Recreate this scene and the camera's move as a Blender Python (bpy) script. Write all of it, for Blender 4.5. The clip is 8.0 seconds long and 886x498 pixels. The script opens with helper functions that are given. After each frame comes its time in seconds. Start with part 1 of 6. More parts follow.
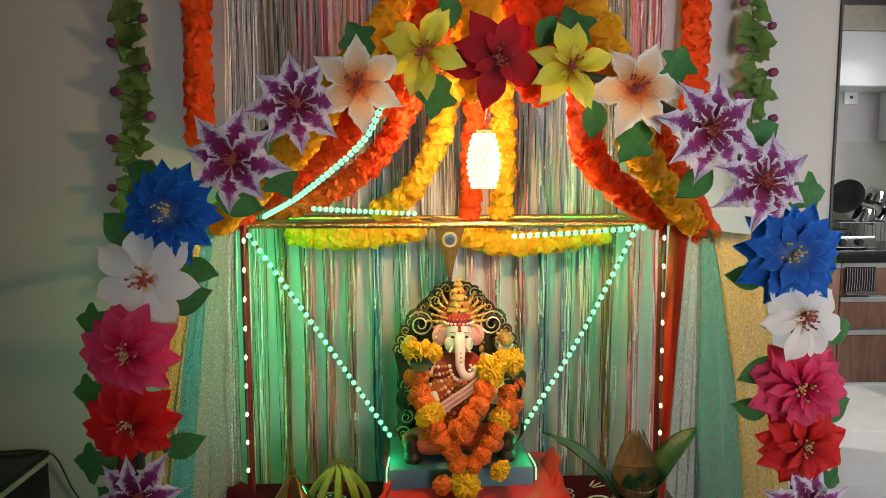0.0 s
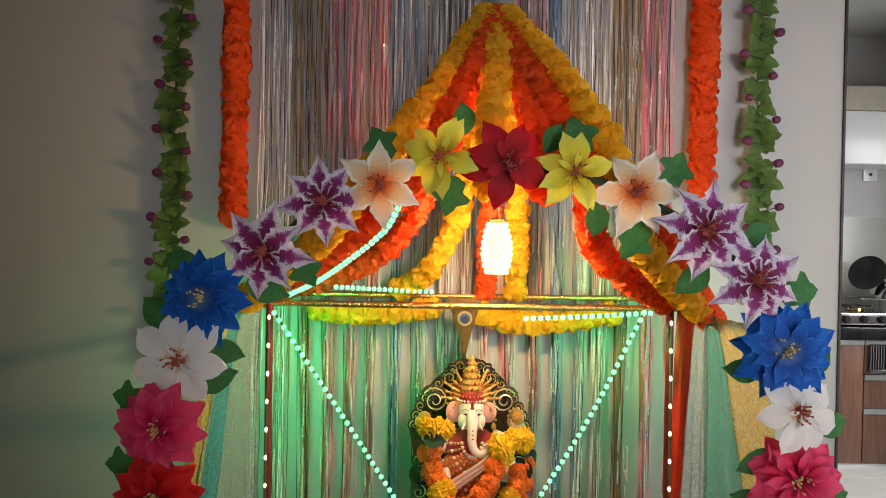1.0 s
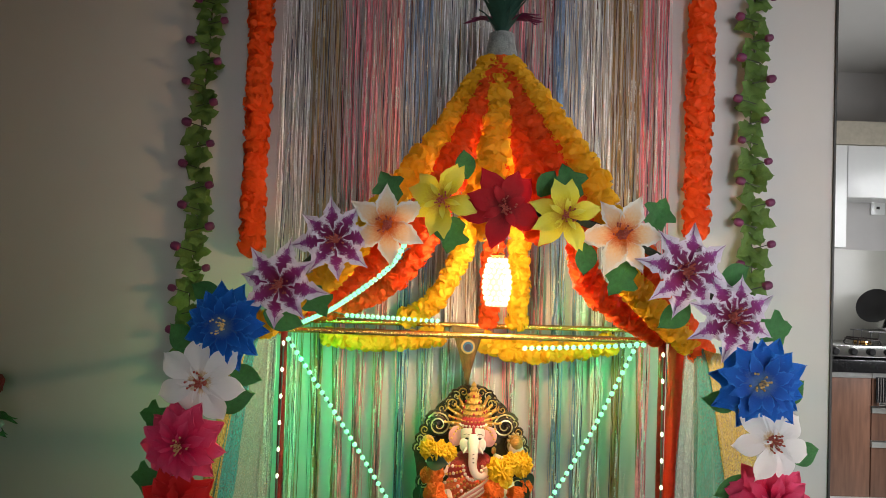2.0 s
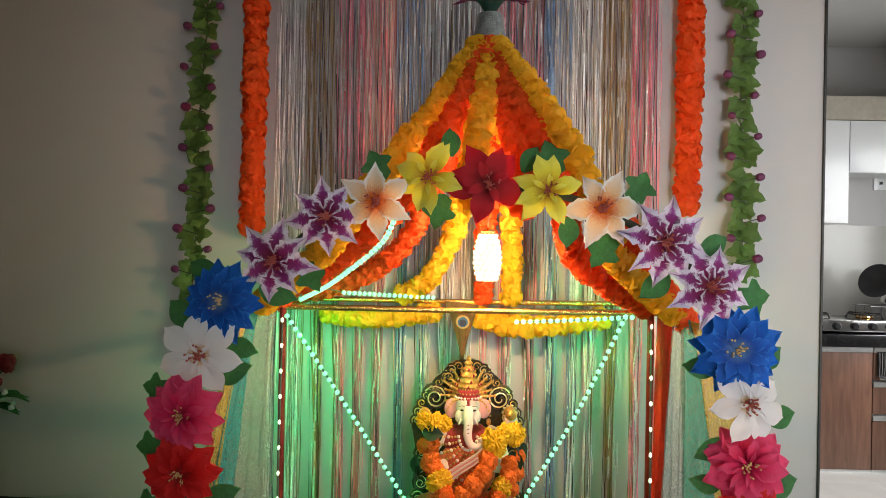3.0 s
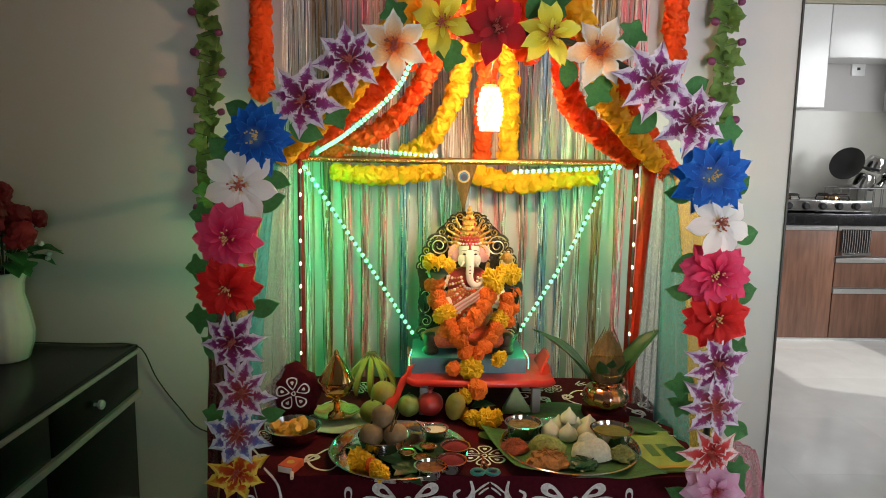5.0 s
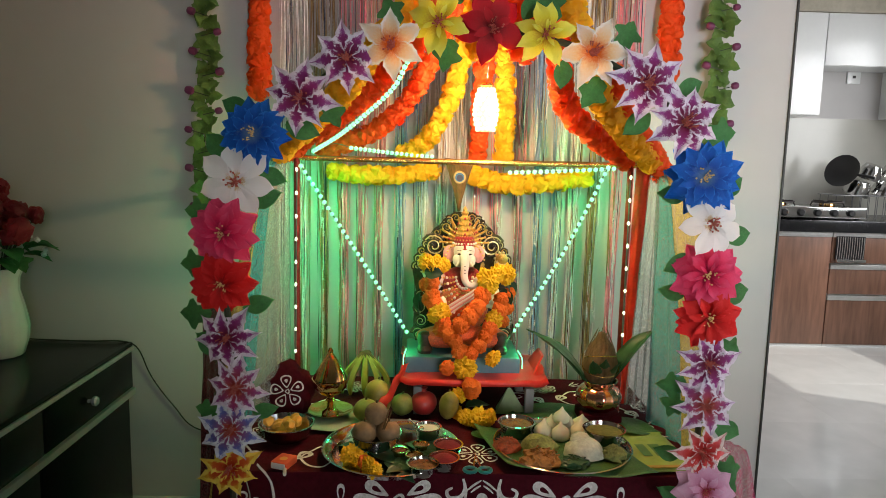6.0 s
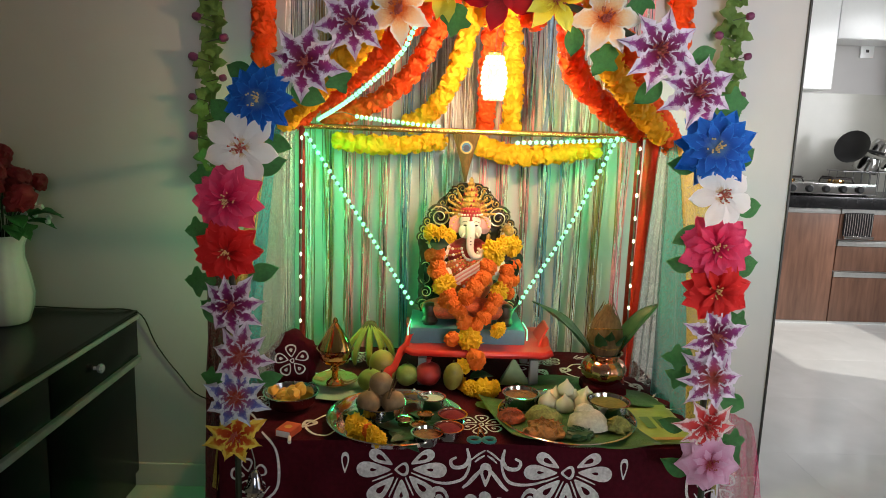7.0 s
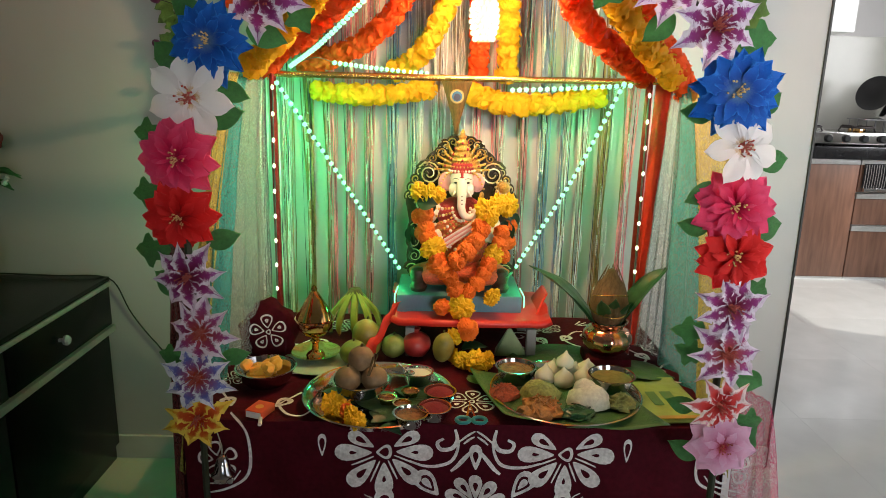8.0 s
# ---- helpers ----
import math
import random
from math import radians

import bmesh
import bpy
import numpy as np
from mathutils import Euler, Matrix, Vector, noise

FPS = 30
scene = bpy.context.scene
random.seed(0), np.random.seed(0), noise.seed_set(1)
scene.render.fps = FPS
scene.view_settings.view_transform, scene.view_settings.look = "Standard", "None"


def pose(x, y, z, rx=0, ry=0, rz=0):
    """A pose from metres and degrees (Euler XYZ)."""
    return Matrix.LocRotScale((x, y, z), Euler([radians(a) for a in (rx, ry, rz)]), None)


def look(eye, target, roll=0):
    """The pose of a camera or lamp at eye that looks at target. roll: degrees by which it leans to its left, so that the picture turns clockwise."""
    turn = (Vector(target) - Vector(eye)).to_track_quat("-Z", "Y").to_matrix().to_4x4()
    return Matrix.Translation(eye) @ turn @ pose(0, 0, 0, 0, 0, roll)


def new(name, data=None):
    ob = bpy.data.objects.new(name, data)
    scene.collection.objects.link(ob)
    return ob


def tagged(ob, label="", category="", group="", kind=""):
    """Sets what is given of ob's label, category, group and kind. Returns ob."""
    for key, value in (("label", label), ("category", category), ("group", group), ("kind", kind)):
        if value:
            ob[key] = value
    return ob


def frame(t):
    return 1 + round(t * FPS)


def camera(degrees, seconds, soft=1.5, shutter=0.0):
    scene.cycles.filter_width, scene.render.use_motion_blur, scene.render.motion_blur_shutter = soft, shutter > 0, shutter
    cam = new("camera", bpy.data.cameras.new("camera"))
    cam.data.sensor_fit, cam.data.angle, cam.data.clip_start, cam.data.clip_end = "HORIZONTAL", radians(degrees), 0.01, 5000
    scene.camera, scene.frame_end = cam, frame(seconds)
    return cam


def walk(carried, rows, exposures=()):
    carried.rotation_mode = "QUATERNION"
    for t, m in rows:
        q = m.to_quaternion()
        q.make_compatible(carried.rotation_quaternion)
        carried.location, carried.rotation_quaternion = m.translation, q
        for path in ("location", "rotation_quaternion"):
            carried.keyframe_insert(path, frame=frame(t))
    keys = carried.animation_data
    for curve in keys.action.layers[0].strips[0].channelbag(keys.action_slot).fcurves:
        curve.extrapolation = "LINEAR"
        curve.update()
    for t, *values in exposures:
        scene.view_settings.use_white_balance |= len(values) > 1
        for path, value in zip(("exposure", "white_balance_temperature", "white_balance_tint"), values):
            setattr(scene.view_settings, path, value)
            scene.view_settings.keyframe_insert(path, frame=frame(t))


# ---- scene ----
cam = camera(65.7, 8.0, soft=0.6)
PATH = [
    (0, (0.031, 0.03, 1.325), (0.147, 2.017, 1.126), -0.1),
    (0.5, (0.022, -0.001, 1.354), (0.14, 1.992, 1.235), -0.2),
    (1, (0.044, -0.045, 1.376), (0.092, 1.954, 1.353), 1.0),
    (1.5, (0.058, -0.109, 1.39), (0.057, 1.891, 1.417), 1.9),
    (1.7, (0.058, -0.126, 1.397), (0.062, 1.873, 1.444), 1.9),
    (3, (0.103, -0.189, 1.382), (0.084, 1.811, 1.38), 1.0),
    (3.5, (0.091, -0.205, 1.346), (0.041, 1.789, 1.197), 0.9),
    (4, (0.063, -0.252, 1.318), (0.046, 1.735, 1.092), 0.8),
    (4.5, (0.038, -0.333, 1.282), (0.07, 1.646, 0.995), 0.5),
    (6, (0.046, -0.37, 1.243), (0.097, 1.611, 0.977), 1.4),
    (6.5, (0.042, -0.371, 1.242), (0.08, 1.609, 0.967), 2.2),
    (7, (0.042, -0.358, 1.231), (0.083, 1.613, 0.891), 1.9),
    (7.5, (0.055, -0.294, 1.22), (0.106, 1.659, 0.79), 2.2),
    (8, (0.095, -0.194, 1.219), (0.115, 1.75, 0.748), 1.3),
]
walk(cam, [(t, look(eye, target, roll)) for t, eye, target, roll in PATH], [(0.0, -0.38), (1.5, -0.28), (3.0, -0.2), (4.5, -0.12), (6.5, -0.03), (8.0, 0.1)])

# ---- light ----
world = bpy.data.worlds.new("sky")
scene.world = world
world.use_nodes = True
wn = world.node_tree.nodes
sky = wn.new("ShaderNodeTexSky")
sky.sky_type = "NISHITA"
sky.sun_disc = False
sky.sun_elevation, sky.sun_rotation = radians(40), radians(100)
wn["Background"].inputs["Strength"].default_value = 0.1
world.node_tree.links.new(sky.outputs[0], wn["Background"].inputs["Color"])


def lamp(name, kind, m, power, color=(1, 1, 1), size=(0.1, 0.1), label=""):
    data = bpy.data.lights.new(name, kind)
    data.energy, data.color = power, color
    if kind == "AREA":
        data.shape, data.size, data.size_y = "RECTANGLE", size[0], size[1]
    elif kind == "POINT":
        data.shadow_soft_size = size[0]
    elif kind == "SUN":
        data.angle = size[0]
    ob = new(name, data)
    ob.matrix_basis = m
    return ob


lamp("sun", "SUN", look((6, 0.5, 6), (1.5, 2.6, 0)), 2.0, (1, 0.95, 0.88), (radians(0.6), 0))
DAY = (0.97, 0.98, 1.0)
lamp("balcony_daylight", "AREA", look((2.33, 0.3, 1.3), (1.0, 1.85, 1.35)), 4.9, DAY, (1.5, 2.0)).data.spread = radians(70)
# Added unseen front light for flowers and curtain; narrow spread spares the left wall.
lamp("window_daylight", "AREA", look((1.3, -2.97, 1.55), (0.58, 1.85, 1.45)), 6.0, DAY, (1.5, 1.3)).data.spread = radians(36)
lamp("kitchen_daylight", "AREA", look((3.72, 3.1, 1.7), (2.2, 3.3, 0.8)), 48, DAY, (1.3, 1.2))
LED = (0.015, 1.0, 0.24)
LANTERN = (1.0, 0.62, 0.3)

# ---- materials ----


def mat(name, col, rough=0.6, metal=0.0, vary=0.15, scale=30.0, bump=0.0, bscale=None, coat=0.0, emit=None, sheen=0.0, thin=0.0, rnd=0.0, stretch=(1, 1, 1), spec=0.5):
    """A surface with two scales of variation, a fine relief, and a small change from piece to piece."""
    m = bpy.data.materials.new(name)
    m.use_nodes = True
    nt = m.node_tree
    p = nt.nodes["Principled BSDF"]
    p.inputs["Roughness"].default_value = rough
    p.inputs["Metallic"].default_value = metal
    p.inputs["Specular IOR Level"].default_value = spec
    p.inputs["Coat Weight"].default_value = coat
    p.inputs["Coat Roughness"].default_value = 0.08
    p.inputs["Sheen Weight"].default_value = sheen
    tc = nt.nodes.new("ShaderNodeTexCoord")
    mp = nt.nodes.new("ShaderNodeMapping")
    mp.inputs["Scale"].default_value = stretch
    nt.links.new(tc.outputs["Object"], mp.inputs["Vector"])
    n1 = nt.nodes.new("ShaderNodeTexNoise")
    n1.inputs["Scale"].default_value, n1.inputs["Detail"].default_value = scale, 5
    n2 = nt.nodes.new("ShaderNodeTexNoise")
    n2.inputs["Scale"].default_value, n2.inputs["Detail"].default_value = scale * 0.16, 3
    nt.links.new(mp.outputs[0], n1.inputs["Vector"])
    nt.links.new(mp.outputs[0], n2.inputs["Vector"])
    add = nt.nodes.new("ShaderNodeMath")
    add.operation = "ADD"
    nt.links.new(n1.outputs["Fac"], add.inputs[0])
    nt.links.new(n2.outputs["Fac"], add.inputs[1])
    src = add.outputs[0]
    if rnd:
        info = nt.nodes.new("ShaderNodeObjectInfo")
        ma = nt.nodes.new("ShaderNodeMath")
        ma.operation = "MULTIPLY_ADD"
        ma.inputs[1].default_value = rnd
        nt.links.new(info.outputs["Random"], ma.inputs[0])
        nt.links.new(src, ma.inputs[2])
        src = ma.outputs[0]
    mr = nt.nodes.new("ShaderNodeMapRange")
    mr.inputs["From Min"].default_value, mr.inputs["From Max"].default_value = 0.65, 1.35 + rnd
    nt.links.new(src, mr.inputs["Value"])
    mix = nt.nodes.new("ShaderNodeMix")
    mix.data_type = "RGBA"
    mix.inputs[6].default_value = (*[c * (1 - vary) for c in col], 1)
    mix.inputs[7].default_value = (*[min(1, c * (1 + vary)) for c in col], 1)
    nt.links.new(mr.outputs[0], mix.inputs[0])
    nt.links.new(mix.outputs[2], p.inputs["Base Color"])
    if bump:
        b = nt.nodes.new("ShaderNodeBump")
        b.inputs["Strength"].default_value = bump
        b.inputs["Distance"].default_value = 0.004
        n3 = nt.nodes.new("ShaderNodeTexNoise")
        n3.inputs["Scale"].default_value, n3.inputs["Detail"].default_value = bscale or scale * 3, 4
        nt.links.new(mp.outputs[0], n3.inputs["Vector"])
        nt.links.new(n3.outputs["Fac"], b.inputs["Height"])
        nt.links.new(b.outputs[0], p.inputs["Normal"])
    if emit:
        p.inputs["Emission Color"].default_value = (*emit[0], 1)
        p.inputs["Emission Strength"].default_value = emit[1]
    if thin:
        out = nt.nodes["Material Output"]
        tr = nt.nodes.new("ShaderNodeBsdfTranslucent")
        nt.links.new(mix.outputs[2], tr.inputs["Color"])
        ms = nt.nodes.new("ShaderNodeMixShader")
        ms.inputs[0].default_value = thin
        nt.links.new(p.outputs[0], ms.inputs[1])
        nt.links.new(tr.outputs[0], ms.inputs[2])
        nt.links.new(ms.outputs[0], out.inputs["Surface"])
    return m


def petal_mat(name, inner, mid, tip, edge=None, edge_w=0.3, veins=0.0, reach=0.35):
    """Printed cloth petals: v runs from the heart to the tip, u across."""
    m = mat(name, mid, 0.55, bump=0.25, bscale=260, thin=0.18, spec=0.3)
    nt = m.node_tree
    p = nt.nodes["Principled BSDF"]
    uv = nt.nodes.new("ShaderNodeUVMap")
    sep = nt.nodes.new("ShaderNodeSeparateXYZ")
    nt.links.new(uv.outputs[0], sep.inputs[0])
    nz = nt.nodes.new("ShaderNodeTexNoise")
    nz.inputs["Scale"].default_value = 14
    nt.links.new(uv.outputs[0], nz.inputs["Vector"])
    wob = nt.nodes.new("ShaderNodeMath")
    wob.operation = "MULTIPLY_ADD"
    wob.inputs[1].default_value = 0.3
    nt.links.new(nz.outputs["Fac"], wob.inputs[0])
    nt.links.new(sep.outputs["Y"], wob.inputs[2])
    ramp = nt.nodes.new("ShaderNodeValToRGB")
    ramp.color_ramp.elements[0].position, ramp.color_ramp.elements[0].color = 0.25, (*inner, 1)
    ramp.color_ramp.elements[1].position, ramp.color_ramp.elements[1].color = 1.1, (*tip, 1)
    e = ramp.color_ramp.elements.new(0.25 + reach)
    e.color = (*mid, 1)
    nt.links.new(wob.outputs[0], ramp.inputs[0])
    col = ramp.outputs["Color"]
    if edge:
        a = nt.nodes.new("ShaderNodeMath")
        a.operation = "SUBTRACT"
        a.inputs[1].default_value = 0.5
        nt.links.new(sep.outputs["X"], a.inputs[0])
        b = nt.nodes.new("ShaderNodeMath")
        b.operation = "ABSOLUTE"
        nt.links.new(a.outputs[0], b.inputs[0])
        # teeth of colour that run from the rim inwards
        w = nt.nodes.new("ShaderNodeTexNoise")
        w.inputs["Scale"].default_value, w.inputs["Detail"].default_value = 13, 4
        mp = nt.nodes.new("ShaderNodeMapping")
        mp.inputs["Scale"].default_value = (0.6, 3.2, 1)
        nt.links.new(uv.outputs[0], mp.inputs["Vector"])
        nt.links.new(mp.outputs[0], w.inputs["Vector"])
        s = nt.nodes.new("ShaderNodeMath")
        s.operation = "MULTIPLY_ADD"
        s.inputs[1].default_value = veins
        nt.links.new(w.outputs["Fac"], s.inputs[0])
        nt.links.new(b.outputs[0], s.inputs[2])
        v2 = nt.nodes.new("ShaderNodeMath")
        v2.operation = "MULTIPLY_ADD"
        v2.inputs[1].default_value = 0.5
        nt.links.new(sep.outputs["Y"], v2.inputs[0])
        nt.links.new(s.outputs[0], v2.inputs[2])
        mr = nt.nodes.new("ShaderNodeMapRange")
        top = 0.5 + veins * 0.5 + 0.36
        mr.inputs["From Min"].default_value, mr.inputs["From Max"].default_value = top - edge_w, top - edge_w + 0.12
        nt.links.new(v2.outputs[0], mr.inputs["Value"])
        mx = nt.nodes.new("ShaderNodeMix")
        mx.data_type = "RGBA"
        nt.links.new(mr.outputs[0], mx.inputs[0])
        nt.links.new(col, mx.inputs[6])
        mx.inputs[7].default_value = (*edge, 1)
        col = mx.outputs[2]
    nt.links.new(col, p.inputs["Base Color"])
    for n in nt.nodes:
        if n.type == "BSDF_TRANSLUCENT":
            nt.links.new(col, n.inputs["Color"])
    return m


def net_mat(name, col, cover=0.45, glitter=0.5):
    """Open glitter tulle: mesh threads with holes between, metal flecks."""
    m = bpy.data.materials.new(name)
    m.use_nodes = True
    nt = m.node_tree
    p = nt.nodes["Principled BSDF"]
    p.inputs["Base Color"].default_value = (*col, 1)
    p.inputs["Roughness"].default_value = 0.35
    tc = nt.nodes.new("ShaderNodeTexCoord")
    vo = nt.nodes.new("ShaderNodeTexVoronoi")
    vo.inputs["Scale"].default_value = 190
    nt.links.new(tc.outputs["Object"], vo.inputs["Vector"])
    gl = nt.nodes.new("ShaderNodeMapRange")
    gl.inputs["From Min"].default_value, gl.inputs["From Max"].default_value = 0.22, 0.12
    nt.links.new(vo.outputs["Distance"], gl.inputs["Value"])
    k = nt.nodes.new("ShaderNodeMath")
    k.operation = "MULTIPLY"
    k.inputs[1].default_value = glitter
    nt.links.new(gl.outputs[0], k.inputs[0])
    nt.links.new(k.outputs[0], p.inputs["Metallic"])
    bp = nt.nodes.new("ShaderNodeBump")
    bp.inputs["Strength"].default_value = 0.8
    nt.links.new(vo.outputs["Color"], bp.inputs["Height"])
    nt.links.new(bp.outputs[0], p.inputs["Normal"])
    nz = nt.nodes.new("ShaderNodeTexNoise")
    nz.inputs["Scale"].default_value, nz.inputs["Detail"].default_value = 420, 2
    mp = nt.nodes.new("ShaderNodeMapping")
    mp.inputs["Scale"].default_value = (2.2, 2.2, 0.5)
    nt.links.new(tc.outputs["Object"], mp.inputs["Vector"])
    nt.links.new(mp.outputs[0], nz.inputs["Vector"])
    mr = nt.nodes.new("ShaderNodeMapRange")
    mr.inputs["From Min"].default_value, mr.inputs["From Max"].default_value = 0.36, 0.64
    mr.inputs["To Min"].default_value, mr.inputs["To Max"].default_value = max(0.03, cover - 0.35), min(1, cover + 0.4)
    nt.links.new(nz.outputs["Fac"], mr.inputs["Value"])
    mx = nt.nodes.new("ShaderNodeMath")
    mx.operation = "MAXIMUM"
    nt.links.new(mr.outputs[0], mx.inputs[0])
    nt.links.new(k.outputs[0], mx.inputs[1])
    nt.links.new(mx.outputs[0], p.inputs["Alpha"])
    return m


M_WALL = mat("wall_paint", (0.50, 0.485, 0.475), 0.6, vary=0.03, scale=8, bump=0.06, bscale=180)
# Paint for the walls out of view, darkened to cut bounced light.
M_WALL_DIM = mat("unseen_wall_dim", (0.30, 0.27, 0.25), 0.65, vary=0.06, scale=6, bump=0.06, bscale=180)
M_CEIL = mat("ceiling_paint", (0.55, 0.54, 0.52), 0.7, vary=0.03, scale=6)
M_FLOOR = mat("polished_tile", (0.57, 0.57, 0.55), 0.16, vary=0.08, scale=7)
M_JOINT = mat("tile_joint", (0.55, 0.55, 0.53), 0.4)
M_DARK = mat("dark_trim", (0.02, 0.018, 0.016), 0.45)
M_BLACK = mat("black_lacquer", (0.006, 0.0055, 0.006), 0.24, vary=0.3, scale=12, spec=0.14)
M_SILVER = mat("brushed_edge", (0.62, 0.62, 0.6), 0.35, 0.75, vary=0.1, scale=60)
M_CLOTH = mat("maroon_cloth", (0.062, 0.003, 0.009), 0.8, vary=0.3, scale=90, bump=0.35, bscale=420, spec=0.12)
M_MOTIF = mat("woven_cream", (0.78, 0.72, 0.70), 0.85, vary=0.35, scale=140, bump=0.6, bscale=500)
M_GOLD = mat("gold_foil", (0.83, 0.55, 0.16), 0.22, 1.0, vary=0.25, scale=90, bump=0.8, bscale=140)
M_WRAP = mat("red_gold_wrap", (0.30, 0.03, 0.02), 0.3, 0.5, vary=0.35, scale=120, bump=0.7, bscale=160)
M_RED = mat("red_fabric", (0.75, 0.045, 0.02), 0.6, vary=0.2, scale=40, thin=0.3)
M_ORANGE = mat("orange_puff", (1.0, 0.15, 0.02), 0.6, vary=0.08, scale=70, bump=0.3, bscale=170, thin=0.55, rnd=0.12)
M_YELLOW = mat("yellow_puff", (1.0, 0.62, 0.03), 0.6, vary=0.08, scale=70, bump=0.3, bscale=170, thin=0.55, rnd=0.12)
M_LEAF = mat("cloth_leaf", (0.04, 0.185, 0.045), 0.5, vary=0.35, scale=50, bump=0.4, bscale=120, thin=0.15, rnd=0.3)
M_VLEAF = mat("vine_leaf", (0.10, 0.19, 0.035), 0.5, vary=0.35, scale=60, bump=0.4, thin=0.2, rnd=0.4)
M_STEM = mat("dark_stem", (0.02, 0.03, 0.012), 0.6)
M_BUD = mat("purple_bud", (0.12, 0.015, 0.07), 0.5, vary=0.3, scale=80, rnd=0.3)
M_STAMEN = mat("stamen", (0.75, 0.52, 0.2), 0.6, vary=0.3, scale=200)
M_STAMRED = mat("stamen_red", (0.45, 0.08, 0.05), 0.6, vary=0.3, scale=200)
M_LEDON = mat("lit_led", (0.1, 0.35, 0.18), 0.4, emit=((0.30, 1.0, 0.55), 1.7))
M_LEDWARM = mat("lit_led_pale", (0.9, 0.9, 0.7), 0.4, emit=((0.72, 1.0, 0.66), 2.2))
M_STRIP = mat("led_tape", (0.10, 0.14, 0.11), 0.35, vary=0.1)
M_BEAD = mat("lantern_bead", (0.95, 0.9, 0.8), 0.25, emit=((1.0, 0.86, 0.58), 1.25))
M_STEEL = mat("stainless_steel", (0.55, 0.55, 0.54), 0.12, 1.0, vary=0.06, scale=40)
M_BRASS = mat("brass", (0.70, 0.44, 0.17), 0.09, 1.0, vary=0.15, scale=40)
M_COPPER = mat("copper", (0.74, 0.38, 0.25), 0.13, 1.0, vary=0.18, scale=30, bump=0.15, bscale=60)

# ---- building blocks ----


def lathe(profile, n=24, bm=None, m=Matrix()):
    bm = bm or bmesh.new()
    rings = []
    for r, z in profile:
        rings.append([bm.verts.new(m @ Vector((max(r, 1e-4) * math.cos(2 * math.pi * i / n), max(r, 1e-4) * math.sin(2 * math.pi * i / n), z))) for i in range(n)])
    for a, b in zip(rings, rings[1:]):
        for i in range(n):
            bm.faces.new((a[i], a[(i + 1) % n], b[(i + 1) % n], b[i]))
    bm.faces.new(rings[0][::-1])
    bm.faces.new(rings[-1])
    return bm


def box(sx, sy, sz, bevel=0.0, m=Matrix(), bm=None, seg=2):
    """A box with its base centre at the origin of m."""
    own = bmesh.new()
    bmesh.ops.create_cube(own, size=1)
    for v in own.verts:
        v.co = Vector((v.co.x * sx, v.co.y * sy, (v.co.z + 0.5) * sz))
    if bevel:
        bmesh.ops.bevel(own, geom=own.edges[:], offset=bevel, segments=seg, affect="EDGES", profile=0.6)
    bmesh.ops.transform(own, matrix=m, verts=own.verts)
    return join(bm, own) if bm else own


def join(bm, other):
    me = bpy.data.meshes.new("tmp")
    other.to_mesh(me)
    other.free()
    bm.from_mesh(me)
    bpy.data.meshes.remove(me)
    return bm


def span(x0, x1, y0, y1, z0, z1, bevel=0.0, bm=None):
    return box(x1 - x0, y1 - y0, z1 - z0, bevel, Matrix.Translation(((x0 + x1) / 2, (y0 + y1) / 2, z0)), bm)


def tube(points, r, n=6, bm=None, taper=1.0):
    bm = bm or bmesh.new()
    pts = [Vector(p) for p in points]
    rings = []
    side = None
    for i, p in enumerate(pts):
        d = (pts[min(i + 1, len(pts) - 1)] - pts[max(i - 1, 0)]).normalized()
        if side is None:
            side = d.orthogonal().normalized()
        side = (side - d * side.dot(d)).normalized()
        up = d.cross(side)
        rr = r * (1 + (taper - 1) * i / max(1, len(pts) - 1))
        rings.append([bm.verts.new(p + rr * (side * math.cos(2 * math.pi * k / n) + up * math.sin(2 * math.pi * k / n))) for k in range(n)])
    for a, b in zip(rings, rings[1:]):
        for k in range(n):
            bm.faces.new((a[k], a[(k + 1) % n], b[(k + 1) % n], b[k]))
    bm.faces.new(rings[0][::-1])
    bm.faces.new(rings[-1])
    return bm


def curve(points, n):
    """Points evenly along a smooth line through the given ones."""
    p = [Vector(q) for q in points]
    p = [p[0] * 2 - p[1]] + p + [p[-1] * 2 - p[-2]]
    fine = []
    for i in range(1, len(p) - 2):
        for k in range(24):
            t = k / 24
            a, b, c, d = p[i - 1], p[i], p[i + 1], p[i + 2]
            fine.append(0.5 * (2 * b + (c - a) * t + (2 * a - 5 * b + 4 * c - d) * t * t + (3 * b - a - 3 * c + d) * t ** 3))
    fine.append(p[-2])
    acc = [0.0]
    for a, b in zip(fine, fine[1:]):
        acc.append(acc[-1] + (b - a).length)
    out, j = [], 0
    for i in range(n):
        s = acc[-1] * i / (n - 1)
        while j < len(acc) - 2 and acc[j + 1] < s:
            j += 1
        f = (s - acc[j]) / max(1e-9, acc[j + 1] - acc[j])
        out.append(fine[j].lerp(fine[j + 1], min(1, f)))
    return out


def length(points):
    p = curve(points, 60)
    return sum((b - a).length for a, b in zip(p, p[1:]))


def blob(r, sub=2, rough=0.0, freq=3.0, squash=(1, 1, 1), seed=0, bm=None, m=Matrix()):
    own = bmesh.new()
    bmesh.ops.create_icosphere(own, subdivisions=sub, radius=1)
    for v in own.verts:
        k = 1 + rough * noise.noise(v.co * freq + Vector((seed * 7.1, seed * 3.3, 0)))
        v.co = Vector((v.co.x * squash[0], v.co.y * squash[1], v.co.z * squash[2])) * r * k
    bmesh.ops.transform(own, matrix=m, verts=own.verts)
    return join(bm, own) if bm else own


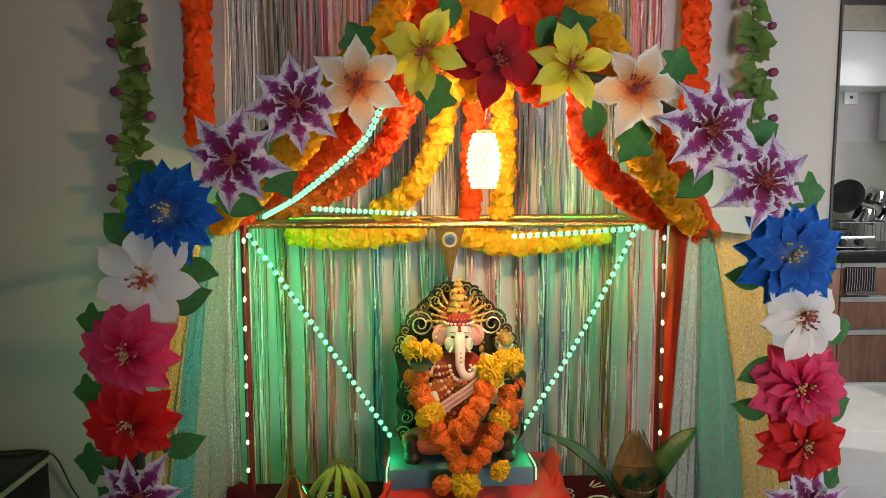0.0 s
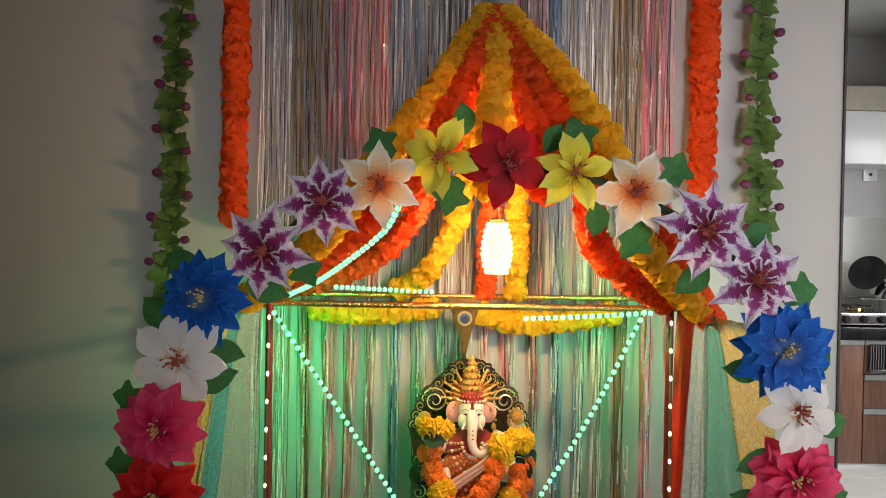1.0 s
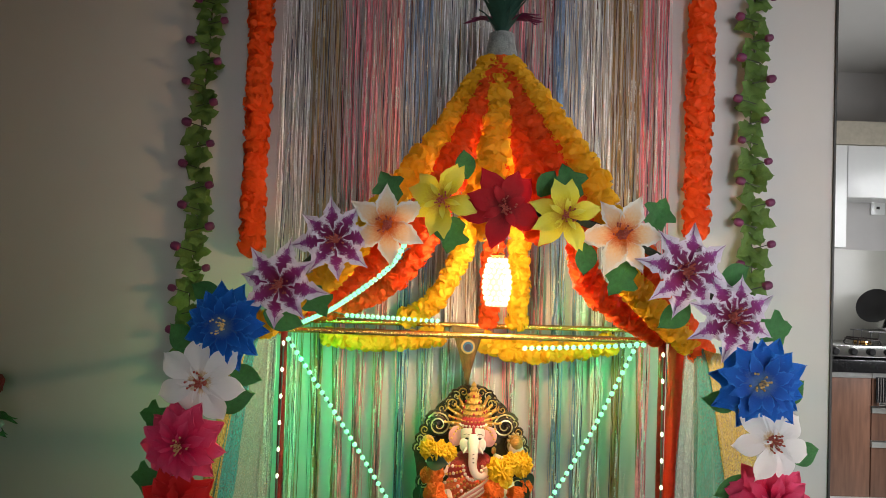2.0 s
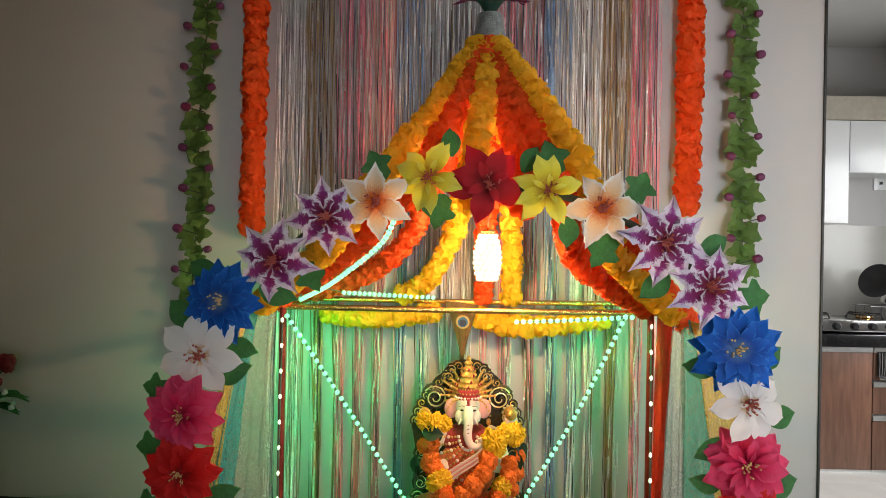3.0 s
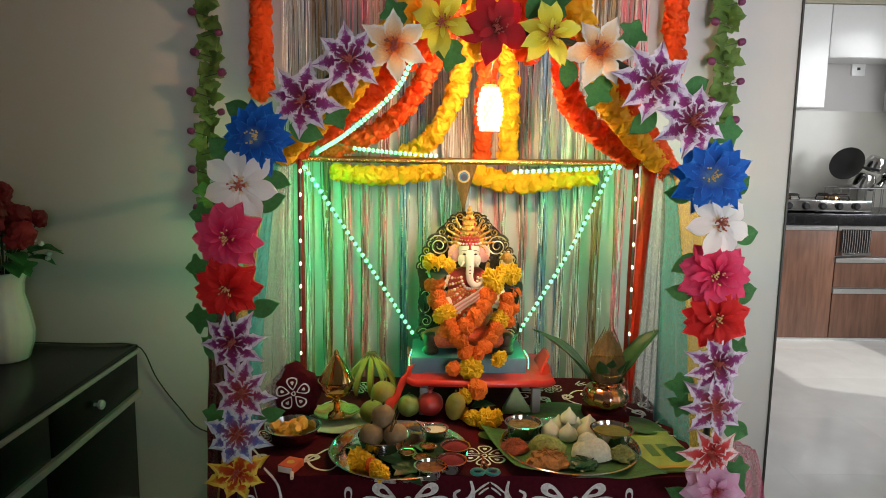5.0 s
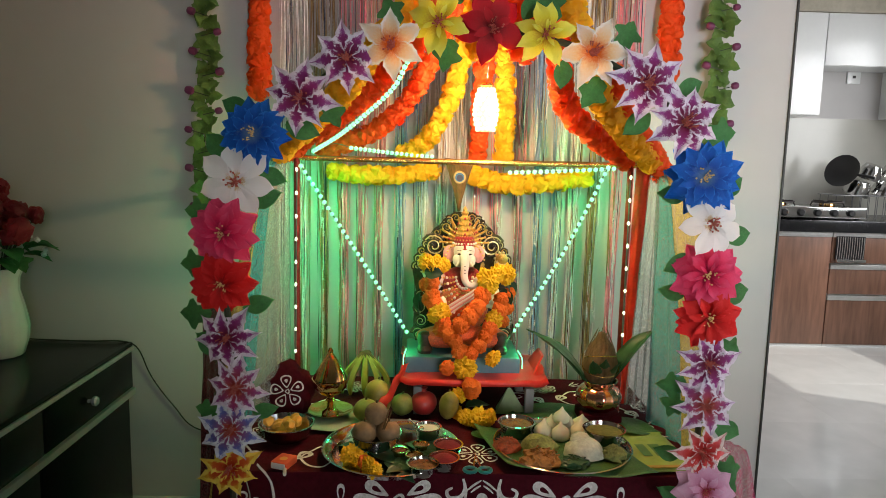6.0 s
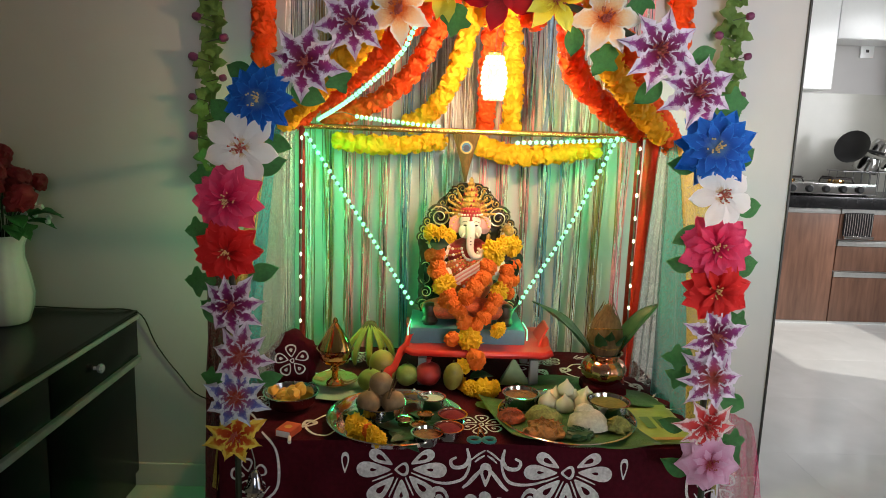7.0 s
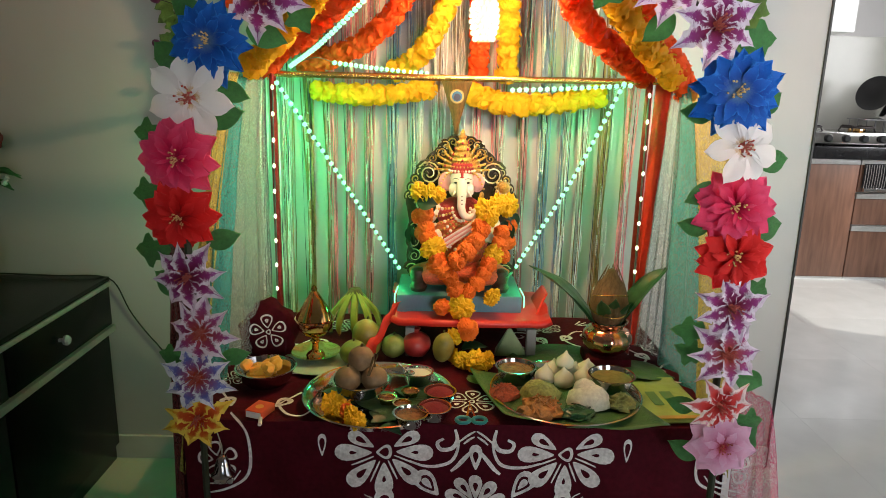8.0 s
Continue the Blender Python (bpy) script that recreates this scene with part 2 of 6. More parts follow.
def mesh_of(name, bm, materials, smooth=True, crease=42):
    bmesh.ops.recalc_face_normals(bm, faces=bm.faces[:])
    me = bpy.data.meshes.new(name)
    bm.to_mesh(me)
    bm.free()
    for m in materials if isinstance(materials, (list, tuple)) else [materials]:
        me.materials.append(m)
    if smooth:
        me.polygons.foreach_set("use_smooth", [True] * len(me.polygons))
        me.set_sharp_from_angle(angle=radians(crease))
    return me


def put(name, me, parent=None, m=Matrix(), label=""):
    ob = new(name, me)
    ob.parent = parent
    ob.matrix_basis = m
    return tagged(ob, label)


def part(name, bm, material, parent, label="", m=Matrix(), smooth=True):
    return put(name, mesh_of(name, bm, material, smooth), parent, m, label)


def thing(name, at, label, category, group="", rz=0.0, m=None):
    ob = new(name)
    ob.empty_display_size = 0.05
    ob.matrix_basis = m if m is not None else pose(*at, 0, 0, rz)
    return tagged(ob, label, category, group)


def solo(name, bm, material, label, category, m=Matrix(), group="", smooth=True, kind=""):
    return tagged(part(name, bm, material, None, label, m, smooth), "", category, group, kind)


def structure(name, bm, material, label="", smooth=False):
    return tagged(part(name, bm, material, None, label, Matrix(), smooth), "", "", "", "structure")


# ---- the room ----
WY = 1.85
structure("wall_north", span(-1.5, 1.2, WY, WY + 0.14, 0, 2.9), M_WALL, "plain pale painted wall behind the shrine")
structure("wall_west", span(-1.5, -1.37, -3.0, WY - 0.001, 0, 2.9), M_WALL_DIM, "unseen side wall, beige darkened to cut bounced light")
# The opening here is made for the added front light.
bm = span(-1.5, 0.5, -3.14, -3.001, 0, 2.9)
span(2.1, 2.5, -3.14, -3.001, 0, 2.9, 0, bm)
span(0.5, 2.1, -3.14, -3.001, 0, 0.85, 0, bm)
span(0.5, 2.1, -3.14, -3.001, 2.25, 2.9, 0, bm)
structure("wall_south", bm, M_WALL_DIM, "unseen living room wall, beige darkened to cut bounced light")
bm = span(2.36, 2.5, -3.0, -0.5, 0, 2.9)
span(2.36, 2.5, 1.1, 1.3, 0, 2.9, 0, bm)
span(2.36, 2.5, -0.5, 1.1, 2.35, 2.9, 0, bm)
structure("wall_east", bm, M_WALL_DIM, "unseen wall with a balcony opening, beige darkened to cut bounced light")
bm = span(3.76, 3.9, 1.3, 2.42, 0, 2.9)
span(3.76, 3.9, 3.78, 5.0, 0, 2.9, 0, bm)
span(3.76, 3.9, 2.42, 3.78, 0, 1.05, 0, bm)
span(3.76, 3.9, 2.42, 3.78, 2.35, 2.9, 0, bm)
structure("wall_kitchen_east", bm, M_WALL, "kitchen side wall with a window opening")
structure("wall_passage", span(2.501, 3.9, 1.16, 1.299, 0, 2.9), M_WALL, "pale painted wall of the passage")
structure("wall_kitchen_north", span(1.0, 3.9, 4.84, 4.98, 0, 2.9), M_WALL, "grey kitchen back wall")
structure("wall_kitchen_west", span(0.86, 0.999, WY + 0.141, 4.98, 0, 2.9), M_WALL, "pale kitchen side wall")
structure("ceiling", span(-1.5, 3.9, -3.14, 4.98, 2.901, 3.0), M_CEIL, "white painted ceiling")
bm = span(1.2, 1.207, WY - 0.006, WY + 0.15, 0, 2.9, 0.002)
structure("trim_wall_end", bm, M_DARK, "dark edging strip on the wall's end")
bm = span(-1.369, 1.2, WY - 0.012, WY - 0.0005, 0.0, 0.08, 0.003)
structure("baseboard", bm, M_FLOOR, "grey tile skirting")
structure("floor", span(-1.6, 4.0, -3.2, 5.0, -0.12, -0.006), M_JOINT, "floor of large polished pale tiles")

# ---- the shrine's back: string curtain ----
T = 0.53
curtain = thing("string_curtain", (0.15, WY - 0.03, 2.62), "curtain of shiny pink, silver, blue and gold strings", "string curtain")
part("rod", tube([(-0.6, 0, 0), (0.6, 0, 0)], 0.008, 10), M_SILVER, curtain)
STRINGS = [
    ("pink", (0.86, 0.27, 0.33)), ("silver", (0.80, 0.84, 0.88)), ("slate", (0.22, 0.33, 0.52)),
    ("bronze", (0.36, 0.24, 0.11)), ("rose", (0.62, 0.24, 0.27)), ("dark maroon", (0.07, 0.012, 0.012)), ("navy", (0.02, 0.035, 0.09)),
]
rng = random.Random(4)
bands = ["silver", "bronze", "pink", "rose", "slate", "silver", "silver", "pink", "rose", "slate", "silver", "bronze", "pink"]
groups = {k: bmesh.new() for k, _ in STRINGS}
for i in range(430):
    x = -0.56 + 1.12 * (i + rng.uniform(-0.4, 0.4)) / 430
    key = bands[int((x + 0.56) / 1.12 * 12.99)] if rng.random() < 0.70 else rng.choice(("bronze", "dark maroon", "navy", "dark maroon"))
    centre = round(x / 0.062) * 0.062 + 0.012 * math.sin(round(x / 0.062) * 5.1) + rng.uniform(-0.011, 0.011)
    w = rng.choice((0.0010, 0.0014, 0.0018, 0.0024, 0.0034)) if " " not in key and key != "navy" else rng.choice((0.0009, 0.0012, 0.0016))
    bm = groups[key]
    pull = rng.uniform(0.45, 0.95)
    y = rng.uniform(-0.016, 0.012)
    last = None
    for k in range(15):
        z = -2.12 * k / 14
        f = max(0.0, min(1.0, (-z - 1.0) / 0.7)) * pull
        px = x * (1 - f) + centre * f + 0.002 * math.sin(z * 9 + i)
        ang = 2.4 * math.sin(z * 5 + i * 1.7)
        dx, dy = w * math.cos(ang), w * math.sin(ang)
        a = bm.verts.new((px - dx, y - dy, z))
        b = bm.verts.new((px + dx, y + dy, z))
        if last:
            bm.faces.new((last[0], last[1], b, a))
        last = (a, b)
for key, col in STRINGS:
    m = mat("string_" + key.replace(" ", "_"), col, 0.36, 0.1, vary=0.3, scale=160, bump=0.45, bscale=420)
    tagged(part("tinsel", groups[key], m, curtain, key + " tinsel strings", smooth=False), kind="stuff")

bm = bmesh.new()
for k in range(84):
    x = -0.55 + 1.1 * k / 83 + rng.uniform(-0.008, 0.008)
    c = round(x / 0.062) * 0.062 + rng.uniform(-0.016, 0.016)
    z, run = -rng.uniform(0, 0.05), 0
    while z > -2.05:
        f = max(0.0, min(1.0, (-z - 1.0) / 0.7)) * 0.9
        r = rng.uniform(0.0017, 0.0031)
        p = Vector((x * (1 - f) + c * f, -0.021 + rng.uniform(-0.003, 0.003), z))
        turn = Euler((rng.uniform(-0.6, 0.6), rng.uniform(-0.6, 0.6), rng.uniform(0, 1.6)))
        v = [bm.verts.new(p + turn.to_matrix() @ (Vector(q) * r)) for q in ((1, 0, 0), (0, -1, 0), (-1, 0, 0), (0, 1, 0), (0, 0, 1.7), (0, 0, -1.7))]
        for i in range(4):
            bm.faces.new((v[i], v[(i + 1) % 4], v[4]))
            bm.faces.new((v[(i + 1) % 4], v[i], v[5]))
        # sequins sit in short runs with bare string between
        run = run - 1 if run else rng.choice((0, 2, 4, 9, 14))
        z -= 0.0062 if run else rng.choice((0.03, 0.07, 0.14, 0.22))
tagged(part("sequin_trim", bm, mat("sequin", (0.95, 0.93, 0.88), 0.22, 0.35, vary=0.1), curtain, "tiny bright sequins", smooth=False), kind="stuff")

# ---- the table and its cloth ----
table = thing("low_table", (0.14, 1.44, 0), "low table hidden under a maroon cloth", "table")
part("tabletop", span(-0.53, 0.55, -0.3, 0.33, T - 0.045, T - 0.012, 0.004), M_BLACK, table)
for x in (-0.48, 0.5):
    for y in (-0.26, 0.29):
        part("leg", span(x - 0.025, x + 0.025, y - 0.025, y + 0.025, 0.0, T - 0.0455, 0.004), M_BLACK, table)

CX0, CX1, CY0, CY1 = -0.42, 0.705, 1.105, 1.79


def cloth_sheet():
    """Top sheet with folded-over front and side drops that hang in soft waves."""
    bm = bmesh.new()
    nx, nt = 70, 34

    def pt(x, s):
        # s < 0 runs down the front, s >= 0 runs back over the top
        drop = 0.008 * math.sin(x * 21) + 0.006 * math.sin(x * 47 + 1)
        if s < 0:
            d = -s
            return Vector((x + 0.02 * d * math.sin(x * 9), CY0 - min(0.006, d) + drop * min(1, d * 5), T - d))
        return Vector((x, CY0 + s, T + 0.0012 * math.sin(x * 31 + s * 17)))
    ss = [-0.5 + 0.5 * k / 18 for k in range(18)] + [(CY1 - CY0) * k / 15 for k in range(16)]
    grid = [[bm.verts.new(pt(CX0 + (CX1 - CX0) * i / nx, s)) for i in range(nx + 1)] for s in ss]
    for a, b in zip(grid, grid[1:]):
        for i in range(nx):
            bm.faces.new((a[i], a[i + 1], b[i + 1], b[i]))
    for sx, col in ((-1, 0), (1, nx)):
        prev = [grid[j][col] for j in range(18, len(ss))]
        for k in range(1, 9):
            row = [bm.verts.new(Vector((v.co.x + sx * (0.012 + 0.012 * math.sin(v.co.y * 25 + k * 0.3)) * min(1, k / 3), v.co.y, T - 0.06 * k))) for v in [grid[j][col] for j in range(18, len(ss))]]
            for i in range(len(row) - 1):
                bm.faces.new((prev[i], prev[i + 1], row[i + 1], row[i]))
            prev = row
    return bm


cloth = thing("tablecloth", (0, 0, 0), "maroon tablecloth woven with cream flowers and scrolls", "tablecloth")
part("cloth", cloth_sheet(), M_CLOTH, cloth)


def stroke(bm, pts, w, lift, to3, n=26):
    """A woven line of width w along a flat curve, laid on the cloth by to3."""
    c = curve([Vector((p[0], p[1], 0)) for p in pts], n)
    last = None
    for i, p in enumerate(c):
        d = (c[min(i + 1, n - 1)] - c[max(i - 1, 0)]).normalized()
        s = Vector((-d.y, d.x, 0)) * w * (0.55 + 0.45 * math.sin(math.pi * i / (n - 1)))
        a, b = bm.verts.new(to3(p - s, lift)), bm.verts.new(to3(p + s, lift))
        if last:
            bm.faces.new((last[0], last[1], b, a))
        last = (a, b)


def petal_flat(bm, c, ang, r0, r1, w, to3, hollow=0.0, lift=0.0025):
    n = 20
    rim, inn = [], []
    mid = Vector(((r0 + r1) / 2, 0, 0))
    for k in range(n):
        t = 2 * math.pi * k / n
        r = Vector(((r0 + r1) / 2 + (r1 - r0) / 2 * math.cos(t), w * math.sin(t) * (1 + 0.6 * math.cos(t)), 0))
        q = mid.lerp(r, hollow)
        rim.append(bm.verts.new(to3(c + Matrix.Rotation(ang, 3, "Z") @ r, lift)))
        inn.append(bm.verts.new(to3(c + Matrix.Rotation(ang, 3, "Z") @ q, lift)))
    for k in range(n):
        bm.faces.new((rim[k], rim[(k + 1) % n], inn[(k + 1) % n], inn[k]))


def front3(p, lift):
    x, d = p.x, -p.y
    drop = 0.008 * math.sin(x * 21) + 0.006 * math.sin(x * 47 + 1)
    return Vector((x + 0.02 * d * math.sin(x * 9), CY0 - min(0.006, d) + drop * min(1, d * 5) - lift, T - d))


def top3(p, lift):
    return Vector((p.x, p.y, T + 0.0035 + lift))


def flower_motif(c, s, petals, to3, full=False):
    bm = bmesh.new()
    for k in range(petals):
        a = math.pi + math.pi * k / (petals - 1) if not full else 2 * math.pi * k / petals
        petal_flat(bm, c, a, 0.024 * s, 0.100 * s, 0.0165 * s, to3, 0.34 if k % 2 else 0.2)
    petal_flat(bm, c + Vector((-0.016 * s, 0, 0)), 0, 0, 0.032 * s, 0.015 * s, to3, 0.6)
    for k in range(petals - 1):
        a = math.pi + math.pi * (k + 0.5) / (petals - 1) if not full else 2 * math.pi * (k + 0.5) / petals
        d = Vector((math.cos(a), math.sin(a), 0))
        stroke(bm, [c + d * 0.022 * s, c + d * 0.05 * s, c + d * 0.07 * s], 0.0022 * s, 0.0025, to3, 6)
    return bm


def scroll_motif(c, sx, s, to3):
    bm = bmesh.new()
    P = [(0.0, 0.0), (0.03, 0.04), (0.07, 0.045), (0.085, 0.015), (0.065, -0.01), (0.045, 0.005), (0.055, 0.022)]
    stroke(bm, [(c.x + sx * s * a, c.y + s * b) for a, b in P], 0.0052 * s, 0.0025, to3)
    Q = [(0.0, 0.0), (-0.02, -0.04), (0.01, -0.09), (0.05, -0.1), (0.07, -0.07)]
    stroke(bm, [(c.x + sx * s * a, c.y + s * b) for a, b in Q], 0.0042 * s, 0.0025, to3)
    petal_flat(bm, c, math.pi / 2 - sx * 0.5, -0.06 * s, 0.0, 0.02 * s, to3, 0.45)
    return bm


V2 = lambda x, y: Vector((x, y, 0))


def lines(strokes, sx, to3, c=(0.185, -0.062), s=0.00074):
    """Woven lines given on a fine grid about the middle of the front, mirrored by sx."""
    bm = bmesh.new()
    for w, pts in strokes:
        stroke(bm, [(c[0] + sx * a * s, c[1] - b * s * 1.06) for a, b in pts], w, 0.0025, to3, 22)
    return bm


def woven(name, x, y, ang, r0, r1, w, open_part):
    """One woven leaf or petal of the cloth's front, as a piece of its own."""
    bm = bmesh.new()
    petal_flat(bm, V2(x, y), ang, r0, r1, w, front3, open_part)
    return part(name, bm, M_MOTIF, cloth)


SCROLL = [(0.0048, [(58, -70), (52, -40), (66, -14), (98, -10), (108, -30), (90, -42)])]
ARC = [(0.0038, [(46, -40), (54, 0), (72, 28), (110, 40), (150, 38), (186, 26)])]
WING = [(0.0048, [(8, -12), (34, 18), (52, 40), (70, 56)])]
CHEVRON = [(0.0026, [(2, -66), (24, -52), (46, -34)]), (0.0025, [(4, -50), (20, -40), (34, -28)])]
BORDER = [(0.0032, [(690, -95), (645, -60), (632, 20), (645, 80), (700, 110), (770, 130)]), (0.0022, [(660, 60), (690, 90), (760, 100)])]
BEADS = [(0.0018, [(320, 130), (300, 150), (296, 190)]), (0.0018, [(310, 120), (286, 140), (280, 190)])]
for x in (-0.005, 0.375):
    part("woven_flower", flower_motif(V2(x, -0.062), 1.02, 5, front3), M_MOTIF, cloth, "cream woven flower")
    for a in (0.55, 2.6):
        woven("woven_leaf", x, -0.062, a, 0.024, 0.085, 0.013, 0.4)
    woven("woven_leaf", x, -0.20, math.pi / 2, -0.04, 0.055, 0.018, 0.6)
    for a in (-0.7, 3.85):
        woven("woven_leaf", x, -0.20, a, 0.012, 0.07, 0.015, 0.5)
for sx in (-1, 1):
    for strokes in (SCROLL, ARC, WING, CHEVRON, BORDER, BEADS):
        part("woven_scroll", lines(strokes, sx, front3), M_MOTIF, cloth)
    tilt = 0.9 if sx > 0 else math.pi - 0.9
    woven("woven_drop", 0.185 + sx * 0.100, -0.135, tilt, -0.036, 0.036, 0.020, 0.62)
    woven("woven_drop", 0.185 + sx * 0.100, -0.135, tilt, -0.014, 0.016, 0.007, 0.0)
    woven("woven_drop", 0.185 + sx * 0.318, -0.048, math.pi / 2, -0.026, 0.026, 0.008, 0.62)
    for k in range(5):
        woven("woven_petal", 0.185 + sx * 0.535, -0.085, 0.5 + k * 1.257, 0.010, 0.044, 0.013, 0.68)
woven("woven_bud", 0.185, -0.068, math.pi / 2, -0.030, 0.028, 0.012, 0.42)
for k in range(5):
    woven("woven_petal", 0.185, -0.175, math.pi * (0.08 + 0.21 * k), 0.010, 0.066, 0.0125, 0.36)


def outline_flower(c, s, n, to3):
    """A flower of open woven rings with a small ring as its heart."""
    bm = bmesh.new()
    for k in range(n):
        petal_flat(bm, c, 2 * math.pi * k / n + 0.4, 0.014 * s, 0.070 * s, 0.020 * s, to3, 0.76)
        petal_flat(bm, c, 2 * math.pi * k / n + 0.4, 0.036 * s, 0.052 * s, 0.006 * s, to3, 0.2)
    petal_flat(bm, c, 0, -0.010 * s, 0.010 * s, 0.010 * s, to3, 0.5)
    return bm


for x, y, s in ((-0.33, 1.42, 0.8), (0.60, 1.62, 0.8), (0.42, 1.68, 0.6), (-0.16, 1.67, 0.7), (0.18, 1.2, 0.8), (-0.38, 1.30, 0.6)):
    part("woven_flower", outline_flower(V2(x, y), s, 6, top3), M_MOTIF, cloth, "flower of open cream rings")
for x, y, sx in ((-0.26, 1.52, 1), (-0.40, 1.50, 1), (0.63, 1.5, -1), (0.66, 1.4, 1), (0.47, 1.62, 1), (0.65, 1.70, -1), (-0.22, 1.2, 1), (0.65, 1.28, -1), (-0.36, 1.2, -1), (0.38, 1.60, -1), (0.55, 1.55, 1), (-0.30, 1.36, -1), (0.68, 1.56, 1)):
    part("woven_scroll", scroll_motif(V2(x, y), sx, 0.8, top3), M_MOTIF, cloth)
for x, y, a in ((-0.27, 1.33, 0.1), (0.66, 1.63, 1.2), (0.34, 1.66, -0.5), (0.50, 1.70, 0.3)):
    bm = bmesh.new()
    for k in range(3):
        d = V2(math.cos(a + 0.35 * k), math.sin(a + 0.35 * k))
        stroke(bm, [V2(x, y) + d * 0.015, V2(x, y) + d * 0.035, V2(x, y) + d * 0.055], 0.003, 0.0025, top3, 6)
    part("woven_spray", bm, M_MOTIF, cloth)

# bundle under a second cloth at the back corner
cush = thing("covered_bundle", (-0.322, 1.45, T + 0.005), "bundle under a maroon cloth with cream flower", "cloth bundle", rz=8)
bm = blob(0.088, 3, 0.34, 2.3, (0.80, 0.42, 1.02), 2)
for v in bm.verts:
    v.co.z = max(v.co.z, -0.055) + 0.055
part("cover", bm, M_CLOTH, cush)


def bundle3(p, lift):
    return Vector((p.x, -0.0375 - lift, 0.075 + p.y))


part("woven_flower", outline_flower(V2(0.0, 0.0), 0.66, 5, bundle3), M_MOTIF, cush)

# ---- frame of poles, LED tapes ----
canopy = thing("shrine_frame", (0, 0, 0), "pole frame wrapped in gold foil and red tape", "frame")
PZ = 1.232
FL, FR, BL, BR = Vector((-0.305, 1.5, 0)), Vector((0.60, 1.5, 0)), Vector((-0.29, 1.775, 0)), Vector((0.60, 1.775, 0))
for q in (FL, FR):
    part("post", tube([(q.x, q.y, T + 0.004), (q.x, q.y, 0.9), (q.x, q.y, PZ)], 0.0085, 10), M_WRAP, canopy, "post wrapped in red and gold tape")
for a, b in ((FL + Vector((-0.06, 0, 0)), FR + Vector((0.06, 0, 0))), (BL, BR), (FL, BL), (FR, BR)):
    part("crossbar", tube([(*a.xy, PZ + 0.006 if a.y != b.y else PZ), (*((a + b) / 2).xy, PZ - 0.002), (*b.xy, PZ)], 0.0075, 10), M_GOLD, canopy, "bar wrapped in crinkled gold foil")

BEAD = mesh_of("bulb", blob(0.0066, 1, squash=(1, 0.8, 1)), M_LEDON)
PALE = mesh_of("bulb_pale", blob(0.0052, 1, squash=(0.8, 0.8, 1.25)), M_LEDWARM)


def led_tape(label, pts, step, me, offset=Vector((0, -0.003, 0))):
    ob = thing("light_string", (0, 0, 0), label, "light string", "light strings of the shrine")
    n = max(3, int(length(pts) / step))
    c = curve(pts, n)
    part("tape", tube(c, 0.0022, 5), M_STRIP, ob)
    for p in c:
        put("bulb", me, ob, Matrix.Translation(p + offset))
    return ob


g = "lit green LED tape "
led_tape(g + "slanting across the curtain", [(-0.292, 1.49, 1.21), (-0.14, 1.55, 0.96), (-0.004, 1.585, 0.735)], 0.0185, BEAD)
led_tape(g + "slanting beside the statue", [(0.53, 1.47, 1.225), (0.43, 1.53, 0.98), (0.31, 1.585, 0.745)], 0.0185, BEAD)
led_tape(g + "rising into the garlands", [(-0.26, 1.5, 1.25), (-0.16, 1.36, 1.3), (-0.04, 1.2, 1.385), (0.0, 1.12, 1.44)], 0.0165, BEAD)
led_tape(g + "along the gold bar", [(-0.17, 1.6, 1.262), (-0.05, 1.7, 1.25), (0.06, 1.74, 1.243)], 0.015, BEAD)
led_tape(g + "along the gold bar", [(0.27, 1.492, 1.205), (0.4, 1.487, 1.212), (0.55, 1.487, 1.222)], 0.015, BEAD)
led_tape("row of pale lit bulbs on the red post", [(-0.303, 1.488, 1.2), (-0.306, 1.488, 0.95), (-0.308, 1.488, 0.7)], 0.052, PALE)
led_tape("row of pale lit bulbs on the red post", [(0.598, 1.488, 1.2), (0.60, 1.488, 0.95), (0.602, 1.488, 0.7)], 0.052, PALE)
# Green glow on the base's corners, modelled as thin lit tubes.
for x, k in ((0.0, -1), (0.316, 1)):
    solo("light_tape", tube(curve([(x + 0.004 * k, 1.56, 0.690), (x + 0.007 * k, 1.52, 0.688), (x + 0.0095 * k, 1.502, 0.682), (x + 0.0095 * k, 1.501, 0.655)], 12), 0.0017, 6), M_LEDON, "thin lit green tube standing for LED glow on the statue's base", "light tape", group="lit tape ends")
solo("wire", tube(curve([(-0.255, 1.5, 1.253), (-0.21, 1.55, 1.272), (-0.17, 1.6, 1.262)], 12), 0.0012, 5), M_STRIP, "thin pale wire between two light strings", "wire")
# light of the LED tapes
lamp("led_light", "AREA", look((-0.27, 1.52, 1.2), (-0.15, 1.85, 0.95)), 1.5, LED, (0.12, 0.1))
lamp("led_light", "AREA", look((-0.28, 1.6, 0.9), (-0.1, 1.8, 0.85)), 0.5, LED, (0.02, 0.5))
lamp("led_light", "AREA", look((-0.33, 1.6, 1.0), (-0.9, 1.85, 1.0)), 0.5, LED, (0.02, 0.5))
lamp("led_light", "AREA", look((0.54, 1.5, 1.2), (0.56, 1.85, 1.05)), 1.35, LED, (0.05, 0.1))
lamp("led_light", "AREA", look((-0.12, 1.52, 0.96), (-0.2, 1.85, 0.9)), 0.25, LED, (0.3, 0.05))
lamp("led_light", "POINT", Matrix.Translation((-0.014, 1.55, 0.715)), 0.2, LED, (0.01, 0))
lamp("led_light", "POINT", Matrix.Translation((0.33, 1.55, 0.715)), 0.2, LED, (0.01, 0))

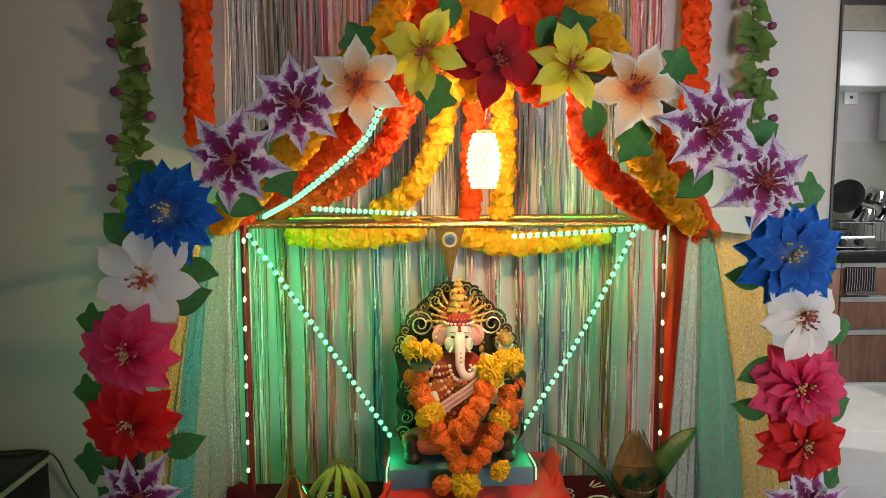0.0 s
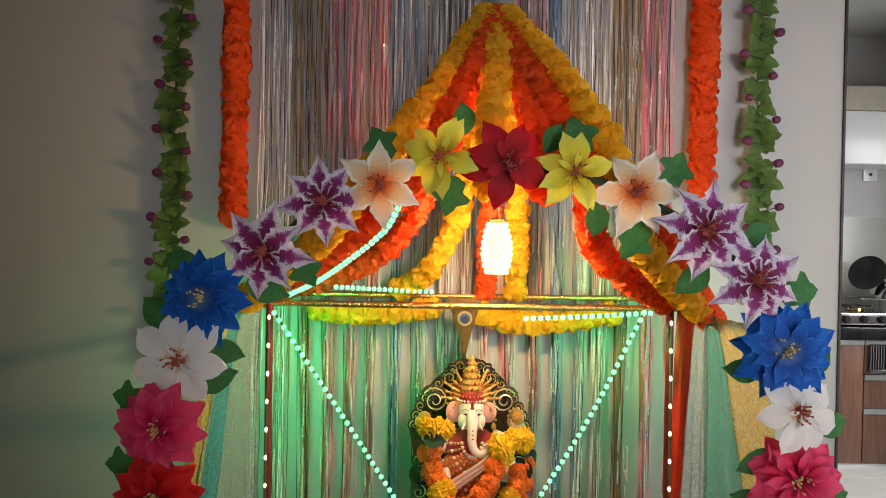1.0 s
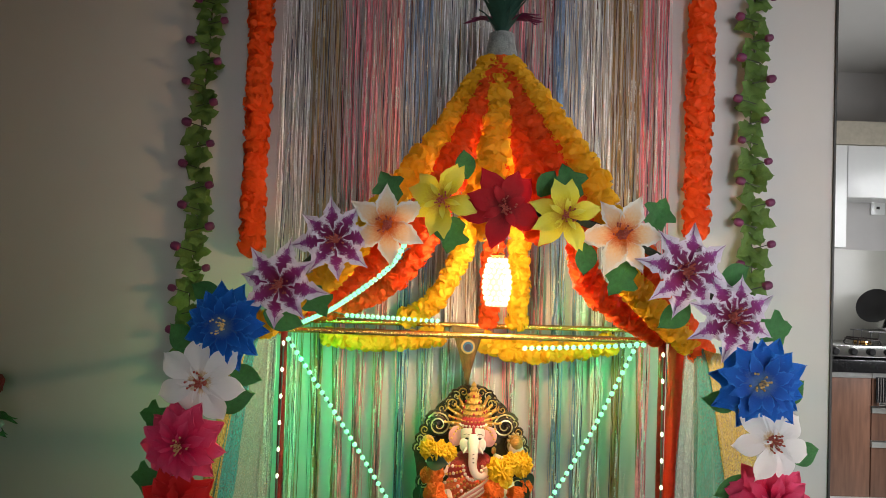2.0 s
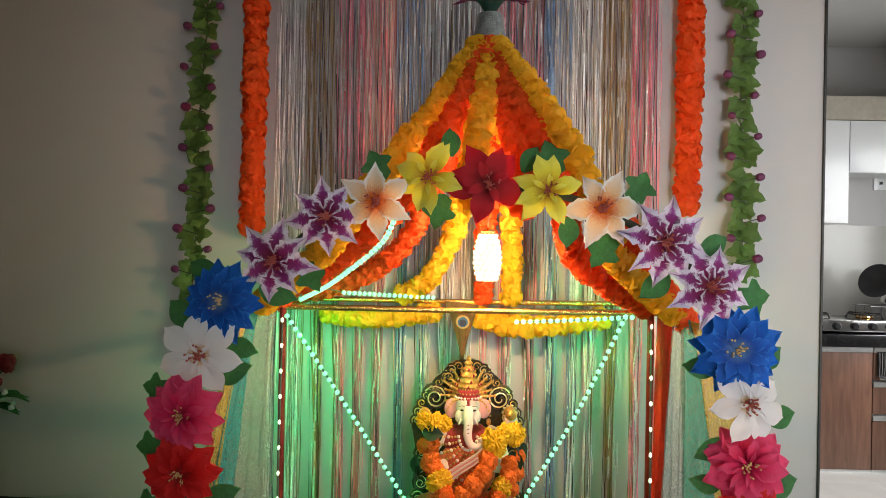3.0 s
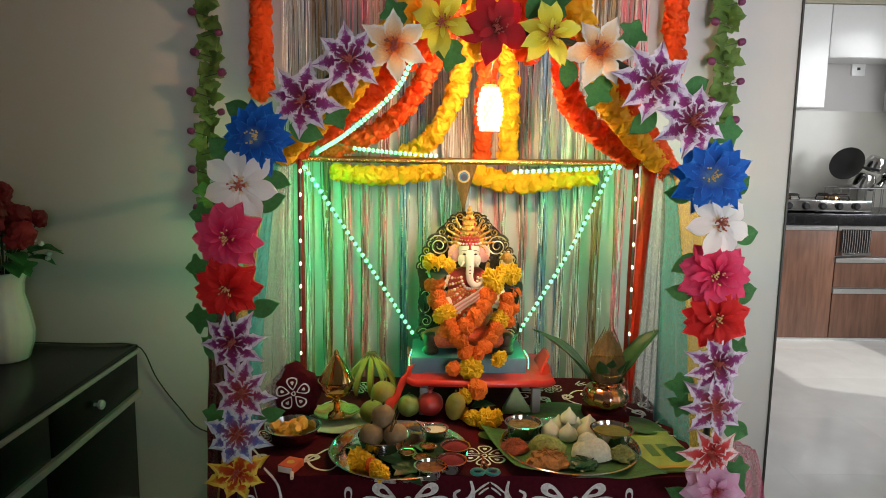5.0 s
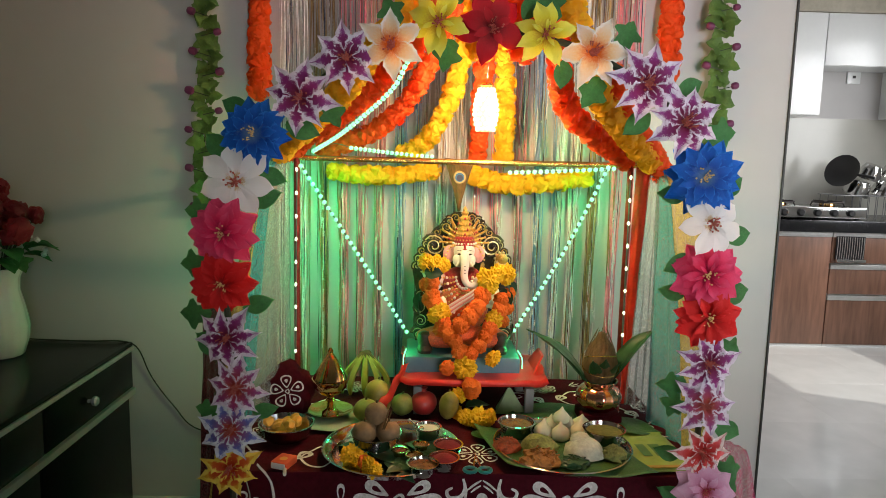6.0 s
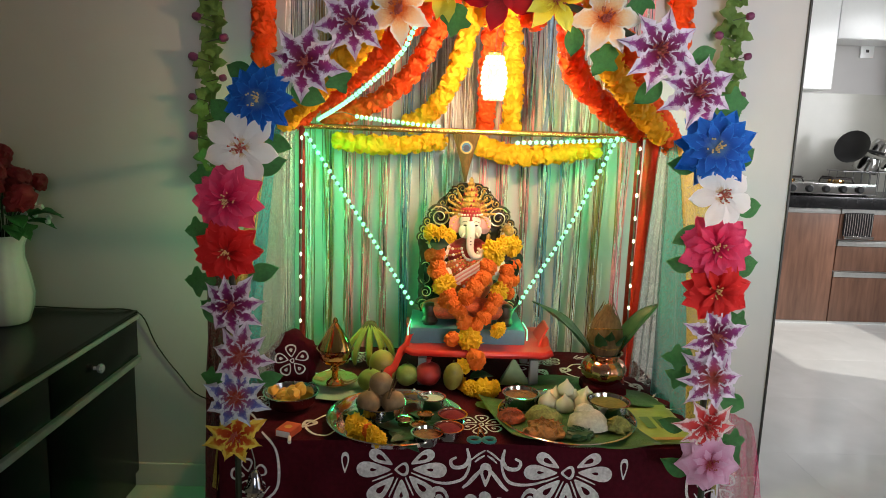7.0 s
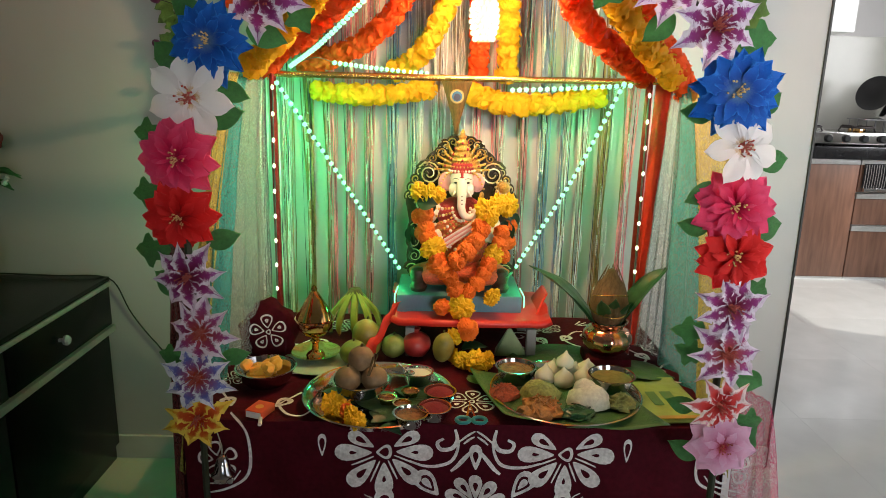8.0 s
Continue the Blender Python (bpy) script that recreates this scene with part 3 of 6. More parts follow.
# ---- hanging lantern ----
lantern = thing("bead_lantern", (0.19, 1.38, 1.3), "glowing lantern of clear beads hanging on a thread", "lantern")
lamp("lantern_light", "POINT", Matrix.Translation((0.19, 1.38, 1.36)), 15.0, LANTERN, (0.012, 0))
bead = mesh_of("bead", blob(0.0049, 1, squash=(1, 1, 1.2)), M_BEAD)
for j in range(9):
    z = 0.014 + j * 0.0122
    r = 0.0185 + 0.0115 * math.sin(math.pi * min(1, (j + 0.9) / 9.2))
    for k in range(13):
        a = 2 * math.pi * (k + 0.5 * (j % 2)) / 13
        put("bead", bead, lantern, Matrix.Translation((r * math.cos(a), r * math.sin(a), z))).visible_shadow = False
part("wire_cage", lathe([(0.012, 0.008), (0.0215, 0.02), (0.0265, 0.06), (0.0225, 0.1), (0.012, 0.116)], 20), mat("frosted_core", (0.9, 0.8, 0.6), 0.4, emit=((1.0, 0.62, 0.24), 0.4)), lantern, "glowing frosted core").visible_shadow = False
part("cap", lathe([(0.012, 0.118), (0.018, 0.122), (0.012, 0.128), (0.003, 0.13)], 16), M_BRASS, lantern)
part("thread", tube([(0, 0, 0.129), (-0.005, -0.1, 0.16), (-0.01, -0.28, 0.19)], 0.0012, 5), M_RED, lantern, "red hanging thread")

# ---- garlands of ruffled cloth puffs ----


def ruffled(r, seed, cells=3.2, depth=0.32, squash=(1, 1, 0.84), sub=3):
    """A gathered round of many small petals, as one skin."""
    bm = bmesh.new()
    bmesh.ops.create_icosphere(bm, subdivisions=sub, radius=1)
    off = Vector((seed * 5.3, seed * 2.7, seed * 9.1))
    for v in bm.verts:
        d = noise.voronoi(v.co * cells + off)[0]
        a = math.atan2(v.co.y, v.co.x)
        frill = 0.07 * math.sin(a * 8 + seed + 2.5 * math.sin(v.co.z * 4)) * (1 - abs(v.co.z))
        k = 1 + depth * (0.45 - d[0]) + frill + 0.16 * noise.noise(v.co * 1.7 + off) + 0.13 * noise.noise(v.co * 8 + off)
        v.co = Vector((v.co.x * squash[0], v.co.y * squash[1], v.co.z * squash[2])) * r * k
    return bm


def pompon(seed, n=54, size=0.46):
    """A shaggy round of small gathered cloth petals over a soft core."""
    bm = blob(0.80, 2, 0.1, 2.0, (1, 1, 0.9), seed)
    r = random.Random(seed)
    for k in range(n):
        h = 1 - 2 * (k + 0.5) / n
        a = k * 2.39996 + r.uniform(-0.2, 0.2)
        d = Vector((math.cos(a) * math.sqrt(1 - h * h), math.sin(a) * math.sqrt(1 - h * h), h * 0.85)).normalized()
        side = d.cross(Vector((r.uniform(-1, 1), r.uniform(-1, 1), r.uniform(-1, 1)))).normalized()
        lift = d.cross(side)
        root = d * 0.70
        w, reach = size * r.uniform(0.8, 1.15), r.uniform(0.92, 1.04)
        base = [bm.verts.new(root + side * w * 0.3 * q) for q in (-1, 1)]
        mid = [bm.verts.new(d * 0.90 + side * w * 0.62 * q + lift * (0.16 + 0.05 * r.uniform(-1, 1))) for q in (-1, 0, 1)]
        tip = [bm.verts.new(d * reach * (1 - 0.07 * abs(q)) + side * w * 0.66 * q + lift * (0.34 + 0.08 * r.uniform(-1, 1))) for q in (-1, -0.4, 0.4, 1)]
        bm.faces.new((base[0], base[1], mid[1]))
        bm.faces.new((base[0], mid[1], mid[0]))
        bm.faces.new((base[1], mid[2], mid[1]))
        bm.faces.new((mid[0], mid[1], tip[1], tip[0]))
        bm.faces.new((mid[1], tip[2], tip[1]))
        bm.faces.new((mid[1], mid[2], tip[3], tip[2]))
    return bm


PUFFS = {}
for key, m in (("orange", M_ORANGE), ("yellow", M_YELLOW)):
    PUFFS[key] = [mesh_of("puff", pompon(s), m, True, 60) for s in range(4)]


def garland(color, pts, r, label, group="garlands of the shrine roof", step=1.2):
    ob = thing("garland", (0, 0, 0), label, "garland", group)
    n = max(3, int(length(pts) / (r * step)))
    c = curve(pts, n)
    rnd = random.Random(len(pts) * 31 + int(abs(pts[-1][0]) * 1000))
    part("string", tube(c, 0.0015, 4), M_STEM, ob)
    for i, p in enumerate(c):
        d = (c[min(i + 1, n - 1)] - c[max(i - 1, 0)]).normalized()
        q = d.to_track_quat("Z", "Y").to_matrix().to_4x4() @ Matrix.Rotation(rnd.uniform(0, 6.3), 4, "Z")
        put("puff", PUFFS[color][i % 4], ob, Matrix.Translation(p) @ q @ Matrix.Scale(r * rnd.uniform(0.9, 1.1), 4))
    return ob


A = (0.185, 1.42, 1.85)
lab = " cloth garland hanging from the roof's peak"
for color, pts in (
    ("yellow", [(0.21, 1.40, 1.85), (0.29, 1.18, 1.66), (0.375, 1.09, 1.48), (0.435, 1.18, 1.37), (0.62, 1.40, 1.245)]),
    ("orange", [A, (0.24, 1.22, 1.68), (0.31, 1.12, 1.50), (0.38, 1.28, 1.36), (0.585, 1.5, 1.245)]),
    ("orange", [(0.42, 1.12, 1.45), (0.51, 1.26, 1.36), (0.68, 1.47, 1.215)]),
    ("yellow", [(0.16, 1.42, 1.85), (0.06, 1.24, 1.66), (-0.07, 1.10, 1.46), (-0.16, 1.19, 1.365), (-0.33, 1.42, 1.25)]),
    ("orange", [A, (0.12, 1.24, 1.68), (0.03, 1.13, 1.5), (-0.11, 1.27, 1.375), (-0.33, 1.5, 1.25)]),
    ("orange", [A, (0.10, 1.46, 1.62), (0.0, 1.58, 1.41), (-0.12, 1.68, 1.31), (-0.27, 1.75, 1.255)]),
    ("yellow", [A, (0.17, 1.24, 1.70), (0.15, 1.12, 1.55), (0.15, 1.09, 1.47)]),
    ("yellow", [A, (0.15, 1.55, 1.62), (0.115, 1.62, 1.43), (0.05, 1.7, 1.3), (-0.02, 1.76, 1.25)]),
    ("orange", [A, (0.2, 1.55, 1.62), (0.2, 1.65, 1.4), (0.2, 1.76, 1.25)]),
    ("yellow", [A, (0.24, 1.55, 1.62), (0.27, 1.65, 1.4), (0.28, 1.76, 1.25)]),
    ("orange", [A, (0.21, 1.26, 1.7), (0.24, 1.12, 1.53), (0.24, 1.1, 1.47)]),
):
    garland(color, pts, 0.031, "bright " + color + lab)
garland("yellow", [(-0.24, 1.755, 1.19), (-0.14, 1.755, 1.182), (-0.03, 1.755, 1.185), (0.06, 1.755, 1.2)], 0.029, "yellow cloth garland along the gold bar", step=1.0)
garland("yellow", [(0.16, 1.755, 1.2), (0.27, 1.755, 1.168), (0.4, 1.755, 1.168), (0.53, 1.755, 1.19)], 0.032, "yellow cloth garland along the gold bar", step=0.95)
for x, z in ((-0.478, 1.44), (0.79, 1.52)):
    garland("orange", [(x, 1.815, 2.6), (x + 0.004, 1.815, 2.1), (x, 1.815, z)], 0.038, "orange cloth garland hanging on the wall", "garlands on the wall", 1.0)

# ---- artificial flowers ----


def petal(L, W, a=0.6, b=1.4, rise=0.3, droop=0.35, keel=0.12, teeth=0.0, r0=0.006, nu=6, nv=9, seed=0):
    """One cloth petal along +x, its face to +z, with a mapped skin for its print."""
    bm = bmesh.new()
    uv = bm.loops.layers.uv.new("UVMap")
    peak = max(((k / 50) ** a) * (1 - (k / 50) ** b) for k in range(1, 50))
    grid = []
    for j in range(nv + 1):
        v = j / nv
        w = W * ((max(v, 0.02)) ** a) * (1 - v ** b) / peak + W * 0.02
        w *= 1 + 0.22 * teeth * (1 if j % 2 else -1) * min(1, v * 2)
        row = []
        for i in range(nu + 1):
            u = i / nu * 2 - 1
            tooth = teeth * L * (0.5 if i % 2 else -0.5) * max(0, v - 0.7)
            x = r0 + (L - r0) * v + tooth - 0.06 * L * u * u * v
            z = L * (rise * v - droop * v * v) + abs(u) * keel * w + 0.03 * L * noise.noise(Vector((u * 2, v * 3, seed * 4.7))) + 0.07 * teeth * L * u * u * math.sin(v * 17 + u * 2 + seed)
            row.append((bm.verts.new((x, u * w, z)), i / nu, v))
        grid.append(row)
    for p, q in zip(grid, grid[1:]):
        for i in range(nu):
            c = (p[i], p[i + 1], q[i + 1], q[i])
            f = bm.faces.new([x[0] for x in c])
            for lp, x in zip(f.loops, c):
                lp[uv].uv = (x[1], x[2])
    return bm


W0 = (0.82, 0.80, 0.80)
P_PURPLE = petal_mat("purple_lily", (0.17, 0.004, 0.03), (0.24, 0.02, 0.17), (0.36, 0.10, 0.36), (0.80, 0.72, 0.84), 0.40, 0.75, 0.48)
P_PLUM = petal_mat("plum_lily", (0.40, 0.05, 0.03), (0.28, 0.04, 0.22), (0.36, 0.12, 0.40), (0.80, 0.72, 0.84), 0.42, 0.75, 0.60)
P_PEACH = petal_mat("peach_lily", (0.74, 0.13, 0.005), (0.86, 0.56, 0.28), (0.86, 0.78, 0.66), (0.88, 0.84, 0.76), 0.30, 0.25, 0.30)
P_YEL = petal_mat("yellow_dahlia", (0.55, 0.28, 0.01), (0.82, 0.72, 0.04), (0.84, 0.80, 0.12))
P_RED = petal_mat("red_bloom", (0.16, 0.003, 0.006), (0.46, 0.004, 0.012), (0.54, 0.008, 0.018))
P_SCAR = petal_mat("scarlet_dahlia", (0.30, 0.004, 0.004), (0.70, 0.008, 0.008), (0.78, 0.02, 0.02))
P_PINK = petal_mat("pink_dahlia", (0.42, 0.004, 0.04), (0.82, 0.02, 0.11), (0.86, 0.08, 0.20))
P_BLUE = petal_mat("blue_dahlia", (0.10, 0.20, 0.40), (0.003, 0.07, 0.40), (0.006, 0.13, 0.58), (0.02, 0.20, 0.68), 0.16, 0.3)
P_WHITE = petal_mat("white_dahlia", (0.62, 0.42, 0.2), W0, (0.84, 0.82, 0.82), None, 0.3, 0, 0.12)
P_BSTAR = petal_mat("blue_white_lily", (0.45, 0.06, 0.02), (0.12, 0.14, 0.50), (0.26, 0.3, 0.70), (0.76, 0.80, 0.88), 0.40, 0.8, 0.5)
P_YSTAR = petal_mat("yellow_red_lily", (0.5, 0.04, 0.005), (0.62, 0.10, 0.01), (0.80, 0.55, 0.04), (0.88, 0.68, 0.10), 0.42, 0.45, 0.45)
P_RSTAR = petal_mat("red_white_lily", (0.45, 0.015, 0.012), (0.60, 0.04, 0.04), (0.66, 0.14, 0.16), (0.84, 0.72, 0.72), 0.36, 0.5, 0.4)
P_FRILL = petal_mat("pale_pink_frill", (0.5, 0.03, 0.06), (0.78, 0.34, 0.55), (0.84, 0.52, 0.70))

# kind: layers of (count, reach, half width, a, b, rise, droop, keel, teeth, height), petal material, heart
STAR = [(4, 1.0, 0.27, 0.6, 1.9, 0.25, 0.40, 0.3, 0.9, 0.0), (4, 0.94, 0.255, 0.6, 1.9, 0.40, 0.46, 0.3, 0.9, 0.004)]
KINDS = {
    "purple": (STAR, P_PURPLE, M_STAMRED), "plum": (STAR, P_PLUM, M_STAMRED), "bstar": (STAR, P_BSTAR, M_STAMRED), "ystar": (STAR, P_YSTAR, M_STAMRED), "rstar": (STAR, P_RSTAR, M_STAMRED),
    "peach": ([(3, 1.0, 0.25, 0.6, 1.8, 0.25, 0.4, 0.25, 0.35, 0.0), (3, 0.98, 0.26, 0.6, 1.8, 0.42, 0.52, 0.25, 0.35, 0.003)], P_PEACH, M_STAMRED),
    "yellow": ([(5, 1.0, 0.235, 0.7, 2.4, 0.2, 0.35, 0.3, 0.15, 0.0), (4, 0.96, 0.24, 0.7, 2.4, 0.38, 0.44, 0.3, 0.15, 0.004), (5, 0.5, 0.14, 0.7, 3, 0.7, 0.4, 0.2, 0.1, 0.008)], P_YEL, M_STAMRED),
    "red": ([(5, 1.06, 0.28, 0.7, 2.1, 0.1, 0.35, 0.2, 0.1, 0.0), (4, 0.95, 0.28, 0.7, 2.1, 0.36, 0.42, 0.2, 0.1, 0.004), (4, 0.55, 0.2, 0.7, 2.4, 0.6, 0.4, 0.1, 0, 0.01)], P_RED, M_STAMRED),
    "scarlet": ([(9, 1.0, 0.28, 0.7, 6.5, 0.12, 0.3, 0.3, 0.4, 0.0), (8, 0.9, 0.26, 0.7, 6.5, 0.38, 0.40, 0.3, 0.4, 0.006), (7, 0.68, 0.19, 0.7, 5.0, 0.66, 0.42, 0.3, 0.3, 0.012), (6, 0.42, 0.11, 0.7, 4.0, 0.95, 0.4, 0.2, 0.2, 0.016)], P_SCAR, M_STAMEN),
    "pink": ([(9, 1.0, 0.28, 0.7, 6.5, 0.12, 0.3, 0.3, 0.4, 0.0), (8, 0.9, 0.26, 0.7, 6.5, 0.38, 0.40, 0.3, 0.4, 0.006), (7, 0.68, 0.19, 0.7, 5.0, 0.66, 0.42, 0.3, 0.3, 0.012), (6, 0.42, 0.11, 0.7, 4.0, 0.95, 0.4, 0.2, 0.2, 0.016)], P_PINK, M_STAMEN),
    "blue": ([(10, 1.0, 0.26, 0.7, 4.5, 0.1, 0.3, 0.25, 0.5, 0.0), (9, 0.9, 0.25, 0.7, 4.5, 0.34, 0.38, 0.25, 0.5, 0.006), (8, 0.66, 0.2, 0.7, 4.0, 0.5, 0.36, 0.15, 0.3, 0.012)], P_BLUE, M_STAMEN),
    "white": ([(7, 1.0, 0.27, 0.75, 4.2, 0.14, 0.26, 0.3, 0.0, 0.0), (5, 0.42, 0.12, 0.7, 3.0, 0.7, 0.3, 0.2, 0.0, 0.008)], P_WHITE, M_STAMRED),
    "frill": ([(9, 1.0, 0.34, 0.7, 5.0, 0.12, 0.25, 0.05, 0.45, 0.0), (8, 0.86, 0.3, 0.7, 5.0, 0.4, 0.35, 0.05, 0.45, 0.008), (7, 0.56, 0.2, 0.7, 5.0, 0.75, 0.4, 0.05, 0.4, 0.014)], P_FRILL, M_STAMRED),
}
PETALS = {}
for kind, (layers, pm, heart) in KINDS.items():
    PETALS[kind] = [[mesh_of("petal", petal(1.0, l[2], l[3], l[4], l[5], l[6], l[7], l[8], 0.05, seed=s + 3 * n), pm) for s in range(2)] for n, l in enumerate(layers)]


def heart_mesh(material):
    bm = blob(0.15, 2, 0.35, 4.0, (1, 1, 0.6), 1)
    return mesh_of("heart", bm, material)


def stamens_mesh(material):
    bm = bmesh.new()
    r = random.Random(8)
    for k in range(16):
        a, s = r.uniform(0, 6.28), r.uniform(0.02, 0.2)
        p = Vector((s * math.cos(a), s * math.sin(a), 0.05))
        q = p * 1.35 + Vector((0, 0, r.uniform(0.14, 0.26)))
        tube([p, p.lerp(q, 0.6), q], 0.013, 4, bm)
        blob(0.028, 1, squash=(1, 1, 1), bm=bm, m=Matrix.Translation(q))
    return mesh_of("stamens", bm, material)


HEARTS = {m.name: heart_mesh(m) for m in (M_STAMEN, M_STAMRED, M_LEAF)}
STAMENS = {m.name: stamens_mesh(m) for m in (M_STAMEN, M_STAMRED)}
frng = random.Random(12)


def flower(parent, kind, p, r, tilt=(0, 0), label=""):
    layers, pm, heart = KINDS[kind]
    face = Matrix.Translation(p) @ Euler((radians(90 + tilt[0]), 0, radians(tilt[1]))).to_matrix().to_4x4() @ Matrix.Rotation(frng.uniform(0, 6.28), 4, "Z") @ Matrix.Scale(r, 4)
    hm = heart or M_STAMRED
    head = put("flower", HEARTS[hm.name], parent, face, label)
    first = frng.uniform(0, 6.28)
    for n, l in enumerate(layers):
        spin = first + n * math.pi / l[0]
        for k in range(l[0]):
            a = 2 * math.pi * k / l[0] + spin + frng.uniform(-0.07, 0.07)
            m = Matrix.Translation((0, 0, l[9] * 8)) @ Matrix.Rotation(a, 4, "Z") @ Matrix.Rotation(frng.uniform(-0.12, 0.12), 4, "Y") @ Matrix.Scale(l[1] * frng.uniform(0.94, 1.05), 4)
            put("petal", PETALS[kind][n][k % 2], head, m)
    if heart:
        tagged(put("stamen_tuft", STAMENS[hm.name], head, Matrix()), kind="stuff")
    return head


def leaf_mesh(material, toothed=0.0, w=0.32, lobes=False):
    bm = petal(1.0, w, 0.7, 1.7, 0.15, 0.3, 0.35, toothed, 0.0, 6, 8)
    if lobes:
        for v in bm.verts:
            v.co.y *= 1 + 0.35 * math.sin(v.co.x * 15)
    return mesh_of("leaf", bm, material)


LEAF = [leaf_mesh(M_LEAF), leaf_mesh(M_LEAF, 0.0, 0.38, True), leaf_mesh(M_LEAF, 0.0, 0.3)]

arch = thing("flower_arch", (0, 0, 0), "standing arch of colourful artificial flowers and green leaves", "flower arch")
SPOTS = [
    ("ystar", (-0.362, 1.03, 0.575), 0.066, "yellow flower with a red heart"),
    ("bstar", (-0.357, 1.03, 0.66), 0.070, "blue and white flower"),
    ("plum", (-0.345, 1.03, 0.752), 0.070, "purple flower with white rims"),
    ("purple", (-0.363, 1.03, 0.86), 0.070, "purple flower with white rims"),
    ("scarlet", (-0.372, 1.035, 0.972), 0.071, "scarlet flower"),
    ("pink", (-0.365, 1.025, 1.08), 0.073, "deep pink flower"),
    ("white", (-0.34, 1.03, 1.184), 0.080, "white flower"),
    ("blue", (-0.307, 1.046, 1.279), 0.076, "bright blue flower"),
    ("purple", (-0.212, 1.04, 1.355), 0.075, "purple flower with white rims"),
    ("purple", (-0.122, 1.05, 1.436), 0.073, "purple flower with white rims"),
    ("peach", (-0.032, 1.055, 1.465), 0.075, "peach and white flower"),
    ("yellow", (0.064, 1.05, 1.51), 0.072, "yellow flower"),
    ("red", (0.169, 1.04, 1.50), 0.076, "dark red flower"),
    ("yellow", (0.275, 1.03, 1.487), 0.068, "yellow flower"),
    ("peach", (0.377, 1.045, 1.459), 0.076, "peach and white flower"),
    ("purple", (0.484, 1.03, 1.398), 0.080, "purple flower with white rims"),
    ("purple", (0.562, 1.02, 1.322), 0.080, "purple flower with white rims"),
    ("blue", (0.605, 1.01, 1.213), 0.080, "bright blue flower"),
    ("white", (0.622, 0.995, 1.122), 0.072, "white flower"),
    ("pink", (0.623, 1.0, 1.017), 0.074, "deep pink flower"),
    ("scarlet", (0.630, 1.0, 0.928), 0.070, "scarlet flower"),
    ("purple", (0.638, 1.0, 0.832), 0.069, "purple flower with white rims"),
    ("plum", (0.640, 1.0, 0.74), 0.070, "purple flower with white rims"),
    ("rstar", (0.638, 1.0, 0.637), 0.068, "red flower with white rims"),
    ("frill", (0.652, 1.0, 0.552), 0.066, "pale pink frilled flower"),
]
spine = [Vector(s[1]) + Vector((0, 0.022, 0)) for s in SPOTS]
spine = [Vector((spine[0].x, spine[0].y, 0.0)), Vector((spine[0].x, spine[0].y, 0.3))] + spine + [Vector((spine[-1].x, spine[-1].y, 0.3)), Vector((spine[-1].x, spine[-1].y, 0.0))]
part("frame", tube(curve(spine, 120), 0.007, 8), M_STEM, arch, "dark frame tube")
for i, (kind, p, r, lab) in enumerate(SPOTS):
    flower(arch, kind, p, r, (frng.uniform(-10, 8), frng.uniform(-12, 12)), lab)
    q = Vector(SPOTS[min(i + 1, len(SPOTS) - 1)][1]) - Vector(SPOTS[max(i - 1, 0)][1])
    q.y = 0
    side = Vector((-q.z, 0, q.x)).normalized()
    for s in (1, -1):
        for extra in range(1 if frng.random() < 0.85 else 0):
            d = (side * s + q.normalized() * frng.uniform(-0.6, 0.6)).normalized()
            base = Vector(p) + Vector((0, 0.03 + 0.008 * extra, 0)) + q.normalized() * frng.uniform(0.025, 0.055) + d * 0.034
            z = Vector((0, -1, 0)) + d * frng.uniform(-0.3, 0.3)
            z = (z - d * z.dot(d)).normalized()
            m = Matrix((d, z.cross(d), z)).transposed().to_4x4()
            put("leaf", LEAF[frng.randrange(3)], arch, Matrix.Translation(base) @ m @ Matrix.Scale(frng.uniform(0.056, 0.076), 4))

# ---- hanging vines on the wall ----
vl = petal(1.0, 0.46, 0.45, 1.6, 0.2, 0.5, 0.3, 0.0, 0.0, 8, 10)
for v in vl.verts:
    v.co.y *= 1 + 0.22 * math.sin(v.co.x * 16 + 0.6)
VLEAF = mesh_of("leaf", vl, M_VLEAF)
BUD = mesh_of("bud", lathe([(0.15, 0), (0.42, 0.15), (0.5, 0.5), (0.44, 0.85), (0.3, 1.0), (0.1, 0.98)], 10), M_BUD)


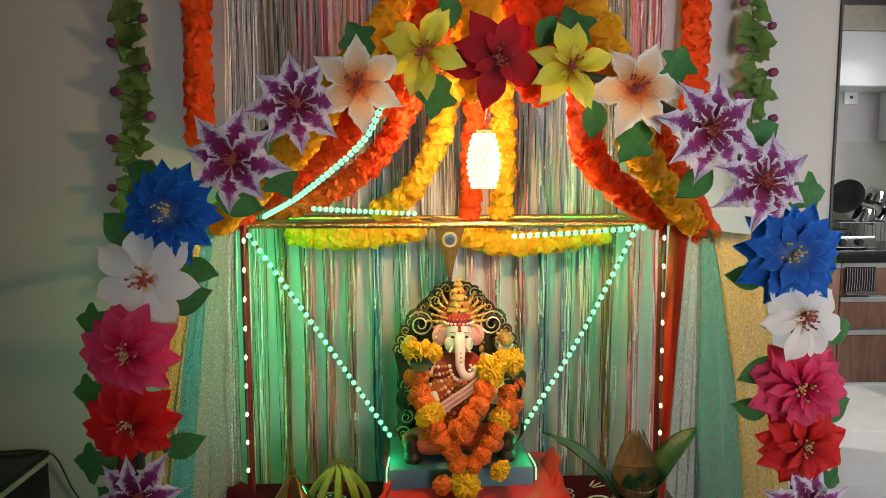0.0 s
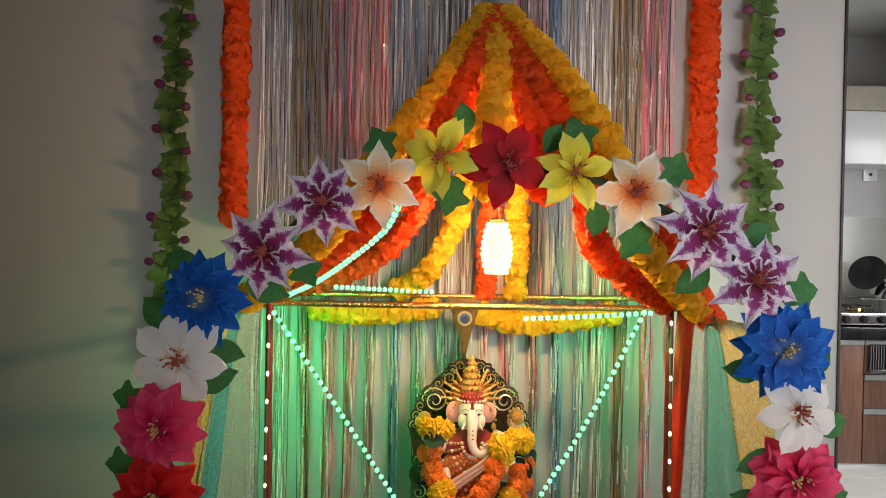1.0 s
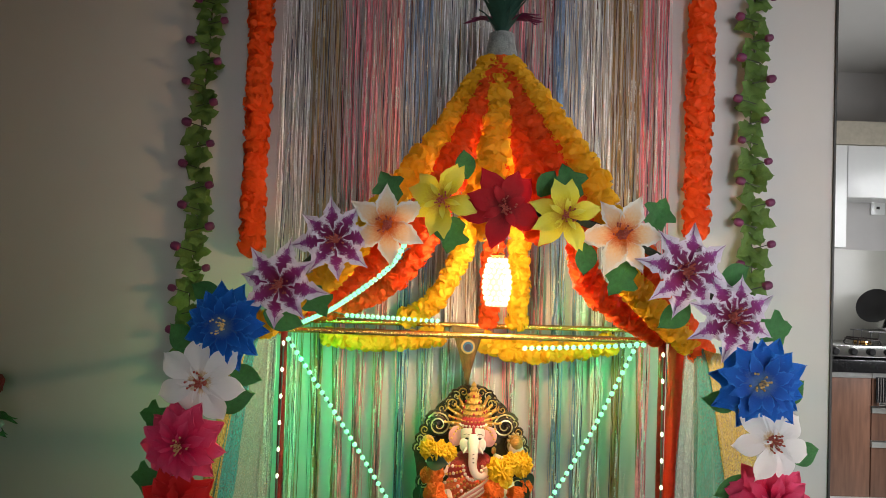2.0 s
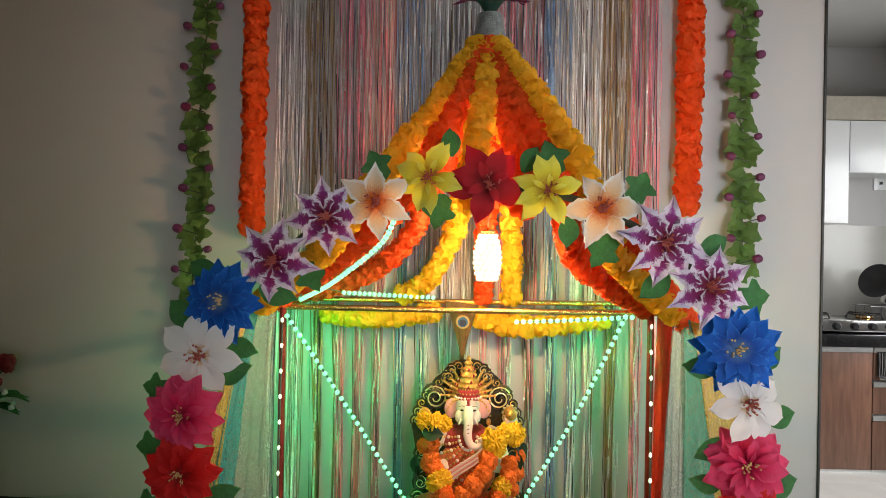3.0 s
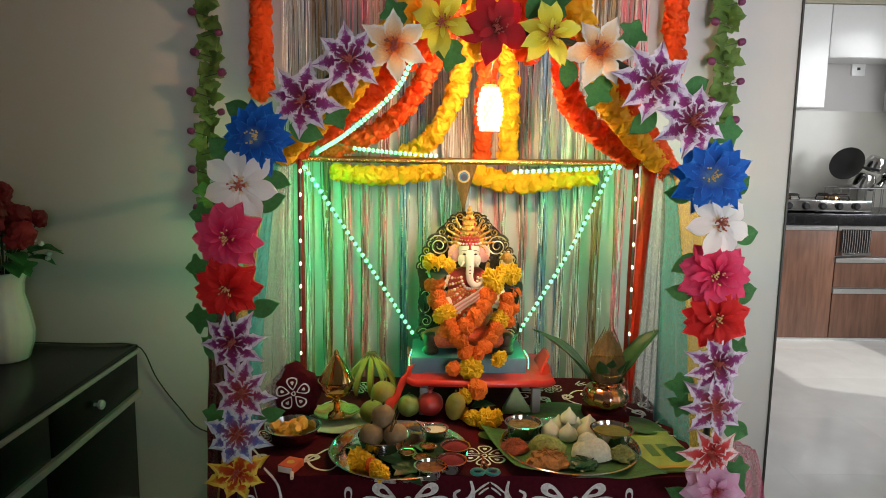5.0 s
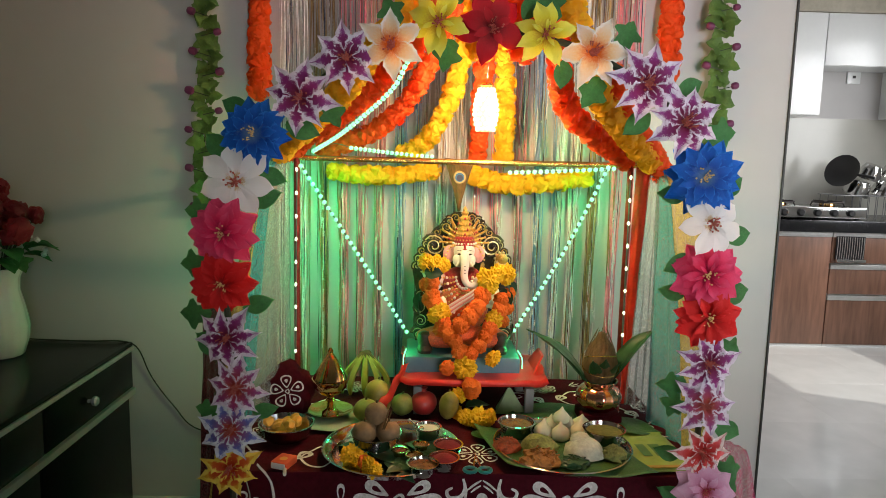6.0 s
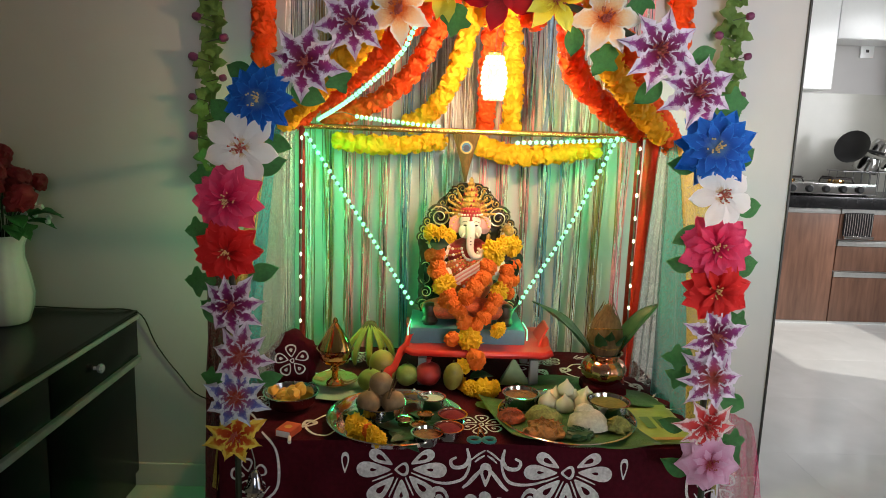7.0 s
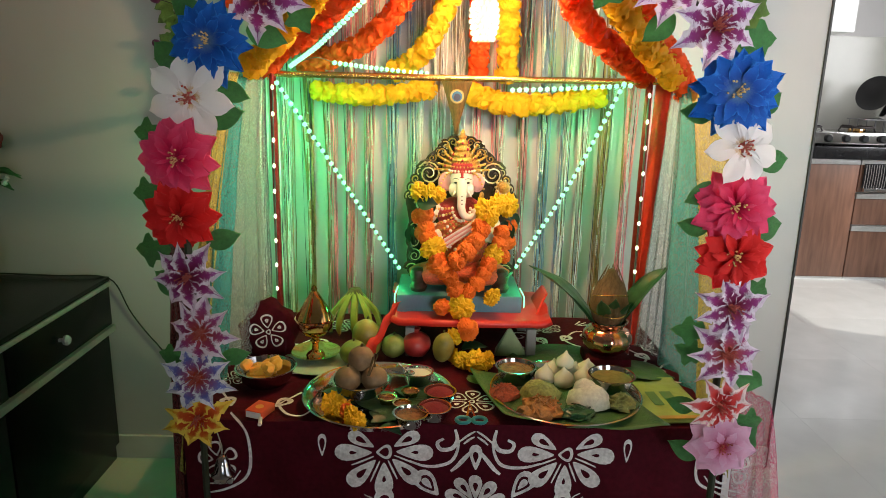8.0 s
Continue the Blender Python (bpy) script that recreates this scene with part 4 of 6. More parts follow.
def vine(x0, x1, z0, z1, seed):
    r = random.Random(seed)
    ob = thing("ivy_garland", (0, 0, 0), "artificial green vine with dark purple buds hanging on the wall", "vine", "vines on the wall")
    pts = [Vector((x0 + (x1 - x0) * k / 10 + r.uniform(-0.006, 0.006), 1.822, z0 + (z1 - z0) * k / 10)) for k in range(11)]
    part("stem", tube(curve(pts, 60), 0.002, 5), M_STEM, ob)
    n = int((z0 - z1) / 0.0145)
    for i, p in enumerate(curve(pts, n)):
        a = r.uniform(-1.1, 1.1) + (0 if i % 2 else math.pi)
        d = Vector((math.cos(a) * 0.8, r.uniform(-0.8, -0.1), math.sin(a) * 0.8 - 0.3)).normalized()
        z = Vector((0, -1, 0.3))
        z = (z - d * z.dot(d)).normalized()
        m = Matrix((d, z.cross(d), z)).transposed().to_4x4()
        put("leaf", VLEAF, ob, Matrix.Translation(p) @ m @ Matrix.Scale(r.uniform(0.038, 0.062), 4))
        if i % 4 == 0:
            s = 1 if (i // 4) % 2 else -1
            q = p + Vector((s * r.uniform(0.020, 0.038), -0.022, 0.004))
            bud = put("bud", BUD, ob, Matrix.Translation(q) @ Matrix.Rotation(s * 1.3, 4, "Y") @ Matrix.Scale(r.uniform(0.021, 0.028), 4))
            part("stalk", tube([(0, 0, -1.7), (0, 0, -0.6), (0, 0, 0.05)], 0.07, 4), M_STEM, bud)
    return ob


vine(-0.605, -0.655, 2.6, 1.05, 3)
vine(0.94, 0.955, 2.6, 1.33, 5)

# ---- tuft at the roof's peak ----
tuft = thing("glitter_tuft", (0.19, 1.45, 1.875), "dark green tuft with a purple bloom in a silver sleeve", "tuft")
part("sleeve", lathe([(0.036, -0.01), (0.038, 0.02), (0.031, 0.05), (0.029, 0.066), (0.024, 0.066)], 18), mat("glitter_sleeve", (0.32, 0.36, 0.36), 0.3, 0.8, vary=0.5, scale=300, bump=1.0, bscale=400), tuft)
blade = mesh_of("blade", petal(1.0, 0.09, 0.5, 1.6, 0.2, 0.4, 0.2, 0, 0.0, 4, 7), mat("dark_blade", (0.012, 0.05, 0.035), 0.5, vary=0.3, rnd=0.3))
trng = random.Random(3)
for k in range(34):
    m = Matrix.Translation((0, 0, 0.05)) @ Matrix.Rotation(trng.uniform(0, 6.28), 4, "Z") @ Matrix.Rotation(-radians(trng.uniform(50, 88)), 4, "Y") @ Matrix.Scale(trng.uniform(0.07, 0.15), 4)
    put("blade", blade, tuft, m)
plume = mesh_of("plume", petal(1.0, 0.13, 0.5, 1.6, 0.3, 0.4, 0.2, 0.2, 0.0, 4, 7), mat("purple_plume", (0.16, 0.012, 0.06), 0.6, vary=0.3, rnd=0.3))
for k in range(14):
    a = trng.uniform(-0.5, 0.5) + (0 if k < 9 else math.pi)
    put("plume", plume, tuft, Matrix.Translation((0.012 if k < 9 else -0.012, 0, 0.095)) @ Matrix.Rotation(a, 4, "Z") @ Matrix.Rotation(-trng.uniform(-0.15, 0.5), 4, "Y") @ Matrix.Scale(trng.uniform(0.06, 0.085), 4))

# ---- draped net and cloth bands at both sides ----
N_SILVER = net_mat("silver_net", (0.40, 0.43, 0.43), 0.14, 0.6)
N_TEAL = net_mat("teal_net", (0.06, 0.42, 0.40), 0.52, 0.6)
N_YELLOW = net_mat("gold_net", (0.66, 0.54, 0.10), 0.5, 0.75)
N_MAROON = net_mat("maroon_net", (0.16, 0.025, 0.03), 0.62, 0.05)
N_PINK = net_mat("pink_net", (0.75, 0.08, 0.22), 0.18, 0.02)


def band(name, ta, tb, ba, bb, z0, z1, material, label, waves=3, depth=0.008):
    bm = bmesh.new()
    nx, nz = 16, 22
    g = []
    for j in range(nz + 1):
        t = j / nz
        e = t ** 0.75
        row = []
        for i in range(nx + 1):
            s = i / nx
            top, bot = Vector(ta).lerp(Vector(tb), s), Vector(ba).lerp(Vector(bb), s)
            p = top.lerp(bot, e)
            w = depth * math.sin(s * waves * 6.28 + t * 2) * (0.3 + t) + 0.004 * noise.noise(Vector((s * 5, t * 6, 1)))
            n = Vector((-(bb[1] - ba[1]), bb[0] - ba[0])).normalized()
            row.append(bm.verts.new((p.x + n.x * w, p.y + n.y * w, z0 + (z1 - z0) * t)))
        g.append(row)
    for a, b in zip(g, g[1:]):
        for i in range(nx):
            bm.faces.new((a[i], a[i + 1], b[i + 1], b[i]))
    edges = [[row[0].co.copy() for row in g], [row[-1].co.copy() for row in g], [v.co.copy() for v in g[0]]]
    ob = thing(name, (0, 0, 0), label, "drape", "net drapes of the shrine")
    sheet = part("sheet", bm, material, ob)
    sheet.modifiers.new("thick", "SOLIDIFY").thickness = 0.0006
    for pts in edges[:2]:
        part("stitched_edge", tube(pts, 0.0009, 4), material, ob)
    part("top_hem", tube(edges[2], 0.002, 5), material, ob)
    return ob


band("net_drape", (-0.322, 1.5), (-0.345, 1.44), (-0.335, 1.5), (-0.405, 1.3), 1.235, 0.545, N_SILVER, "silver glitter net hanging beside the post")
band("net_drape", (-0.345, 1.44), (-0.356, 1.4), (-0.405, 1.3), (-0.425, 1.18), 1.235, 0.5, N_TEAL, "teal glitter net hanging beside the silver net", 2, 0.012)
band("net_drape", (-0.356, 1.4), (-0.368, 1.35), (-0.425, 1.18), (-0.437, 1.11), 1.23, 0.4, N_YELLOW, "gold glitter net hanging behind the flower arch")
band("net_drape", (-0.47, 1.22), (-0.40, 1.12), (-0.50, 1.24), (-0.39, 1.10), 0.98, 0.12, N_MAROON, "dark maroon net hanging behind the flower arch", 3, 0.014)
band("cloth_drape", (0.622, 1.515), (0.657, 1.49), (0.622, 1.56), (0.637, 1.545), 1.23, T + 0.01, M_RED, "red cloth strip hanging beside the post", 1, 0.004)
band("net_drape", (0.652, 1.5), (0.664, 1.45), (0.642, 1.56), (0.676, 1.46), 1.23, T + 0.01, N_SILVER, "silver glitter net hanging beside the red cloth")
band("net_drape", (0.662, 1.46), (0.668, 1.42), (0.672, 1.48), (0.712, 1.26), 1.225, 0.5, N_TEAL, "teal glitter net hanging over the table's edge", 2, 0.01)
band("net_drape", (0.668, 1.42), (0.69, 1.28), (0.712, 1.26), (0.712, 1.1), 1.22, 0.42, N_YELLOW, "gold glitter net hanging behind the flower arch")
band("net_drape", (0.73, 1.12), (0.76, 1.05), (0.74, 1.12), (0.84, 1.06), 0.62, 0.2, N_PINK, "thin pink net trailing beside the arch", 3, 0.012)

# ---- low red stool, statue, feather, garland ----
M_STOOL = mat("red_plastic", (0.62, 0.025, 0.018), 0.32, vary=0.08, scale=20, coat=0.2)
M_STOOLLEG = mat("grey_plastic", (0.22, 0.22, 0.22), 0.45)
stool = thing("low_stool", (0.188, 1.565, T + 0.004), "low red plastic stool with upturned corners under the statue", "stool")
bm = bmesh.new()
g = []
for j in range(15):
    row = []
    for i in range(25):
        u, v = i / 12 - 1, j / 7 - 1
        x, y = u * 0.2, v * 0.14
        wing = max(0, abs(u) - 0.78) / 0.22
        row.append(bm.verts.new((x * (1 + 0.03 * wing), y * (1 - 0.12 * abs(u) ** 3), 0.092 + 0.035 * wing ** 2 * (0.5 - 0.5 * v) - 0.028 * wing ** 1.2 * (0.6 - 0.4 * v) * (1 if v < -0.4 else 0))))
    g.append(row)
for a, b in zip(g, g[1:]):
    for i in range(24):
        bm.faces.new((a[i], a[i + 1], b[i + 1], b[i]))
seat = part("seat", bm, M_STOOL, stool)
so = seat.modifiers.new("thick", "SOLIDIFY")
so.thickness, so.offset = 0.014, -1
for x in (-0.155, 0.155):
    for y in (-0.10, 0.10):
        part("leg", span(x - 0.012, x + 0.012, y - 0.012, y + 0.012, 0, 0.079, 0.003), M_STOOLLEG, stool, "grey leg")
for x in (-1, 1):
    bm = bmesh.new()
    rows = []
    for k in range(9):
        t = k / 8
        x0, z0 = x * (0.165 + 0.025 * t + 0.01 * t * t), 0.092 + 0.055 * t
        rows.append([bm.verts.new((x0, -0.02 - 0.05 * (1 - t), z0)), bm.verts.new((x0, 0.07 - 0.01 * t, z0)), bm.verts.new((x0 + x * 0.006, 0.07 - 0.01 * t, z0)), bm.verts.new((x0 + x * 0.006, -0.02 - 0.05 * (1 - t), z0))])
    for a, b in zip(rows, rows[1:]):
        for i in range(4):
            bm.faces.new((a[i], a[(i + 1) % 4], b[(i + 1) % 4], b[i]))
    bm.faces.new(rows[-1])
    part("upturned_end", bm, M_STOOL, stool)

ST = [
    mat("statue_base_blue", (0.10, 0.22, 0.27), 0.5, vary=0.15, scale=30), mat("statue_skin", (0.82, 0.72, 0.66), 0.35, vary=0.08, scale=30),
    mat("statue_bronze", (0.07, 0.045, 0.03), 0.34, 0.5, vary=0.4, scale=90, bump=0.4), mat("statue_gold", (0.72, 0.42, 0.12), 0.3, 0.75, vary=0.4, scale=140, bump=0.9, bscale=260),
    mat("statue_robe", (0.72, 0.13, 0.05), 0.5, vary=0.4, scale=200, bump=0.8, bscale=300), mat("statue_crimson", (0.4, 0.02, 0.03), 0.4, vary=0.4, scale=220, bump=0.6),
    mat("statue_pink", (0.70, 0.33, 0.30), 0.45, vary=0.15, scale=60),
    mat("statue_pale_gold", (0.74, 0.62, 0.38), 0.28, 0.7, vary=0.3, scale=120), mat("statue_black", (0.02, 0.015, 0.015), 0.35),
]
body = bmesh.new()


def add(own, index, m=Matrix()):
    for f in own.faces:
        f.material_index = index
    bmesh.ops.transform(own, matrix=m, verts=own.verts)
    join(body, own)


TR = Matrix.Translation
def spiral(c, r0, turns, spin, side, tube_r, index, lift=0.0):
    """A rolled scroll that winds inwards on the throne's back."""
    n = int(turns * 12)
    pts = [Vector(c) + Vector((side * math.cos(spin + 0.52 * k) * r0 * (1 - 0.85 * k / n), -lift * k / n, math.sin(spin + 0.52 * k) * r0 * (1 - 0.85 * k / n))) for k in range(n)]
    add(tube(pts, tube_r, 6, taper=0.6), index)


def arch_at(a, r=1.0):
    """The pointed round outline of the throne's back, a from 0 (one foot) to pi (the other)."""
    w, h = math.cos(a), math.sin(a)
    return Vector((-0.146 * r * w * (1 - 0.10 * h ** 3), 0, 0.255 + 0.178 * r * h + 0.016 * max(0, h - 0.8) * 5 * r))


add(box(0.325, 0.20, 0.056, 0.006), 0)
# throne back: a scalloped plate with rolled scrolls, gold outside, bronze inside
rim = [arch_at(math.pi * k / 60, 1 + 0.035 * abs(math.sin(k * math.pi / 5))) for k in range(61)]
rim = [Vector((-0.138, 0, 0.057)), Vector((-0.146, 0, 0.12)), Vector((-0.135, 0, 0.19))] + rim + [Vector((0.135, 0, 0.19)), Vector((0.146, 0, 0.12)), Vector((0.138, 0, 0.057))]
own = bmesh.new()
fr = [own.verts.new(p + Vector((0, 0.07, 0))) for p in rim]
bk = [own.verts.new(p + Vector((0, 0.088, 0))) for p in rim]
own.faces.new(fr)
own.faces.new(bk[::-1])
for k in range(len(fr)):
    own.faces.new((fr[k], fr[(k + 1) % len(fr)], bk[(k + 1) % len(fr)], bk[k]))
add(own, 2)
for sgn in (-1, 1):
    spiral((sgn * 0.086, 0.062, 0.352), 0.034, 2.2, 0.4, sgn, 0.0085, 2, 0.012)
    spiral((sgn * 0.086, 0.055, 0.352), 0.032, 2.0, 0.55, sgn, 0.0026, 7, 0.012)
    spiral((sgn * 0.118, 0.062, 0.300), 0.025, 1.9, 2.4, sgn, 0.0072, 2, 0.010)
    spiral((sgn * 0.118, 0.055, 0.300), 0.023, 1.8, 2.6, sgn, 0.0023, 7, 0.010)
    spiral((sgn * 0.050, 0.062, 0.408), 0.023, 1.9, 1.6, sgn, 0.0066, 2, 0.010)
    spiral((sgn * 0.050, 0.055, 0.408), 0.021, 1.8, 1.75, sgn, 0.0022, 3, 0.010)
    for k in range(9):
        p = arch_at(math.pi / 2 + sgn * math.pi * (0.06 + 0.047 * k), 0.96)
        spiral((p.x, 0.064, p.z), 0.014, 1.5, 0.7 * k, sgn, 0.0052, 2, 0.006)
        spiral((p.x, 0.058, p.z), 0.012, 1.4, 0.7 * k + 0.2, sgn, 0.0018, 7 if k % 3 else 3, 0.006)
    for k, z in enumerate((0.085, 0.125, 0.165, 0.205)):
        spiral((sgn * (0.128 - 0.006 * (k % 2)), 0.055, z), 0.021, 1.8, 1.0 * k, sgn, 0.0070, 2, 0.010)
        spiral((sgn * (0.128 - 0.006 * (k % 2)), 0.048, z), 0.018, 1.6, 1.0 * k + 0.3, sgn, 0.0017, 7, 0.010)
    # turned dark feet of the seat
    add(lathe([(0.020, 0.056), (0.024, 0.066), (0.018, 0.08), (0.023, 0.094), (0.019, 0.112), (0.010, 0.118)], 16), 2, TR((sgn * 0.108, -0.055, 0)))
    # folded legs under a robe, four arms, ears with rings
    add(blob(0.052, 3, 0.1, 2, (1.45, 1.0, 0.6)), 4, TR((sgn * 0.058, -0.03, 0.098)))
    add(tube(curve([(sgn * 0.058, 0.01, 0.272), (sgn * 0.092, -0.01, 0.225), (sgn * 0.085, -0.05, 0.2), (sgn * 0.055, -0.066, 0.212)], 14), 0.017, 10, taper=0.75), 1)
    add(tube(curve([(sgn * 0.055, 0.03, 0.275), (sgn * 0.102, 0.02, 0.265), (sgn * 0.112, 0.0, 0.3)], 12), 0.014, 10, taper=0.75), 1)
    add(blob(0.016, 2), 3, TR((sgn * 0.112, -0.012, 0.325)))
    add(blob(0.019, 2, 0.2, 3), 1, TR((sgn * 0.112, -0.002, 0.308)))
    for z, r in ((0.288, 0.016), (0.278, 0.0155)):
        add(lathe([(r, 0), (r + 0.003, 0.002), (r, 0.004)], 14), 3, TR((sgn * 0.108, 0.01, z)))
    own = blob(0.022, 3, 0.10, 2, (0.85, 0.22, 1.15))
    for v in own.verts:
        v.co.y -= 0.35 * abs(v.co.x)
    add(own, 6, TR((sgn * 0.042, -0.004, 0.338)))
    add(blob(0.007, 1, squash=(1, 0.7, 1.5)), 3, TR((sgn * 0.054, -0.014, 0.306)))
    for k in range(7):
        add(blob(0.0034, 1), 3, TR((sgn * (0.028 + 0.005 * k), -0.036 + 0.003 * k, 0.366 - 0.004 * k * k * 0.3)))
    # eyes, tusks
    add(blob(0.0042, 2, squash=(1.4, 0.5, 0.62)), 8, TR((sgn * 0.0155, -0.0455, 0.342)) @ Matrix.Rotation(sgn * 0.45, 4, "Z"))
    add(tube(curve([(sgn * 0.008, -0.047, 0.351), (sgn * 0.016, -0.046, 0.3535), (sgn * 0.024, -0.041, 0.350)], 8), 0.0007, 5), 8)
    add(tube(curve([(sgn * 0.017, -0.042, 0.318), (sgn * 0.022, -0.052, 0.311), (sgn * 0.024, -0.058, 0.309)], 8), 0.0036, 8, taper=0.4), 1)
# body in a beaded robe
add(blob(0.076, 3, 0.05, 2, (1.0, 0.85, 1.05)), 4, TR((0, 0.0, 0.18)))
add(blob(0.058, 3, 0.04, 2, (1.1, 0.8, 0.85)), 5, TR((0, 0.01, 0.252)))
for j in range(9):
    n = 11 + j
    for k in range(n):
        a = math.pi * (k + 0.5) / n
        q = 0.024 + 0.0085 * j
        x, z = -q * math.cos(a), 0.282 - q * 1.5 * math.sin(a)
        y = -0.046 - 0.022 * math.sqrt(max(0, 1 - ((z - 0.185) / 0.105) ** 2)) + 0.35 * x * x / 0.07
        add(blob(0.0038 if j % 3 else 0.0048, 1), 3 if j % 3 else 1, TR((x, y, z)))
# head: broad brow, cheeks, curled trunk with painted dots
add(blob(0.034, 3, 0.02, 2, (0.90, 0.9, 1.0)), 1, TR((0, -0.012, 0.346)))
for sgn in (-1, 1):
    add(blob(0.019, 2, 0.02, 2, (1, 0.9, 1.1)), 1, TR((sgn * 0.015, -0.026, 0.322)))
add(tube(curve([(0, -0.036, 0.347), (0, -0.052, 0.328), (0.0, -0.060, 0.305), (-0.001, -0.066, 0.282), (0.006, -0.070, 0.263), (0.022, -0.070, 0.256), (0.034, -0.067, 0.266), (0.030, -0.066, 0.278)], 26), 0.0140, 14, taper=0.5), 1)
for k in range(5):
    add(blob(0.0022, 1, squash=(1.3, 0.6, 0.8)), 8, TR((0.0, -0.063 - 0.0035 * k, 0.328 - 0.009 * k)))
add(blob(0.0062, 2, squash=(0.62, 0.5, 1.7)), 5, TR((0, -0.0475, 0.364)))
add(blob(0.004, 1, squash=(1.6, 0.5, 0.6)), 5, TR((0, -0.0485, 0.356)))
# crown: red jewelled cap, gold band, tiers and a spread of gold leaves
add(blob(0.034, 3, 0.0, 2, (0.92, 0.9, 0.85)), 5, TR((0, -0.007, 0.372)))
for j in range(3):
    for k in range(11 - j):
        a = math.pi * (k + 0.5) / (11 - j)
        q = 0.0335 * math.cos(j * 0.42)
        add(blob(0.0026 if j else 0.0036, 1), 3 if j else 1, TR((-q * math.cos(a), -0.010 - q * 0.92 * math.sin(a), 0.370 + 0.0105 * j)))
add(lathe([(0.024, 0.392), (0.027, 0.396), (0.021, 0.404), (0.023, 0.409), (0.016, 0.419), (0.019, 0.424), (0.012, 0.435), (0.015, 0.440), (0.008, 0.450), (0.0115, 0.456), (0.006, 0.463), (0.007, 0.467), (0.001, 0.476)], 24), 3, TR((0, -0.004, 0)))
for j, (z, r, n) in enumerate(((0.397, 0.027, 12), (0.410, 0.023, 10), (0.425, 0.019, 8), (0.441, 0.015, 8))):
    for k in range(n):
        a = 2 * math.pi * k / n
        add(blob(0.0036, 1, squash=(1, 1, 1.3)), 3 if (k + j) % 3 else 5, TR((r * math.cos(a), -0.004 + r * math.sin(a), z)))
for k in range(15):
    a = math.pi * (k / 14 * 1.12 - 0.06)
    q0, q1 = 0.030, 0.060 + 0.010 * (k % 2) + 0.010 * math.sin(a)
    d = Vector((-math.cos(a), 0, math.sin(a)))
    c0 = Vector((0, 0.004, 0.366))
    add(tube([c0 + d * q0, c0 + d * (q0 + q1) / 2 + Vector((0, -0.004, 0)), c0 + d * q1], 0.0066, 6, taper=0.35), 3)
    add(blob(0.0042, 1), 3, TR(c0 + d * q1))
    add(blob(0.0032, 1), 7 if k % 2 else 5, TR(c0 + d * (q0 + q1) / 2 + Vector((0, -0.008, 0))))
own = bmesh.new()
ctr = own.verts.new((0, 0.018, 0.368))
ring = [own.verts.new((-0.052 * math.cos(math.pi * (k / 28 * 1.12 - 0.06)), 0.018, 0.368 + 0.054 * math.sin(math.pi * (k / 28 * 1.12 - 0.06)))) for k in range(29)]
for p, q in zip(ring, ring[1:]):
    own.faces.new((ctr, p, q))
bmesh.ops.solidify(own, geom=own.faces[:], thickness=0.004)
add(own, 3)
# the white thread sash across the breast
for k in range(5):
    add(tube(curve([(0.075 - 0.004 * k, -0.050, 0.290 - 0.004 * k), (0.03, -0.078, 0.248 - 0.005 * k), (-0.02, -0.082, 0.215 - 0.006 * k), (-0.062, -0.075, 0.185 - 0.007 * k)], 14), 0.0027, 6), 6 if k % 2 else 1)
# round gold mace at the raised hand
add(blob(0.017, 3, squash=(1, 0.8, 1)), 3, TR((0.112, 0.03, 0.322)))
for k in range(10):
    add(blob(0.0045, 1), 7, TR((0.112 + 0.018 * math.cos(k * 0.63), 0.026, 0.322 + 0.018 * math.sin(k * 0.63))))
statue = solo("statue", body, ST, "painted seated elephant-headed statue with gold crown and bronze throne", "statue", TR((0.158, 1.605, T + 0.098)))

feather = thing("peacock_feather", (0.142, 1.655, 1.085), "brown peacock feather with a blue eye behind the crown", "feather", m=pose(0.142, 1.655, 1.085, 0, 0, 0))
bm = bmesh.new()
L = [bm.verts.new((0.004 * s, 0.001 * s, 0)) for s in (-1, 1)]
for k in range(1, 10):
    t = k / 9
    w = 0.004 + 0.042 * t ** 1.3
    R = [bm.verts.new((-w, 0.004 * t, 0.15 * t + 0.006 * (k == 9))), bm.verts.new((w * 0.95, 0.004 * t, 0.15 * t - 0.004 * (k == 9)))]
    bm.faces.new((L[0], L[1], R[1], R[0]))
    L = R
vane = part("vane", bm, mat("feather_brown", (0.16, 0.085, 0.025), 0.5, 0.2, vary=0.5, scale=160, bump=0.6, bscale=300, stretch=(6, 1, 0.5)), feather)
vane.modifiers.new("thick", "SOLIDIFY").thickness = 0.001
part("eye_ring", lathe([(0.0185, 0), (0.0185, 0.0012), (0.001, 0.0014)], 24), mat("feather_ring", (0.30, 0.20, 0.05), 0.4, 0.2), feather, "", pose(0, -0.002, 0.1, 90))
part("eye_spot", lathe([(0.0135, 0), (0.0135, 0.0026), (0.001, 0.0028)], 24), mat("feather_teal", (0.02, 0.08, 0.12), 0.3, 0.3), feather, "teal eye spot", pose(0, -0.002, 0.1, 90))
part("eye_heart", lathe([(0.0095, 0), (0.0095, 0.0036), (0.001, 0.0038)], 20), mat("feather_navy", (0.008, 0.008, 0.025), 0.4), feather, "navy eye heart", pose(0, -0.002, 0.098, 90))

